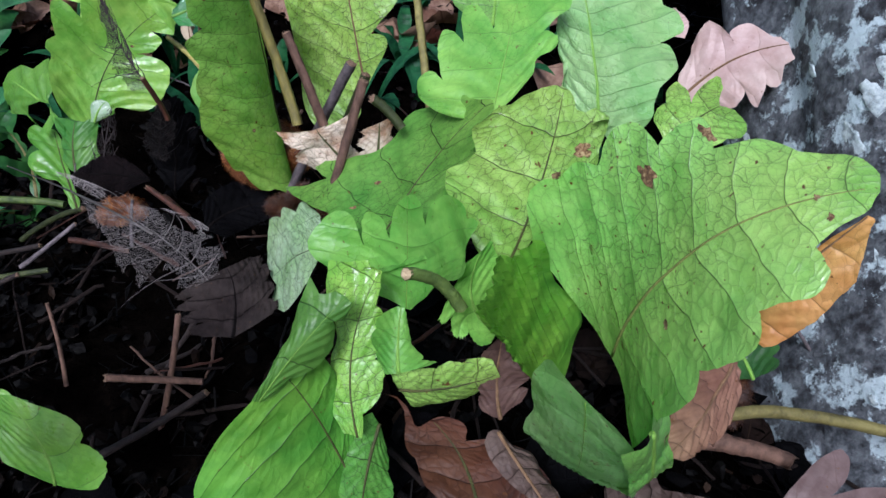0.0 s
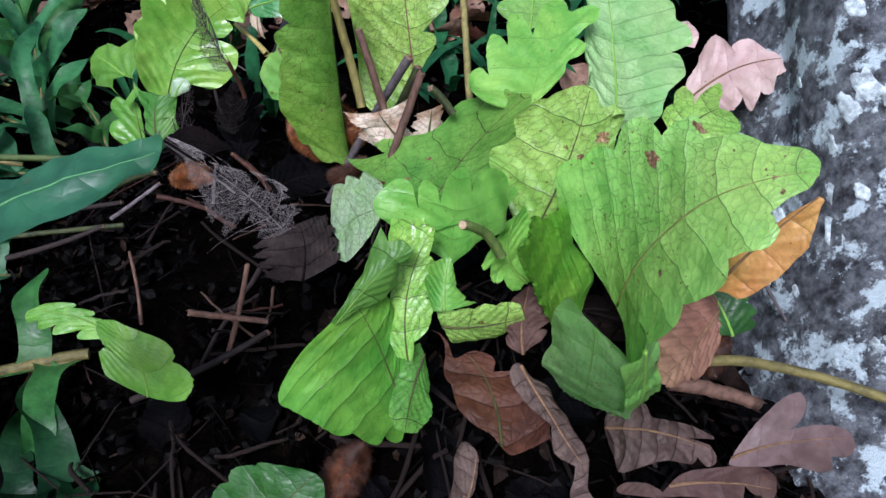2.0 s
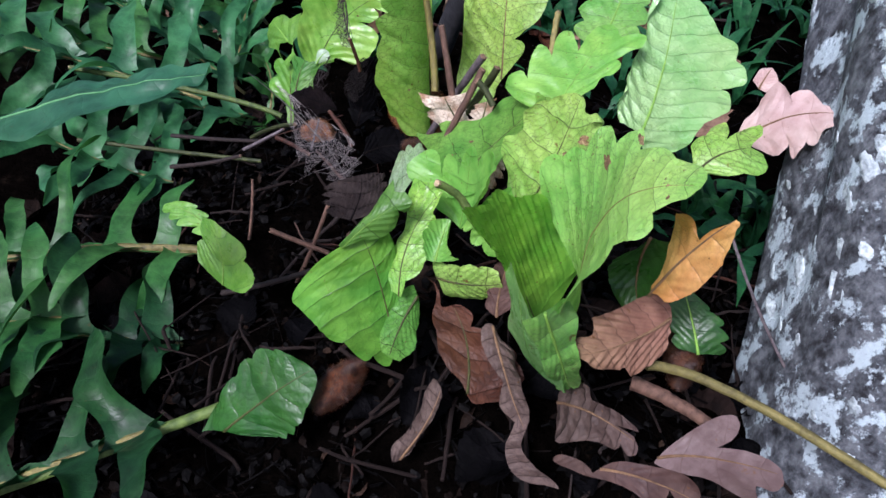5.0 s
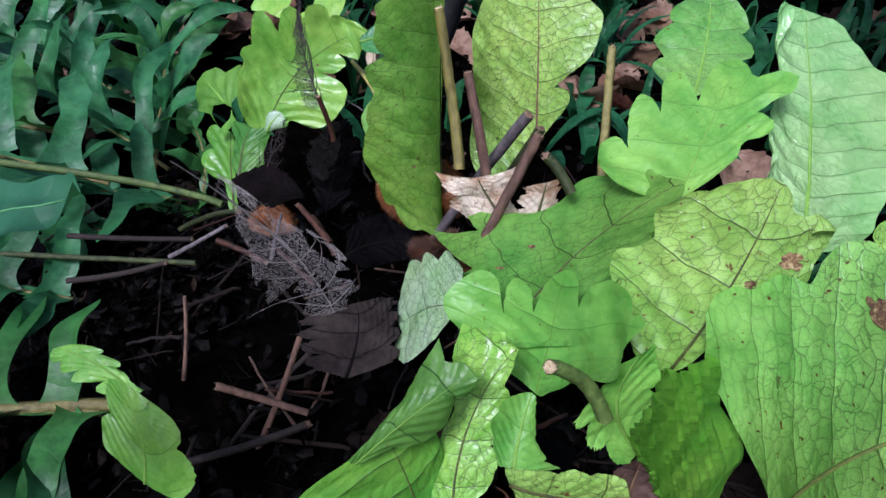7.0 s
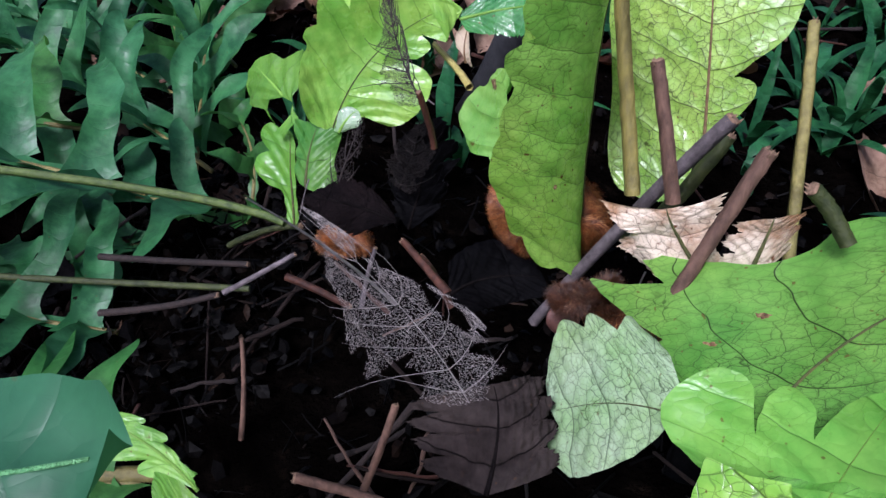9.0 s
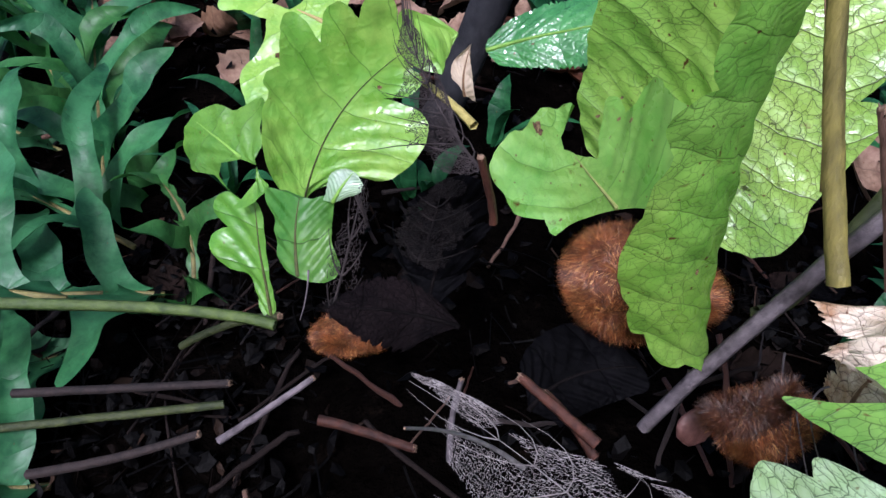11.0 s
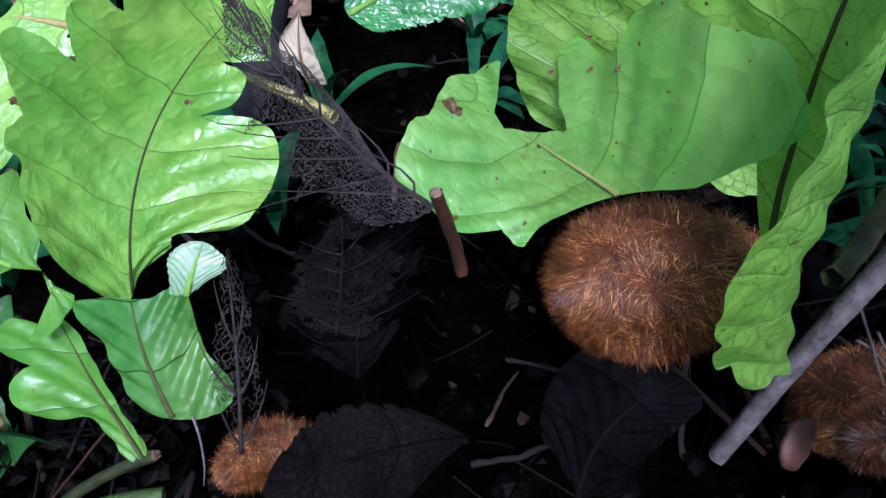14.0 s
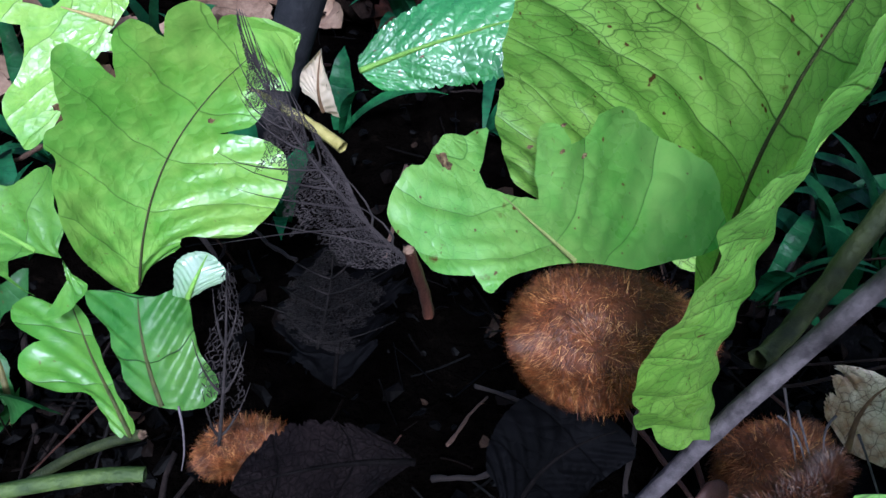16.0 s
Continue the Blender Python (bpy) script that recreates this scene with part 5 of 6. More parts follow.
frond("fern_frond", "narrow lobed green frond, half folded",
      [(-0.345, 0.485, 0.010), (-0.377, 0.516, 0.050), (-0.382, 0.539, 0.091)],
      [(-0.337, 0.485, 0.015), (-0.344, 0.509, 0.053), (-0.346, 0.527, 0.087)],
      [(-0.332, 0.488, 0.023), (-0.336, 0.506, 0.052), (-0.337, 0.524, 0.085)],
      GREEN2, RIB_DARK, pleat=0.0008, veins=5, seed=43, outline=[(0.834, 0.008, 1), (0.746, 0.214, 1), (0.479, 0.291, 1), (0.218, 0.251, 1), (-0.033, 0.429, 1), (0.008, -0.767, 1), (0.118, -0.604, 1), (0.249, -0.572, 1), (0.299, -0.966, 1), (0.42, -1.082, 1), (0.527, -0.927, 1), (0.571, -0.685, 0), (0.64, -0.882, 1), (0.753, -0.837, 1), (0.833, -0.61, 1), (0.801, -0.329, 1)])
frond("fern_frond", "pale-backed green frond with strong side veins",
      [(-0.330, 0.463, 0.063), (-0.331, 0.486, 0.079), (-0.335, 0.509, 0.095)],
      [(-0.302, 0.455, 0.074), (-0.307, 0.476, 0.090), (-0.308, 0.500, 0.102)],
      [(-0.277, 0.451, 0.079), (-0.287, 0.475, 0.091), (-0.288, 0.499, 0.103)],
      PALEBACK, RIB_DARK, seed=44, veins=5, pleat=0.0011, outline=[(1.002, -0.898, 1), (1.023, -0.419, 1), (0.95, 0.278, 1), (0.977, 0.967, 1), (0.745, 1.081, 0), (0.477, 1.045, 1), (0.24, 1.152, 1), (0.076, 0.878, 1), (0.037, 0.445, 1), (0.08, 0.016, 1), (0.202, -0.381, 1), (0.474, -0.594, 1), (0.697, -0.697, 1)])
frond("fern_frond", "small curled wet leaf tip shining white",
      [(-0.297, 0.496, 0.102), (-0.29, 0.499, 0.113), (-0.286, 0.503, 0.118)],
      [(-0.287, 0.489, 0.106), (-0.281, 0.492, 0.116), (-0.276, 0.5, 0.119)],
      [(-0.277, 0.489, 0.108), (-0.269, 0.489, 0.116), (-0.268, 0.495, 0.117)],
      WETTIP, RIB_GREEN, lobes=1, depth=0.07, seed=45, skew=0.0)
frond("fern_frond", "small pale frond with eaten holes and a withered tip",
      [(-0.153, 0.443, 0.128), (-0.183, 0.471, 0.114), (-0.202, 0.509, 0.135)],
      [(-0.142, 0.438, 0.151), (-0.156, 0.465, 0.153), (-0.176, 0.500, 0.159)],
      [(-0.127, 0.402, 0.203), (-0.137, 0.447, 0.218), (-0.162, 0.490, 0.176)],
      PALE2, RIB_OLIVE, pleat=0.0007, seed=46, veins=6, wave=0.004, rib_r=0.0012, scars=[(0.97, -0.2, 0.0045), (0.68, 0.714, 0.0009), (0.6, 0.536, 0.001), (0.74, 0.476, 0.0012), (0.5, 0.6, 0.0012)], outline=[(0.935, -1.006, 1), (0.836, -1.06, 1), (0.709, -0.956, 1), (0.577, -0.989, 1), (0.433, -0.724, 0), (0.286, -0.872, 1), (0.295, -0.615, 1), (0.218, -0.326, 1), (-0.031, 0.338, 1), (-0.031, 0.743, 1), (-0.003, 0.997, 1), (0.092, 1.023, 1), (0.167, 1.007, 1), (0.255, 0.945, 1), (0.401, 0.92, 1), (0.488, 0.942, 1), (0.545, 0.9, 1), (0.579, 0.83, 0), (0.553, 0.705, 1), (0.594, 0.597, 0), (0.7, 0.712, 1), (0.763, 0.698, 1), (0.717, 0.486, 1), (0.625, 0.294, 0), (0.515, 0.182, 0), (0.645, 0.044, 1), (0.75, -0.046, 0), (0.832, 0.012, 0), (1.134, 1.318, 1), (1.171, 0.77, 1), (1.037, -0.235, 1), (1.0, -0.487, 0), (1.017, -0.699, 1)])
frond("wet_leaf", "broad wet leaf with shining drops and a brown torn end",
      [(-0.206, 0.526, 0.187), (-0.179, 0.536, 0.201), (-0.141, 0.535, 0.209)],
      [(-0.207, 0.522, 0.183), (-0.178, 0.519, 0.194), (-0.135, 0.514, 0.207)],
      [(-0.2, 0.514, 0.179), (-0.177, 0.506, 0.184), (-0.14, 0.494, 0.197)],
      WET, RIB_GREEN, lobes=0, depth=0, seed=47, skew=0.0, tip=0.0, torn=0.12, category='leaf', group='')
frond("fern_frond", "lobed green frond arching over the litter with a yellow midrib",
      [(-0.324, 0.753, 0.058), (-0.407, 0.698, 0.024), (-0.460, 0.723, 0.042)],
      [(-0.316, 0.754, 0.061), (-0.363, 0.773, 0.076), (-0.438, 0.802, 0.090)],
      [(-0.316, 0.763, 0.069), (-0.336, 0.841, 0.116), (-0.418, 0.885, 0.126)],
      BRIGHTGLOSS, RIB_YELLOW, seed=48, rib_r=0.003, wave=0.006, outline=[(0.036, -0.496, 1), (0.212, -0.145, 1), (0.375, -0.1, 0), (0.318, 0.242, 1), (0.383, 0.592, 1), (0.498, 0.893, 1), (0.68, 0.743, 1), (0.717, 0.489, 1), (0.619, 0.16, 1), (0.672, -0.024, 0), (0.787, -0.042, 0), (0.834, 0.243, 1), (0.939, 0.647, 1), (1.083, 0.699, 1), (1.073, 0.009, 1), (1.055, -0.311, 1), (0.944, -0.232, 1), (0.765, -0.202, 0), (0.709, -0.402, 1), (0.739, -0.698, 1), (0.645, -0.844, 1), (0.532, -0.965, 1), (0.454, -0.855, 1), (0.414, -0.499, 1), (0.382, -0.257, 0), (0.241, -0.245, 0)])
frond("dry_leaf", "pale leaf tip lying behind the frond",
      [(-0.224, 0.589, 0.122), (-0.228, 0.59, 0.136), (-0.22, 0.588, 0.151)],
      [(-0.22, 0.585, 0.118), (-0.221, 0.585, 0.133), (-0.217, 0.588, 0.152)],
      [(-0.212, 0.581, 0.117), (-0.212, 0.578, 0.129), (-0.216, 0.586, 0.15)],
      TANPALE, RIB_BROWN, lobes=0, depth=0, seed=49, category='dry leaf', group='')
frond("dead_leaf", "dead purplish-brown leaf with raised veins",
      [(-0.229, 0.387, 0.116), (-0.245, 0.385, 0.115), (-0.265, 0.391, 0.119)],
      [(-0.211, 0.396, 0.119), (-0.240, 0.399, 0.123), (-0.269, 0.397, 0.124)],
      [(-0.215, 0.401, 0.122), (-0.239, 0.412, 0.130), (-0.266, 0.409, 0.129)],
      PURPLE, RIB_SHADED, lobes=7, depth=0.14, seed=50, category='dead leaf', group='dead leaves', wave=0.007, torn=0.16)
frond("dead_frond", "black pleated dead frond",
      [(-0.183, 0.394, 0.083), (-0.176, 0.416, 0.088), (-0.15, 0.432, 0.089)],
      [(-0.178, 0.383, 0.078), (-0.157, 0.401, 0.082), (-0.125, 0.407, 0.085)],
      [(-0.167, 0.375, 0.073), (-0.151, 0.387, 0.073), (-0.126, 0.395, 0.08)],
      DEAD_SHADED, RIB_SHADED, lobes=0, depth=0, seed=51, category='dead frond', group='dead leaves', tip=0.2, pleat=0.0008, veins=7)
frond("dead_frond", "brown-grey dead frond base with a skeleton of veins",
      [(-0.147, 0.253, 0.104), (-0.16, 0.27, 0.111), (-0.173, 0.286, 0.117)],
      [(-0.123, 0.251, 0.116), (-0.124, 0.275, 0.126), (-0.13, 0.29, 0.136)],
      [(-0.095, 0.256, 0.12), (-0.101, 0.285, 0.129), (-0.111, 0.304, 0.137)],
      DEADGREY, RIB_SHADED, lobes=4, depth=0.3, ribs=14, torn=0.12, seed=52, category='dead frond', group='dead leaves', tip=0.3, wave=0.004)
stalk("cut brown-green stalk standing in the clump", [(-0.087, 0.368, 0.186), (-0.097, 0.387, 0.223), (-0.109, 0.402, 0.27)], 0.0033, 0.0028, STEM_OLIVE)
stalk("short cut purplish stalk with a split end", [(-0.07, 0.367, 0.186), (-0.079, 0.378, 0.215), (-0.088, 0.388, 0.24)], 0.003, 0.0027, STEM_BROWN)
stalk("yellow-olive stalk standing behind the clump", [(0.003, 0.417, 0.105), (-0.006, 0.471, 0.177), (-0.01, 0.504, 0.211)], 0.0032, 0.0029, STEM_YOLIVE)
stalk("split brown stalk leaning over the torn frond", [(-0.063, 0.334, 0.165), (-0.052, 0.349, 0.192), (-0.041, 0.363, 0.221)], 0.0028, 0.003, STEM_BROWN)
stalk("grey dead stalk lying across the rhizome", [(-0.126, 0.381, 0.074), (-0.089, 0.392, 0.146), (-0.052, 0.398, 0.212)], 0.003, 0.0034, STEM_GREY)
stalk("thick broken greenish stalk", [(-0.017, 0.32, 0.217), (-0.026, 0.325, 0.227), (-0.033, 0.326, 0.233)], 0.0026, 0.0026, STEM_DEEP)
stalk("cut green stalk with a pale pithy end", [(0.011, 0.189, 0.216), (0.001, 0.191, 0.232), (-0.012, 0.184, 0.245)], 0.0028, 0.0025, STEM_GREEN)
stalk("red-brown broken stick standing upright", [(-0.199, 0.434, 0.146), (-0.201, 0.434, 0.16), (-0.206, 0.432, 0.183)], 0.0019, 0.0017, REDWOOD)
stalk("red-brown splintered stick in the litter", [(-0.161, 0.33, 0.142), (-0.175, 0.339, 0.148), (-0.188, 0.346, 0.155)], 0.0022, 0.0016, REDWOOD)
stalk("long green frond stalk reaching out over the litter", [(-0.315, 0.441, 0.056), (-0.412, 0.437, 0.068), (-0.586, 0.403, 0.088)], 0.003, 0.0032, STEM_GREEN)
stalk("thin green stalk lying over the litter", [(-0.36, 0.437, -0.021), (-0.466, 0.41, -0.015), (-0.597, 0.377, -0.007)], 0.0026, 0.0026, STEM_DEEP)
stalk("olive stalk lying over the litter to the trunk", [(0.147, 0.184, 0.123), (0.212, 0.193, 0.107), (0.321, 0.169, 0.087)], 0.0034, 0.0032, STEM_YOLIVE)
stalk("broken brown stalk end in the litter", [(0.142, 0.199, 0.077), (0.175, 0.192, 0.078), (0.203, 0.182, 0.077)], 0.0055, 0.0042, STEM_BROWN)
stalk("broken stick end over the dark litter", [(-0.164, 0.269, 0.042), (-0.196, 0.267, 0.049), (-0.223, 0.262, 0.06)], 0.0022, 0.0026, STEM_BROWN)
stalk("reddish stick lying in the litter", [(-0.219, 0.261, -0.039), (-0.2, 0.289, 0.014), (-0.189, 0.318, 0.056)], 0.0024, 0.002, STEM_BROWN)
stalk("dark stalk lying low across the litter", [(-0.292, 0.239, -0.039), (-0.222, 0.259, -0.01), (-0.169, 0.275, 0.019)], 0.003, 0.0026, STEM_DARK)
stalk("thin olive stalk by the trunk", [(0.268, 0.363, 0.018), (0.311, 0.295, 0.024), (0.347, 0.233, 0.009)], 0.004, 0.004, STEM_OLIVE)
stalk("thin dry twig leaning by the trunk", [(0.185, 0.31, 0.154), (0.222, 0.285, 0.104), (0.265, 0.272, 0.048)], 0.0012, 0.0012, STEM_GREY)
stalk("olive frond stalk low over the soil", [(-0.177, 0.107, 0.005), (-0.271, 0.038, -0.024), (-0.365, -0.045, -0.036)], 0.005, 0.005, STEM_GREEN)
stalk("pale olive stalk lying in the litter", [(-0.341, 0.28, -0.029), (-0.458, 0.236, -0.026), (-0.588, 0.171, -0.037)], 0.005, 0.005, STEM_YOLIVE)
stalk("yellow stalk of a fallen leaf", [(-0.213, 0.57, 0.106), (-0.231, 0.593, 0.109), (-0.256, 0.619, 0.112)], 0.003, 0.0022, STEM_YELLOW)
stalk("dark green stalk rising beside the rhizome", [(-0.088, 0.403, 0.131), (-0.07, 0.411, 0.142), (-0.046, 0.426, 0.186)], 0.0035, 0.0035, STEM_DEEP)
stalk("green stalk low by the small rhizome", [(-0.408, 0.486, -0.03), (-0.369, 0.489, -0.006), (-0.331, 0.484, 0.012)], 0.0026, 0.0026, STEM_DEEP)
stalk("red-brown strip of bark in the dark litter", [(-0.269, 0.362, 0.092), (-0.249, 0.359, 0.09), (-0.227, 0.355, 0.086)], 0.0022, 0.0017600000000000003, REDWOOD)
stalk("thin grey-brown broken twig leaning in the litter", [(-0.211, 0.338, 0.108), (-0.211, 0.35, 0.12), (-0.208, 0.358, 0.134)], 0.0012, 0.0009599999999999999, STEM_GREY)
stalk("thin brown twig standing in the dark litter", [(-0.309, 0.321, -0.038), (-0.311, 0.342, -0.009), (-0.316, 0.362, 0.02)], 0.0018, 0.00144, STEM_BROWN)
stalk("pale broken stalk lying over the litter", [(-0.323, 0.368, 0.057), (-0.3, 0.38, 0.069), (-0.279, 0.391, 0.081)], 0.0018, 0.00144, STEM_GREY)
stalk("dark dry stalk lying across the litter", [(-0.48, 0.421, 0.0), (-0.413, 0.423, 0.01), (-0.34, 0.42, 0.028)], 0.0026, 0.00208, STEM_DARK)
stalk("dark curved stalk in the litter", [(-0.451, 0.376, -0.01), (-0.397, 0.381, 0.007), (-0.347, 0.388, 0.027)], 0.0026, 0.00208, STEM_DARK)
stalk("short splintered red-brown stalk beside another", [(-0.16, 0.332, 0.13), (-0.17, 0.34, 0.141), (-0.179, 0.345, 0.148)], 0.0018, 0.00144, REDWOOD)
rhizome("rust-brown rhizome covered in hairy scales", [(-0.161, 0.438, 0.112), (-0.135, 0.433, 0.116), (-0.099, 0.417, 0.123)], .0285,.0295)
rhizome("hairy rust-brown rhizome under a lying stalk", [(-0.091, 0.377, 0.08), (-0.076, 0.382, 0.083), (-0.052, 0.387, 0.086)], .017,.014)
rhizome("small hairy rust-brown rhizome tip", [(-0.298, 0.458, 0.026), (-0.279, 0.456, 0.036), (-0.259, 0.452, 0.037)], .012,.011)
rhizome("small rust-brown hairy rhizome under the torn dry frond", [(-0.113, 0.358, 0.126), (-0.101, 0.356, 0.127), (-0.088, 0.362, 0.137)], .006,.005,FUZZ_SHADED)
rhizome("hairy rhizome among dry frond bases", [(0.172, 0.241, 0.11), (0.174, 0.225, 0.094), (0.176, 0.209, 0.079)], .014,.012,FUZZ_SHADED)
rhizome("hairy rust-brown rhizome low under the fan-shaped frond", [(-0.102, 0.121, 0.018), (-0.089, 0.142, 0.032), (-0.075, 0.159, 0.042)], .016,.013,FUZZ_SHADED)
frond("fern_frond", "long blue-green strap leaf arching over the litter",
      [(-0.325, 0.09, 0.262), (-0.235, 0.138, 0.297), (-0.14, 0.156, 0.318)],
      [(-0.31, 0.063, 0.272), (-0.222, 0.11, 0.306), (-0.134, 0.145, 0.322)],
      [(-0.295, 0.036, 0.266), (-0.208, 0.083, 0.301), (-0.127, 0.134, 0.32)],
      STRAPLEAF, RIB_BLUE, lobes=2.6, depth=0.2, skew=0.0, sharp=1.3, tip=0.9, seed=53, veins=3, pleat=0.0001, wave=0.012, group='cut-leaved ferns')
stalk("bare grey midrib of a leaf skeleton", [(-0.185, 0.323, 0.135), (-0.202, 0.305, 0.181), (-0.216, 0.277, 0.23)], 0.0008, 0.0003, SKEL)
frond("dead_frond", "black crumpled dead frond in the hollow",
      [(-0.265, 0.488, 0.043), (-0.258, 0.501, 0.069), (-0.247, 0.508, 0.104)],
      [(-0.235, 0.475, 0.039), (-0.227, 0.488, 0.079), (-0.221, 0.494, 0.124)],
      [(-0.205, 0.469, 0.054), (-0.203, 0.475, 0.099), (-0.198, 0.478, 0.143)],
      DEAD_SHADED, RIB_SHADED, lobes=5, depth=0.5, seed=54, category='dead frond', group='dead leaves', tip=0.7, foot=0.85, pleat=0.001, wave=0.012, torn=0.2)
stalk("green stalk of the blue-green strap leaf", [(-0.52, 0.03, -0.065), (-0.43, 0.035, 0.17), (-0.31, 0.063, 0.272)], 0.0035, 0.003, STEM_GREEN)

# ---------------------------------------------------------------- undergrowth, litter and small things
def strap_mesh(bm, base, way, normal, length, width, droop, rnd, wavy=0.25, twist=0.0, uv=None):
    """One strap-shaped lobe: pointed, wavy-edged, bending over towards its end."""
    side = way.cross(normal).normalized()
    rows, n = [], 14
    for i in range(n + 1):
        u = i / n
        ang = twist * u
        s = side * math.cos(ang) + normal * math.sin(ang)
        p = base + way * length * u + normal * (0.25 * length * math.sin(u * 2.2)) * (1 - droop) + Vector((0, 0, -1)) * droop * length * u * u * 0.8
        w = width * (0.75 + 0.5 * math.sin(math.pi * min(1, u * 1.1))) * (1 - u ** 5) * (1 + wavy * math.sin(u * 17 + rnd.random()))
        up = s.cross(way).normalized()
        rows.append([(p + s * w * t + up * w * (0.18 * (t * t) - 0.06), (u * length, t * w + 0.5)) for t in (-1, -0.5, 0, 0.5, 1)])
    made = [[bm.verts.new(c) for c, _ in row] for row in rows]
    for i in range(n):
        for j in range(4):
            f = bm.faces.new((made[i][j], made[i][j + 1], made[i + 1][j + 1], made[i + 1][j]))
            if uv:
                for loop, (a, b) in zip(f.loops, ((i, j), (i, j + 1), (i + 1, j + 1), (i + 1, j))):
                    loop[uv].uv = rows[a][b][1]


def wavy_lobe(bm, base, way, normal, length, width, droop, rnd, twist, uv):
    """One long lobe of a cut-leaved frond: broad where it joins the stalk, with undulating edges, a wandering line and a blunt tip."""
    side = way.cross(normal).normalized()
    n, cols = 26, (-1, -0.6, -0.2, 0.2, 0.6, 1)
    ph = [rnd.uniform(0, 6.28) for _ in range(5)]
    bow, beat = rnd.uniform(-0.16, 0.16), rnd.uniform(1.0, 1.9)
    rows = []
    for i in range(n + 1):
        u = i / n
        ang = twist * u * u
        s = side * math.cos(ang) + normal * math.sin(ang)
        up = s.cross(way).normalized()
        p = base + way * length * u + side * length * (bow * math.sin(2.6 * u) + 0.025 * math.sin(9 * u + ph[0])) + normal * (0.22 * length * math.sin(u * 2.0))
        p = p - Vector((0, 0, 1)) * droop * length * u ** 2.2
        w = width * (0.8 + 0.3 * math.sin(math.pi * u) + 1.1 * math.exp(-u * 14)) * max(0.0, 1 - u ** 6) ** 0.6
        row = []
        for t in cols:
            edge = 1 + 0.13 * math.sin(beat * 6.28 * u + ph[1 if t < 0 else 2]) + 0.06 * math.sin(beat * 15 * u + ph[3])
            lift = w * (0.22 * t * t + 0.26 * t * t * math.sin(beat * 6.28 * u + ph[3 if t < 0 else 4]) * min(1.0, 4 * u))
            row.append((p + s * w * edge * t + up * lift, (u * length, t * w + 0.5)))
        rows.append(row)
    made = [[bm.verts.new(c) for c, _ in row] for row in rows]
    for i in range(n):
        for j in range(len(cols) - 1):
            f = bm.faces.new((made[i][j], made[i][j + 1], made[i + 1][j + 1], made[i + 1][j]))
            for loop, (a, b) in zip(f.loops, ((i, j), (i, j + 1), (i + 1, j + 1), (i + 1, j))):
                loop[uv].uv = rows[a][b][1]


def strap_fern(label, places, mat, pairs=6, lobe=0.13, width=0.012, droop=0.25, lean=0.6, seed=1, rib=0.0024, rib_mat=None, rise=0.5):
    """A deeply cut fern frond: a winged stalk with long wavy lobes on both sides."""
    rnd = random.Random(seed)
    a, b, c = (Vector(p) for p in places)
    line = bend(a, b, c, 24)
    top = thing("cut_leaf_fern", label, "fern frond", "cut-leaved ferns", a)
    bm = bmesh.new()
    tube(bm, [p - a for p in line], [rib * (1.1 - 0.6 * k / 24) for k in range(25)], 7)
    part("rachis", bm, rib_mat or STEM_YOLIVE, top)
    bm = bmesh.new()
    uv = bm.loops.layers.uv.new("UVMap")
    rows = []
    for k, p in enumerate(line):
        ahead = (line[min(24, k + 1)] - line[max(0, k - 1)]).normalized()
        side = ahead.cross(Vector((0, 0, 1))).normalized()
        w = width * 0.5 * (1 + 0.3 * math.sin(k * 1.9)) * min(1.0, k / 5)
        rows.append([bm.verts.new(p - a + side * w * t + Vector((0, 0, 0.25 * w * t * t + 0.0008))) for t in (-1, 0, 1)])
    for u, v in zip(rows, rows[1:]):
        for j in range(2):
            for loop in bm.faces.new((u[j], u[j + 1], v[j + 1], v[j])).loops:
                loop[uv].uv = (loop.vert.co.x, loop.vert.co.y)
    part("wing", bm, mat, top)
    for k in range(pairs * 2):
        u = 0.10 + 0.86 * (k // 2) / max(1, pairs - 1) + (0.04 if k % 2 else 0)
        i = min(23, int(u * 24))
        ahead = (line[i + 1] - line[i]).normalized()
        side = ahead.cross(Vector((0, 0, 1))).normalized() * (1 if k % 2 else -1)
        normal = side.cross(ahead).normalized() * (1 if k % 2 else -1)
        way = (side + ahead * lean + normal * rnd.uniform(0.1, 1.1) * rise + Vector((rnd.uniform(-1, 1), rnd.uniform(-1, 1), rnd.uniform(-1, 1))) * 0.22).normalized()
        normal = (normal - way * normal.dot(way)).normalized()
        size = lobe * (0.7 + 0.45 * math.sin(math.pi * (0.15 + 0.8 * u))) * rnd.uniform(0.75, 1.2)
        bm = bmesh.new()
        uv = bm.loops.layers.uv.new("UVMap")
        wavy_lobe(bm, line[i] - a - way * 0.003, way, normal, size, width * rnd.uniform(0.75, 1.2), droop * rnd.uniform(0.4, 1.6), rnd, rnd.uniform(-1.5, 1.5), uv)
        part("lobe", bm, mat, top)
    return top


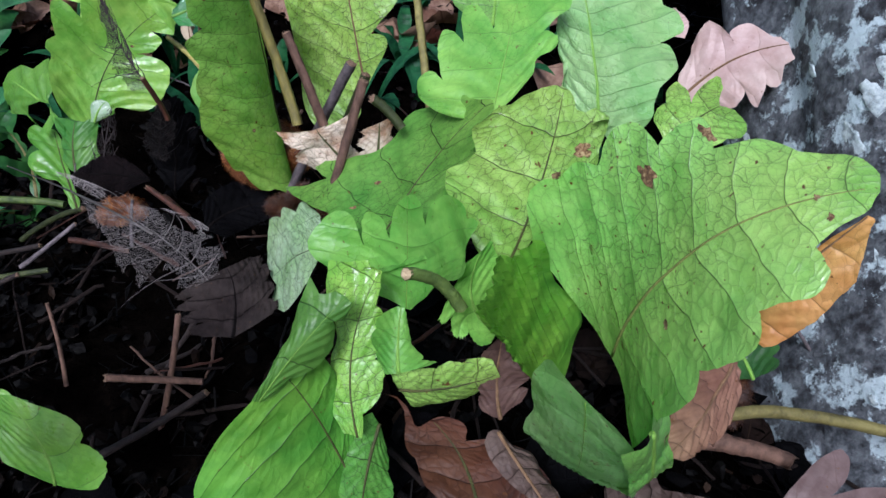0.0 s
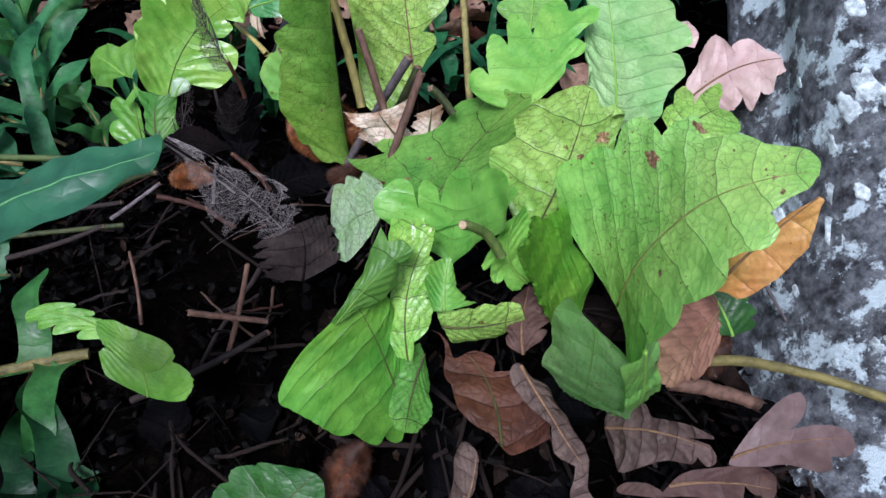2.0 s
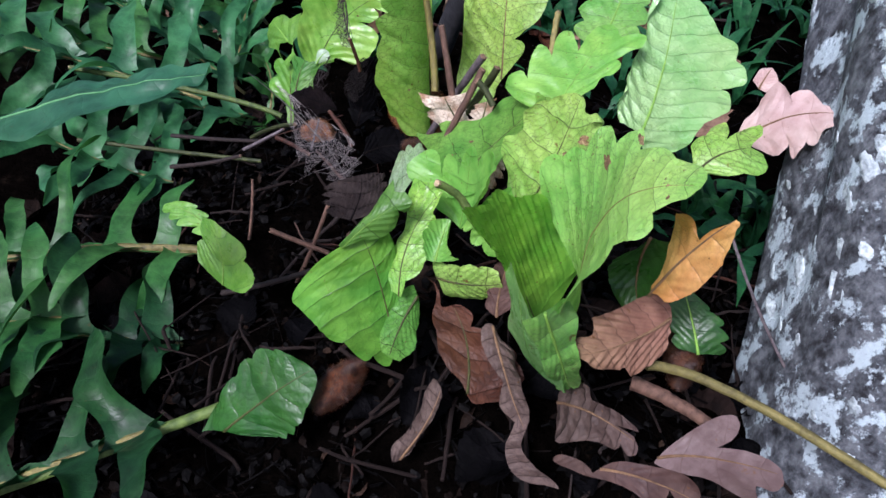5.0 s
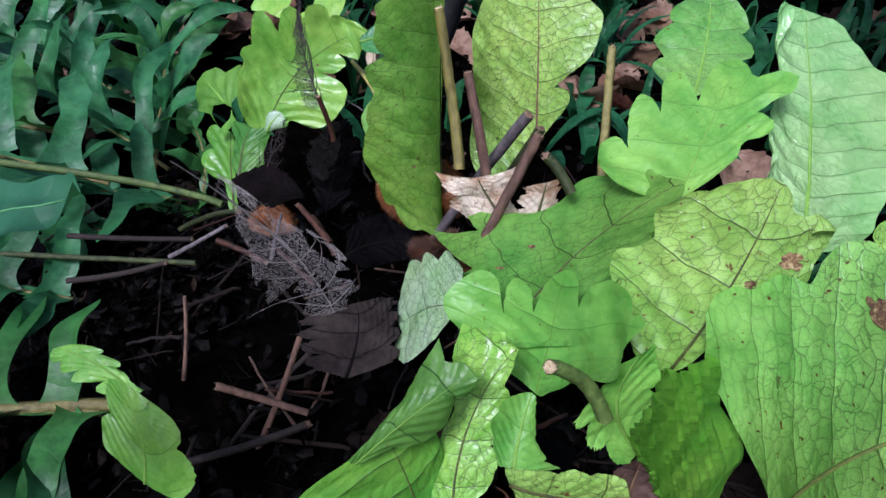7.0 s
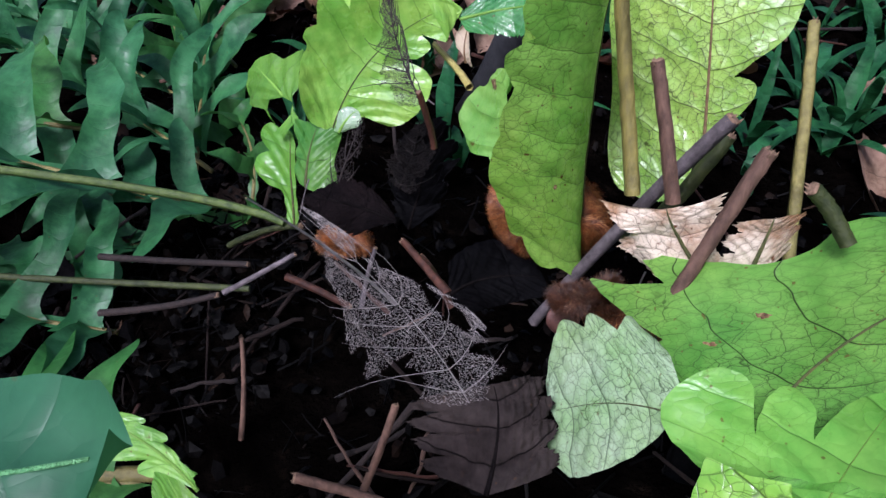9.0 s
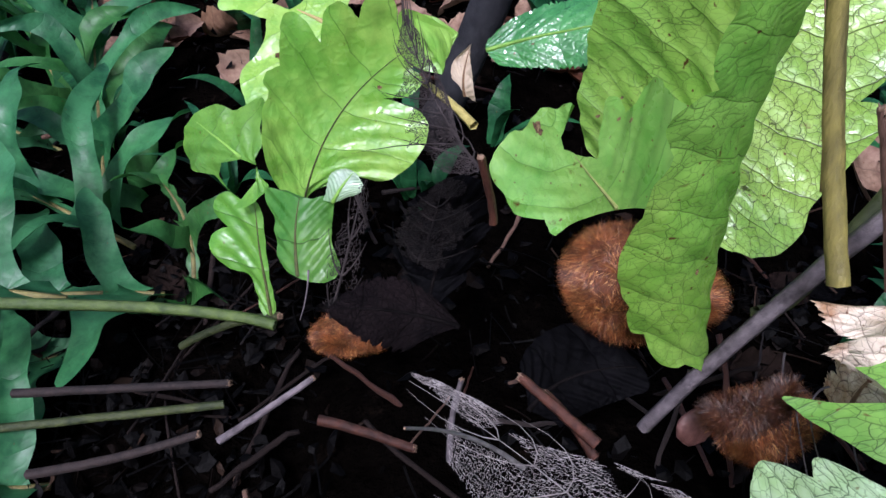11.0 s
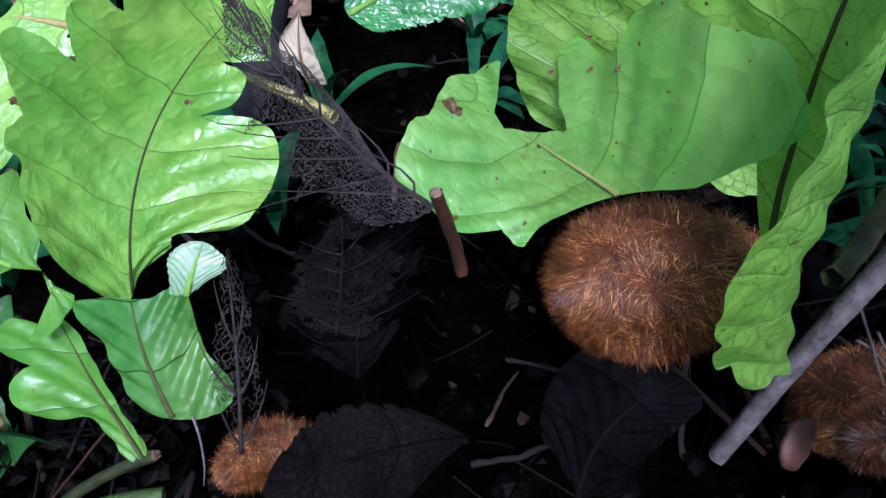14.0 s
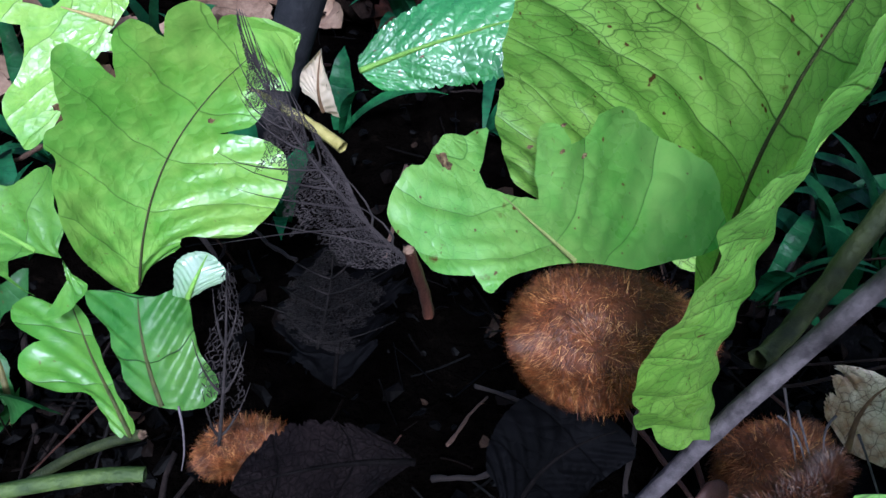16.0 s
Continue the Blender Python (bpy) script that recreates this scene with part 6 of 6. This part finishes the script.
def lace(label, left, rib, right, mat, seed, cells=(26, 20), r=0.00026, holes=0.15, veins=5, name="leaf_skeleton", ragged=0.35, taper=0.0):
    """A dead leaf eaten down to its net of veins."""
    surf, rnd = sheet(left, rib, right), random.Random(seed)
    nu, nv = cells
    pts = {}
    for i in range(nu + 1):
        for j in range(nv + 1):
            u = (i + 0.5 * (j % 2) + rnd.uniform(-0.5, 0.5)) / nu
            v = (j + rnd.uniform(-0.5, 0.5)) / nv * 2 - 1
            p = surf(u, v)
            p += Vector((1, 1, 1)) * 0.003 * noise.noise((p.x * 40, p.y * 40, p.z * 40))
            limit = max(0.02, math.sin(math.pi * min(0.98, max(0.02, u)))) ** 0.45 * (0.78 + ragged * noise.noise((u * 6, seed, v > 0)) + 0.5 * ragged * noise.noise((u * 19, seed, v > 0)))
            if abs(v) > limit * (1 - taper * u):
                continue
            pts[i, j] = (p, noise.noise((u * 3.5 + seed, v * 2.5, seed)), abs(v))
    a = surf(0, 0)
    top = thing(name, label, "leaf skeleton", "leaf skeletons", a)
    verts, faces = [], []

    def bar(p, q, w):
        way = (q - p)
        side = way.cross(Vector((0.4, 0.3, 0.85)))
        if side.length < 1e-9:
            return
        side = side.normalized() * w
        other = way.cross(side).normalized() * w
        n = len(verts)
        for end in (p, q):
            verts.extend([end - a + side, end - a - side * 0.5 + other * 0.87, end - a - side * 0.5 - other * 0.87])
        for k in range(3):
            faces.append((n + k, n + (k + 1) % 3, n + 3 + (k + 1) % 3, n + 3 + k))
    for (i, j), (p, gap, v) in pts.items():
        if gap > 0.42 - holes * 1.2 * (0.4 + v):
            continue
        for di, dj in ((1, 0), (0, 1)) if (i + j) % 2 else ((0, 1), (1, -1 if j % 2 == 0 else 1)):
            other = pts.get((i + di, j + dj))
            if other and rnd.random() > 0.26:
                bar(p, other[0], r * rnd.choice((0.6, 0.8, 1.0, 1.6)))
    me = bpy.data.meshes.new("vein_net")
    me.from_pydata(verts, [], faces)
    me.materials.append(mat)
    net = new("vein_net", me)
    net.parent = top
    bm = bmesh.new()
    tube(bm, [surf(k / 16, 0) - a for k in range(17)], [r * 5.5 * (1.1 - 0.8 * k / 16) for k in range(17)], 6)
    part("midrib", bm, mat, top)
    for k in range(veins):
        for s in (-1, 1):
            u0 = 0.05 + 0.8 * k / veins
            bm = bmesh.new()
            steps = [surf(min(1.0, u0 + 0.30 * t ** 1.4), s * t * (1 - taper * u0) * (1.0 + 0.25 * math.sin(k * 2.3 + s)) * math.sin(math.pi * min(0.95, u0 + 0.2)) ** 0.4) - a for t in (0, 0.2, 0.4, 0.6, 0.8, 1.0)]
            tube(bm, steps, [r * 4.5 * (1 - 0.17 * t) for t in range(6)], 5)
            part("side_vein", bm, mat, top)
    return top


def litter_leaf_mesh(seed, curl):
    rnd = random.Random(seed)
    bm = bmesh.new()
    uv = bm.loops.layers.uv.new("UVMap")
    rows = []
    n = 16
    for i in range(n + 1):
        u = i / n
        w = 0.42 * math.sin(math.pi * u ** 0.85) ** 0.8 * (1 + 0.12 * rnd.uniform(-1, 1))
        rows.append([])
        for t in (-1, -0.66, -0.33, 0, 0.33, 0.66, 1):
            z = curl * (t * t * w * 1.3 + 0.3 * math.sin(u * 3 + seed)) + 0.05 * noise.noise((u * 4, t * 2, seed))
            rows[-1].append(bm.verts.new((u - 0.5, t * w, z)))
    for i in range(n):
        for j in range(6):
            f = bm.faces.new((rows[i][j], rows[i][j + 1], rows[i + 1][j + 1], rows[i + 1][j]))
            for loop in f.loops:
                loop[uv].uv = (loop.vert.co.x * 0.06, loop.vert.co.y * 0.06 + 0.5)
    me = bpy.data.meshes.new("litter_leaf")
    bm.to_mesh(me)
    bm.free()
    for poly in me.polygons:
        poly.use_smooth = True
    return me


def twig_mesh(seed):
    rnd = random.Random(seed)
    bm = bmesh.new()
    line = [Vector((k / 9 - 0.5, 0.022 * math.sin(k * 0.55 + seed) + rnd.uniform(-0.012, 0.012), rnd.uniform(-0.01, 0.01))) for k in range(10)]
    tube(bm, line, [0.028 * rnd.uniform(0.75, 1.2) * (1 - 0.03 * k) for k in range(10)], 7)
    me = bpy.data.meshes.new("twig")
    bm.to_mesh(me)
    bm.free()
    for poly in me.polygons:
        poly.use_smooth = True
    return me


def scatter_litter():
    rnd = random.Random(11)
    leaves = []
    for n, (mat, curl) in enumerate(((LITTER_SHADED, 0.5), (LITTER_SHADED, 0.35), (TANDRY, 0.5), (DEAD_SHADED, 0.4), (LITTER, 0.3), (LITTER, 0.6), (RUST, 0.4))):
        me = litter_leaf_mesh(n + 3, curl)
        me.materials.append(mat)
        leaves.append(me)
    kinds = {0: "dark brown fallen leaf on the soil", 1: "drab dark fallen leaf on the soil", 2: "brown fallen leaf curling on the soil", 3: "blackened rotting leaf on the soil",
             4: "tan fallen leaf in the litter", 5: "pale brown curled fallen leaf", 6: "rust-red fallen leaf in the litter"}
    for k in range(315):
        # Near leaves take the shaded colours, those beyond the clump the brighter ones.
        far = 80 <= k < 165 or k >= 215
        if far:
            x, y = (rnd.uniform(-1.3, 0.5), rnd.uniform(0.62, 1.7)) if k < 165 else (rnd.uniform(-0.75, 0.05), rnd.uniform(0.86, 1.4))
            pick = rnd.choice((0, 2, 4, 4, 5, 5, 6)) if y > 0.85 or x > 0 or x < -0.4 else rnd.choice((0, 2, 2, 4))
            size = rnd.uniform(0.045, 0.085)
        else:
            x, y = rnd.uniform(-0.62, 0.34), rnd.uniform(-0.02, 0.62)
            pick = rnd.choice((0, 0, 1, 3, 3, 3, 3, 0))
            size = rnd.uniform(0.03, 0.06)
        if -0.36 < x < -0.03 and 0.30 < y < 0.86:
            continue
        ob = new("fallen_leaf", leaves[pick])
        z = ground_height(x, y) + rnd.uniform(0.004, 0.014)
        ob.matrix_world = pose(x, y, z, rnd.gauss(0, 18), rnd.gauss(0, 18), rnd.uniform(0, 360)) @ Matrix.Scale(size, 4)
        tagged(ob, kinds[pick], "fallen leaf", "leaf litter")
    twigs = []
    for n, mat in enumerate((STEM_DARK, TWIG_SHADED, STEM_GREY, STEM_BROWN, REDWOOD)):
        me = twig_mesh(n + 21)
        me.materials.append(mat)
        twigs.append(me)
    names = ("brown dry twig in the litter", "dark damp twig in the litter", "grey dry twig lying on the soil", "brown-grey dry twig in the litter", "reddish dry twig in the litter")
    for k in range(268):
        x, y = (rnd.uniform(-0.45, 0.3), rnd.uniform(-0.04, 0.34)) if k >= 190 else (rnd.uniform(-0.55, 0.3), rnd.uniform(-0.02, 0.6)) if k < 140 else (rnd.uniform(-1.2, 0.4), rnd.uniform(0.6, 1.4))
        hollow = k >= 246
        if hollow:
            x, y = rnd.uniform(-0.28, -0.05), rnd.uniform(0.28, 0.48)
        # Near twigs are mostly the copy darkened for shade.
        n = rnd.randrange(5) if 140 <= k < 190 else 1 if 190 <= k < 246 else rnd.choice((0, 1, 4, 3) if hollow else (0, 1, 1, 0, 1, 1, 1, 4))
        if -0.33 < x < -0.03 and 0.28 < y < 0.60 and not hollow:
            continue
        ob = new("twig", twigs[n])
        size = rnd.uniform(0.035, 0.13)
        thick = rnd.uniform(0.3, 0.9) * 0.0028 / (0.028 * size) * 1.0
        m = pose(x, y, ground_height(x, y) + rnd.uniform(0.005, 0.03), rnd.gauss(0, 8), rnd.gauss(0, 40 if hollow else 14), rnd.uniform(0, 360))
        ob.matrix_world = m @ Matrix.Diagonal((size, size * thick, size * thick, 1))
        tagged(ob, names[n], "twig", "twigs in the litter")


def undergrowth():
    """Small dark-leaved weeds between the ferns, too many to count."""
    rnd = random.Random(5)
    bm = bmesh.new()
    uv = bm.loops.layers.uv.new("UVMap")
    spots = [(rnd.uniform(-0.45, 0.75), rnd.uniform(0.66, 1.25)) for _ in range(95)] + [(rnd.uniform(-1.2, -0.5), rnd.uniform(0.75, 1.4)) for _ in range(45)] + [(rnd.uniform(0.05, 0.3), rnd.uniform(0.5, 0.62)) for _ in range(14)]
    for x, y in spots:
        base = Vector((x, y, ground_height(x, y)))
        for _ in range(rnd.randrange(3, 7)):
            a = rnd.uniform(0, 2 * math.pi)
            rise = rnd.uniform(0.6, 2.4)
            way = Vector((math.cos(a), math.sin(a), rise)).normalized()
            normal = (Vector((0, 0, 1)) - way * way.z).normalized()
            long = rnd.uniform(0.07, 0.18)
            strap_mesh(bm, base, way, normal, long, rnd.uniform(0.004, 0.009), rnd.uniform(0.2, 0.9), rnd, 0.10, rnd.uniform(-0.5, 0.5), uv)
    solo("undergrowth", bm, WEED, "dark green leafy weeds between the ferns", "undergrowth", kind="stuff")


def dark_stem():
    bm = bmesh.new()
    at = Vector((-0.27, 0.80, -0.07))
    line = [Vector((0.012 * math.sin(k * 0.5) + 0.016 * k, 0, 0.05 * k)) for k in range(14)]
    tube(bm, line, [0.018 - 0.0003 * k + 0.003 * (k == 0) for k in range(14)], 18)
    for v in bm.verts:
        v.co += Vector((v.co.x, v.co.y, 0)).normalized() * 0.0022 * noise.noise(v.co * 60)
    top = thing("dark_stem", "slim blackish tree stem standing in the litter", "tree stem", at=at)
    part("stem", bm, STEM_BLACK, top)


def rhizome_end():
    bm = bmesh.new()
    bmesh.ops.create_uvsphere(bm, u_segments=22, v_segments=12, radius=0.0085)
    for v in bm.verts:
        v.co.z *= 0.35
        v.co.x *= 1.15
        v.co += v.co.normalized() * 0.0008 * noise.noise(v.co * 260)
    ob = solo("rhizome_cut_end", bm, DISC, "smooth pinkish-brown cut end of a rhizome", "rhizome end")
    ob.matrix_world = pose(-0.109, 0.371, 0.093, 62, 12, 20)


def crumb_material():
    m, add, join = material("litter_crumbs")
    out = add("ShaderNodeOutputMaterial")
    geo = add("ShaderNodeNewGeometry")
    # Near-black tones hold the shade that the ferns throw on the ground.
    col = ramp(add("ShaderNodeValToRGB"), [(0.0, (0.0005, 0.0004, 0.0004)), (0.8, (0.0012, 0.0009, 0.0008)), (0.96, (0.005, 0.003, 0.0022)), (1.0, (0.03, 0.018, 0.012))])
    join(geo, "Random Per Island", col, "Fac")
    grain = add("ShaderNodeTexNoise", Scale=420.0, Detail=4.0)
    join(geo, "Position", grain, "Vector")
    bmp = add("ShaderNodeBump", Strength=0.7, Distance=0.001)
    join(grain, "Fac", bmp, "Height")
    bsdf = add("ShaderNodeBsdfPrincipled", Roughness=0.6)
    bsdf.inputs["Specular IOR Level"].default_value = 0.06
    join(col, "Color", bsdf, "Base Color")
    join(bmp, "Normal", bsdf, "Normal")
    join(bsdf, "BSDF", out, "Surface")
    return m


def crumbs():
    """Scraps of rotten leaf, bark chips and rootlets that cover the soil, past counting."""
    rnd = random.Random(77)
    verts, faces = [], []
    for k in range(9000):
        x, y = (rnd.uniform(-0.55, 0.34), rnd.uniform(-0.05, 0.62)) if k < 6500 else (rnd.uniform(-1.1, 0.5), rnd.uniform(0.4, 1.3))
        if -0.33 < x < -0.03 and 0.28 < y < 0.60 and k % 4:
            continue
        z = ground_height(x, y) + rnd.uniform(-0.002, 0.016)
        m = pose(x, y, z, rnd.gauss(0, 30), rnd.gauss(0, 30), rnd.uniform(0, 360))
        n = len(verts)
        if k % 3 == 0:
            long, thick, bow = rnd.uniform(0.012, 0.05), rnd.uniform(0.0003, 0.0010), rnd.uniform(-0.25, 0.25)
            for i in range(5):
                u = i / 4 - 0.5
                at = Vector((u * long, bow * long * (0.25 - u * u), 0.0))
                verts += [m @ (at + Vector((0, thick, -thick * 0.6))), m @ (at + Vector((0, -thick, -thick * 0.6))), m @ (at + Vector((0, 0, thick)))]
            for i in range(4):
                for j in range(3):
                    faces.append((n + 3 * i + j, n + 3 * i + (j + 1) % 3, n + 3 * i + 3 + (j + 1) % 3, n + 3 * i + 3 + j))
        else:
            size, curl, sides = rnd.uniform(0.003, 0.012), rnd.uniform(-0.5, 0.5), rnd.randrange(5, 8)
            verts.append(m @ Vector((0, 0, 0.15 * size)))
            for i in range(sides):
                t = 2 * math.pi * i / sides
                w = size * rnd.uniform(0.5, 1.1)
                verts.append(m @ Vector((w * math.cos(t), 0.6 * w * math.sin(t), curl * w * math.cos(t) ** 2)))
            faces += [(n, n + 1 + i, n + 1 + (i + 1) % sides) for i in range(sides)]
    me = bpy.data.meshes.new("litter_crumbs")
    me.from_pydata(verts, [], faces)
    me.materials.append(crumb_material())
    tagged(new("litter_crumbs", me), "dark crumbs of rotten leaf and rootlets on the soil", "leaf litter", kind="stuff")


undergrowth()
crumbs()
scatter_litter()
dark_stem()
rhizome_end()

strap_fern("cut-leaved fern frond with long blue-green lobes", [(-0.487, 0.723, -0.117), (-0.723, 0.756, -0.069), (-0.969, 0.777, -0.03)], BLUE, pairs=6, seed=1, lean=0.7, rise=1.0)
strap_fern("cut-leaved fern frond with drooping blue-green lobes", [(-0.45, 0.55, -0.05), (-0.589, 0.525, -0.04), (-0.8, 0.503, -0.06)], BLUE, pairs=5, lobe=0.11, width=0.014, seed=2, lean=0.6)
strap_fern("cut-leaved fern frond with broad green lobes", [(-0.463, 0.475, 0.026), (-0.632, 0.448, 0.064), (-0.789, 0.414, 0.091)], BLUE, pairs=5, width=0.013, seed=3, lean=0.6)
strap_fern("cut-leaved fern frond with wavy lobes on an olive stalk", [(-0.352, 0.273, -0.031), (-0.476, 0.228, -0.026), (-0.611, 0.159, -0.039)], STRAPGREEN, pairs=5, width=0.013, seed=4, lean=0.1, rib=0.004, rise=0.3)
strap_fern("cut-leaved fern frond with wide green lobes low over the soil", [(-0.24, 0.062, -0.014), (-0.31, 0.008, -0.026), (-0.40, -0.075, -0.038)], STRAP_SHADED, pairs=4, lobe=0.11, width=0.014, seed=5, lean=-0.1, rib=0.0042, rise=0.3)
strap_fern("cut-leaved fern frond with narrow twisting green lobes", [(-0.491, 0.667, -0.1), (-0.633, 0.785, -0.039), (-0.748, 0.924, 0.019)], STRAPGREEN, pairs=5, width=0.011, seed=6, lean=0.5, rise=1.0)
strap_fern("cut-leaved fern frond standing behind the clump", [(-0.522, 0.607, -0.059), (-0.587, 0.76, -0.012), (-0.654, 0.926, 0.033)], BLUE, pairs=5, width=0.011, seed=7, lean=0.5, rise=1.0)
strap_fern("cut-leaved fern frond with tall twisting lobes", [(-0.490, 0.593, -0.043), (-0.656, 0.654, -0.017), (-0.804, 0.693, 0.009)], BLUE, pairs=6, lobe=0.14, width=0.011, seed=8, lean=0.4, rise=1.3)
strap_fern("cut-leaved fern frond with drooping lobes at the clump's edge", [(-0.302, 0.174, -0.056), (-0.387, 0.135, -0.032), (-0.491, 0.081, -0.015)], STRAP_SHADED, pairs=5, lobe=0.11, width=0.013, seed=9, lean=0.1, rise=0.4)
strap_fern("green cut-leaved frond beside the litter", [(-0.435, 0.548, -0.074), (-0.441, 0.596, -0.029), (-0.486, 0.652, -0.017)], STRAPGREEN, pairs=3, lobe=0.07, width=0.009, seed=10, lean=0.3, rise=0.8)
strap_fern("broad webbed cut-leaved frond low beside a green stalk", [(-0.507, 0.490, -0.054), (-0.559, 0.443, -0.056), (-0.653, 0.376, -0.065)], BLUE, pairs=5, lobe=0.09, width=0.016, seed=11, lean=0.5, rise=0.3)
strap_fern("cut-leaved fern frond arching over brown litter", [(-0.462, 0.390, -0.053), (-0.584, 0.358, -0.009), (-0.730, 0.343, 0.060)], BLUE, pairs=6, lobe=0.12, width=0.012, seed=12, lean=0.3, rise=0.7)
strap_fern("cut-leaved fern frond with hanging strap lobes", [(-0.597, 0.560, 0.012), (-0.711, 0.513, 0.040), (-0.848, 0.451, 0.062)], STRAPGREEN, pairs=6, lobe=0.13, width=0.012, seed=13, lean=0.2, rise=0.6)
strap_fern("cut-leaved fern frond in the shade at the back", [(-0.619, 0.740, -0.068), (-0.786, 0.785, -0.036), (-0.961, 0.823, -0.006)], BLUE, pairs=6, lobe=0.15, width=0.012, seed=14, lean=0.5, rise=1.1)
strap_fern("cut-leaved fern frond standing by the dead stalks", [(-0.563, 0.781, -0.035), (-0.677, 0.861, -0.007), (-0.786, 0.944, 0.023)], STRAPGREEN, pairs=5, lobe=0.13, width=0.01, seed=15, lean=0.4, rise=1.0)
strap_fern("low cut-leaved fern frond over dark soil", [(-0.409, 0.141, -0.019), (-0.462, 0.102, -0.008), (-0.519, 0.053, -0.003)], STRAPGREEN, pairs=4, lobe=0.12, width=0.014, seed=16, lean=0.2, rise=0.3)
lace("grey leaf skeleton, a net of bare veins",
     [(-0.188, 0.268, 0.092), (-0.2, 0.289, 0.122), (-0.222, 0.313, 0.186)],
     [(-0.136, 0.274, 0.143), (-0.174, 0.302, 0.160), (-0.221, 0.315, 0.192)],
     [(-0.108, 0.280, 0.146), (-0.142, 0.299, 0.168), (-0.219, 0.317, 0.190)],
     SKEL, seed=3, cells=(120, 96), r=4.5e-05, holes=0.26, veins=7, ragged=0.75)
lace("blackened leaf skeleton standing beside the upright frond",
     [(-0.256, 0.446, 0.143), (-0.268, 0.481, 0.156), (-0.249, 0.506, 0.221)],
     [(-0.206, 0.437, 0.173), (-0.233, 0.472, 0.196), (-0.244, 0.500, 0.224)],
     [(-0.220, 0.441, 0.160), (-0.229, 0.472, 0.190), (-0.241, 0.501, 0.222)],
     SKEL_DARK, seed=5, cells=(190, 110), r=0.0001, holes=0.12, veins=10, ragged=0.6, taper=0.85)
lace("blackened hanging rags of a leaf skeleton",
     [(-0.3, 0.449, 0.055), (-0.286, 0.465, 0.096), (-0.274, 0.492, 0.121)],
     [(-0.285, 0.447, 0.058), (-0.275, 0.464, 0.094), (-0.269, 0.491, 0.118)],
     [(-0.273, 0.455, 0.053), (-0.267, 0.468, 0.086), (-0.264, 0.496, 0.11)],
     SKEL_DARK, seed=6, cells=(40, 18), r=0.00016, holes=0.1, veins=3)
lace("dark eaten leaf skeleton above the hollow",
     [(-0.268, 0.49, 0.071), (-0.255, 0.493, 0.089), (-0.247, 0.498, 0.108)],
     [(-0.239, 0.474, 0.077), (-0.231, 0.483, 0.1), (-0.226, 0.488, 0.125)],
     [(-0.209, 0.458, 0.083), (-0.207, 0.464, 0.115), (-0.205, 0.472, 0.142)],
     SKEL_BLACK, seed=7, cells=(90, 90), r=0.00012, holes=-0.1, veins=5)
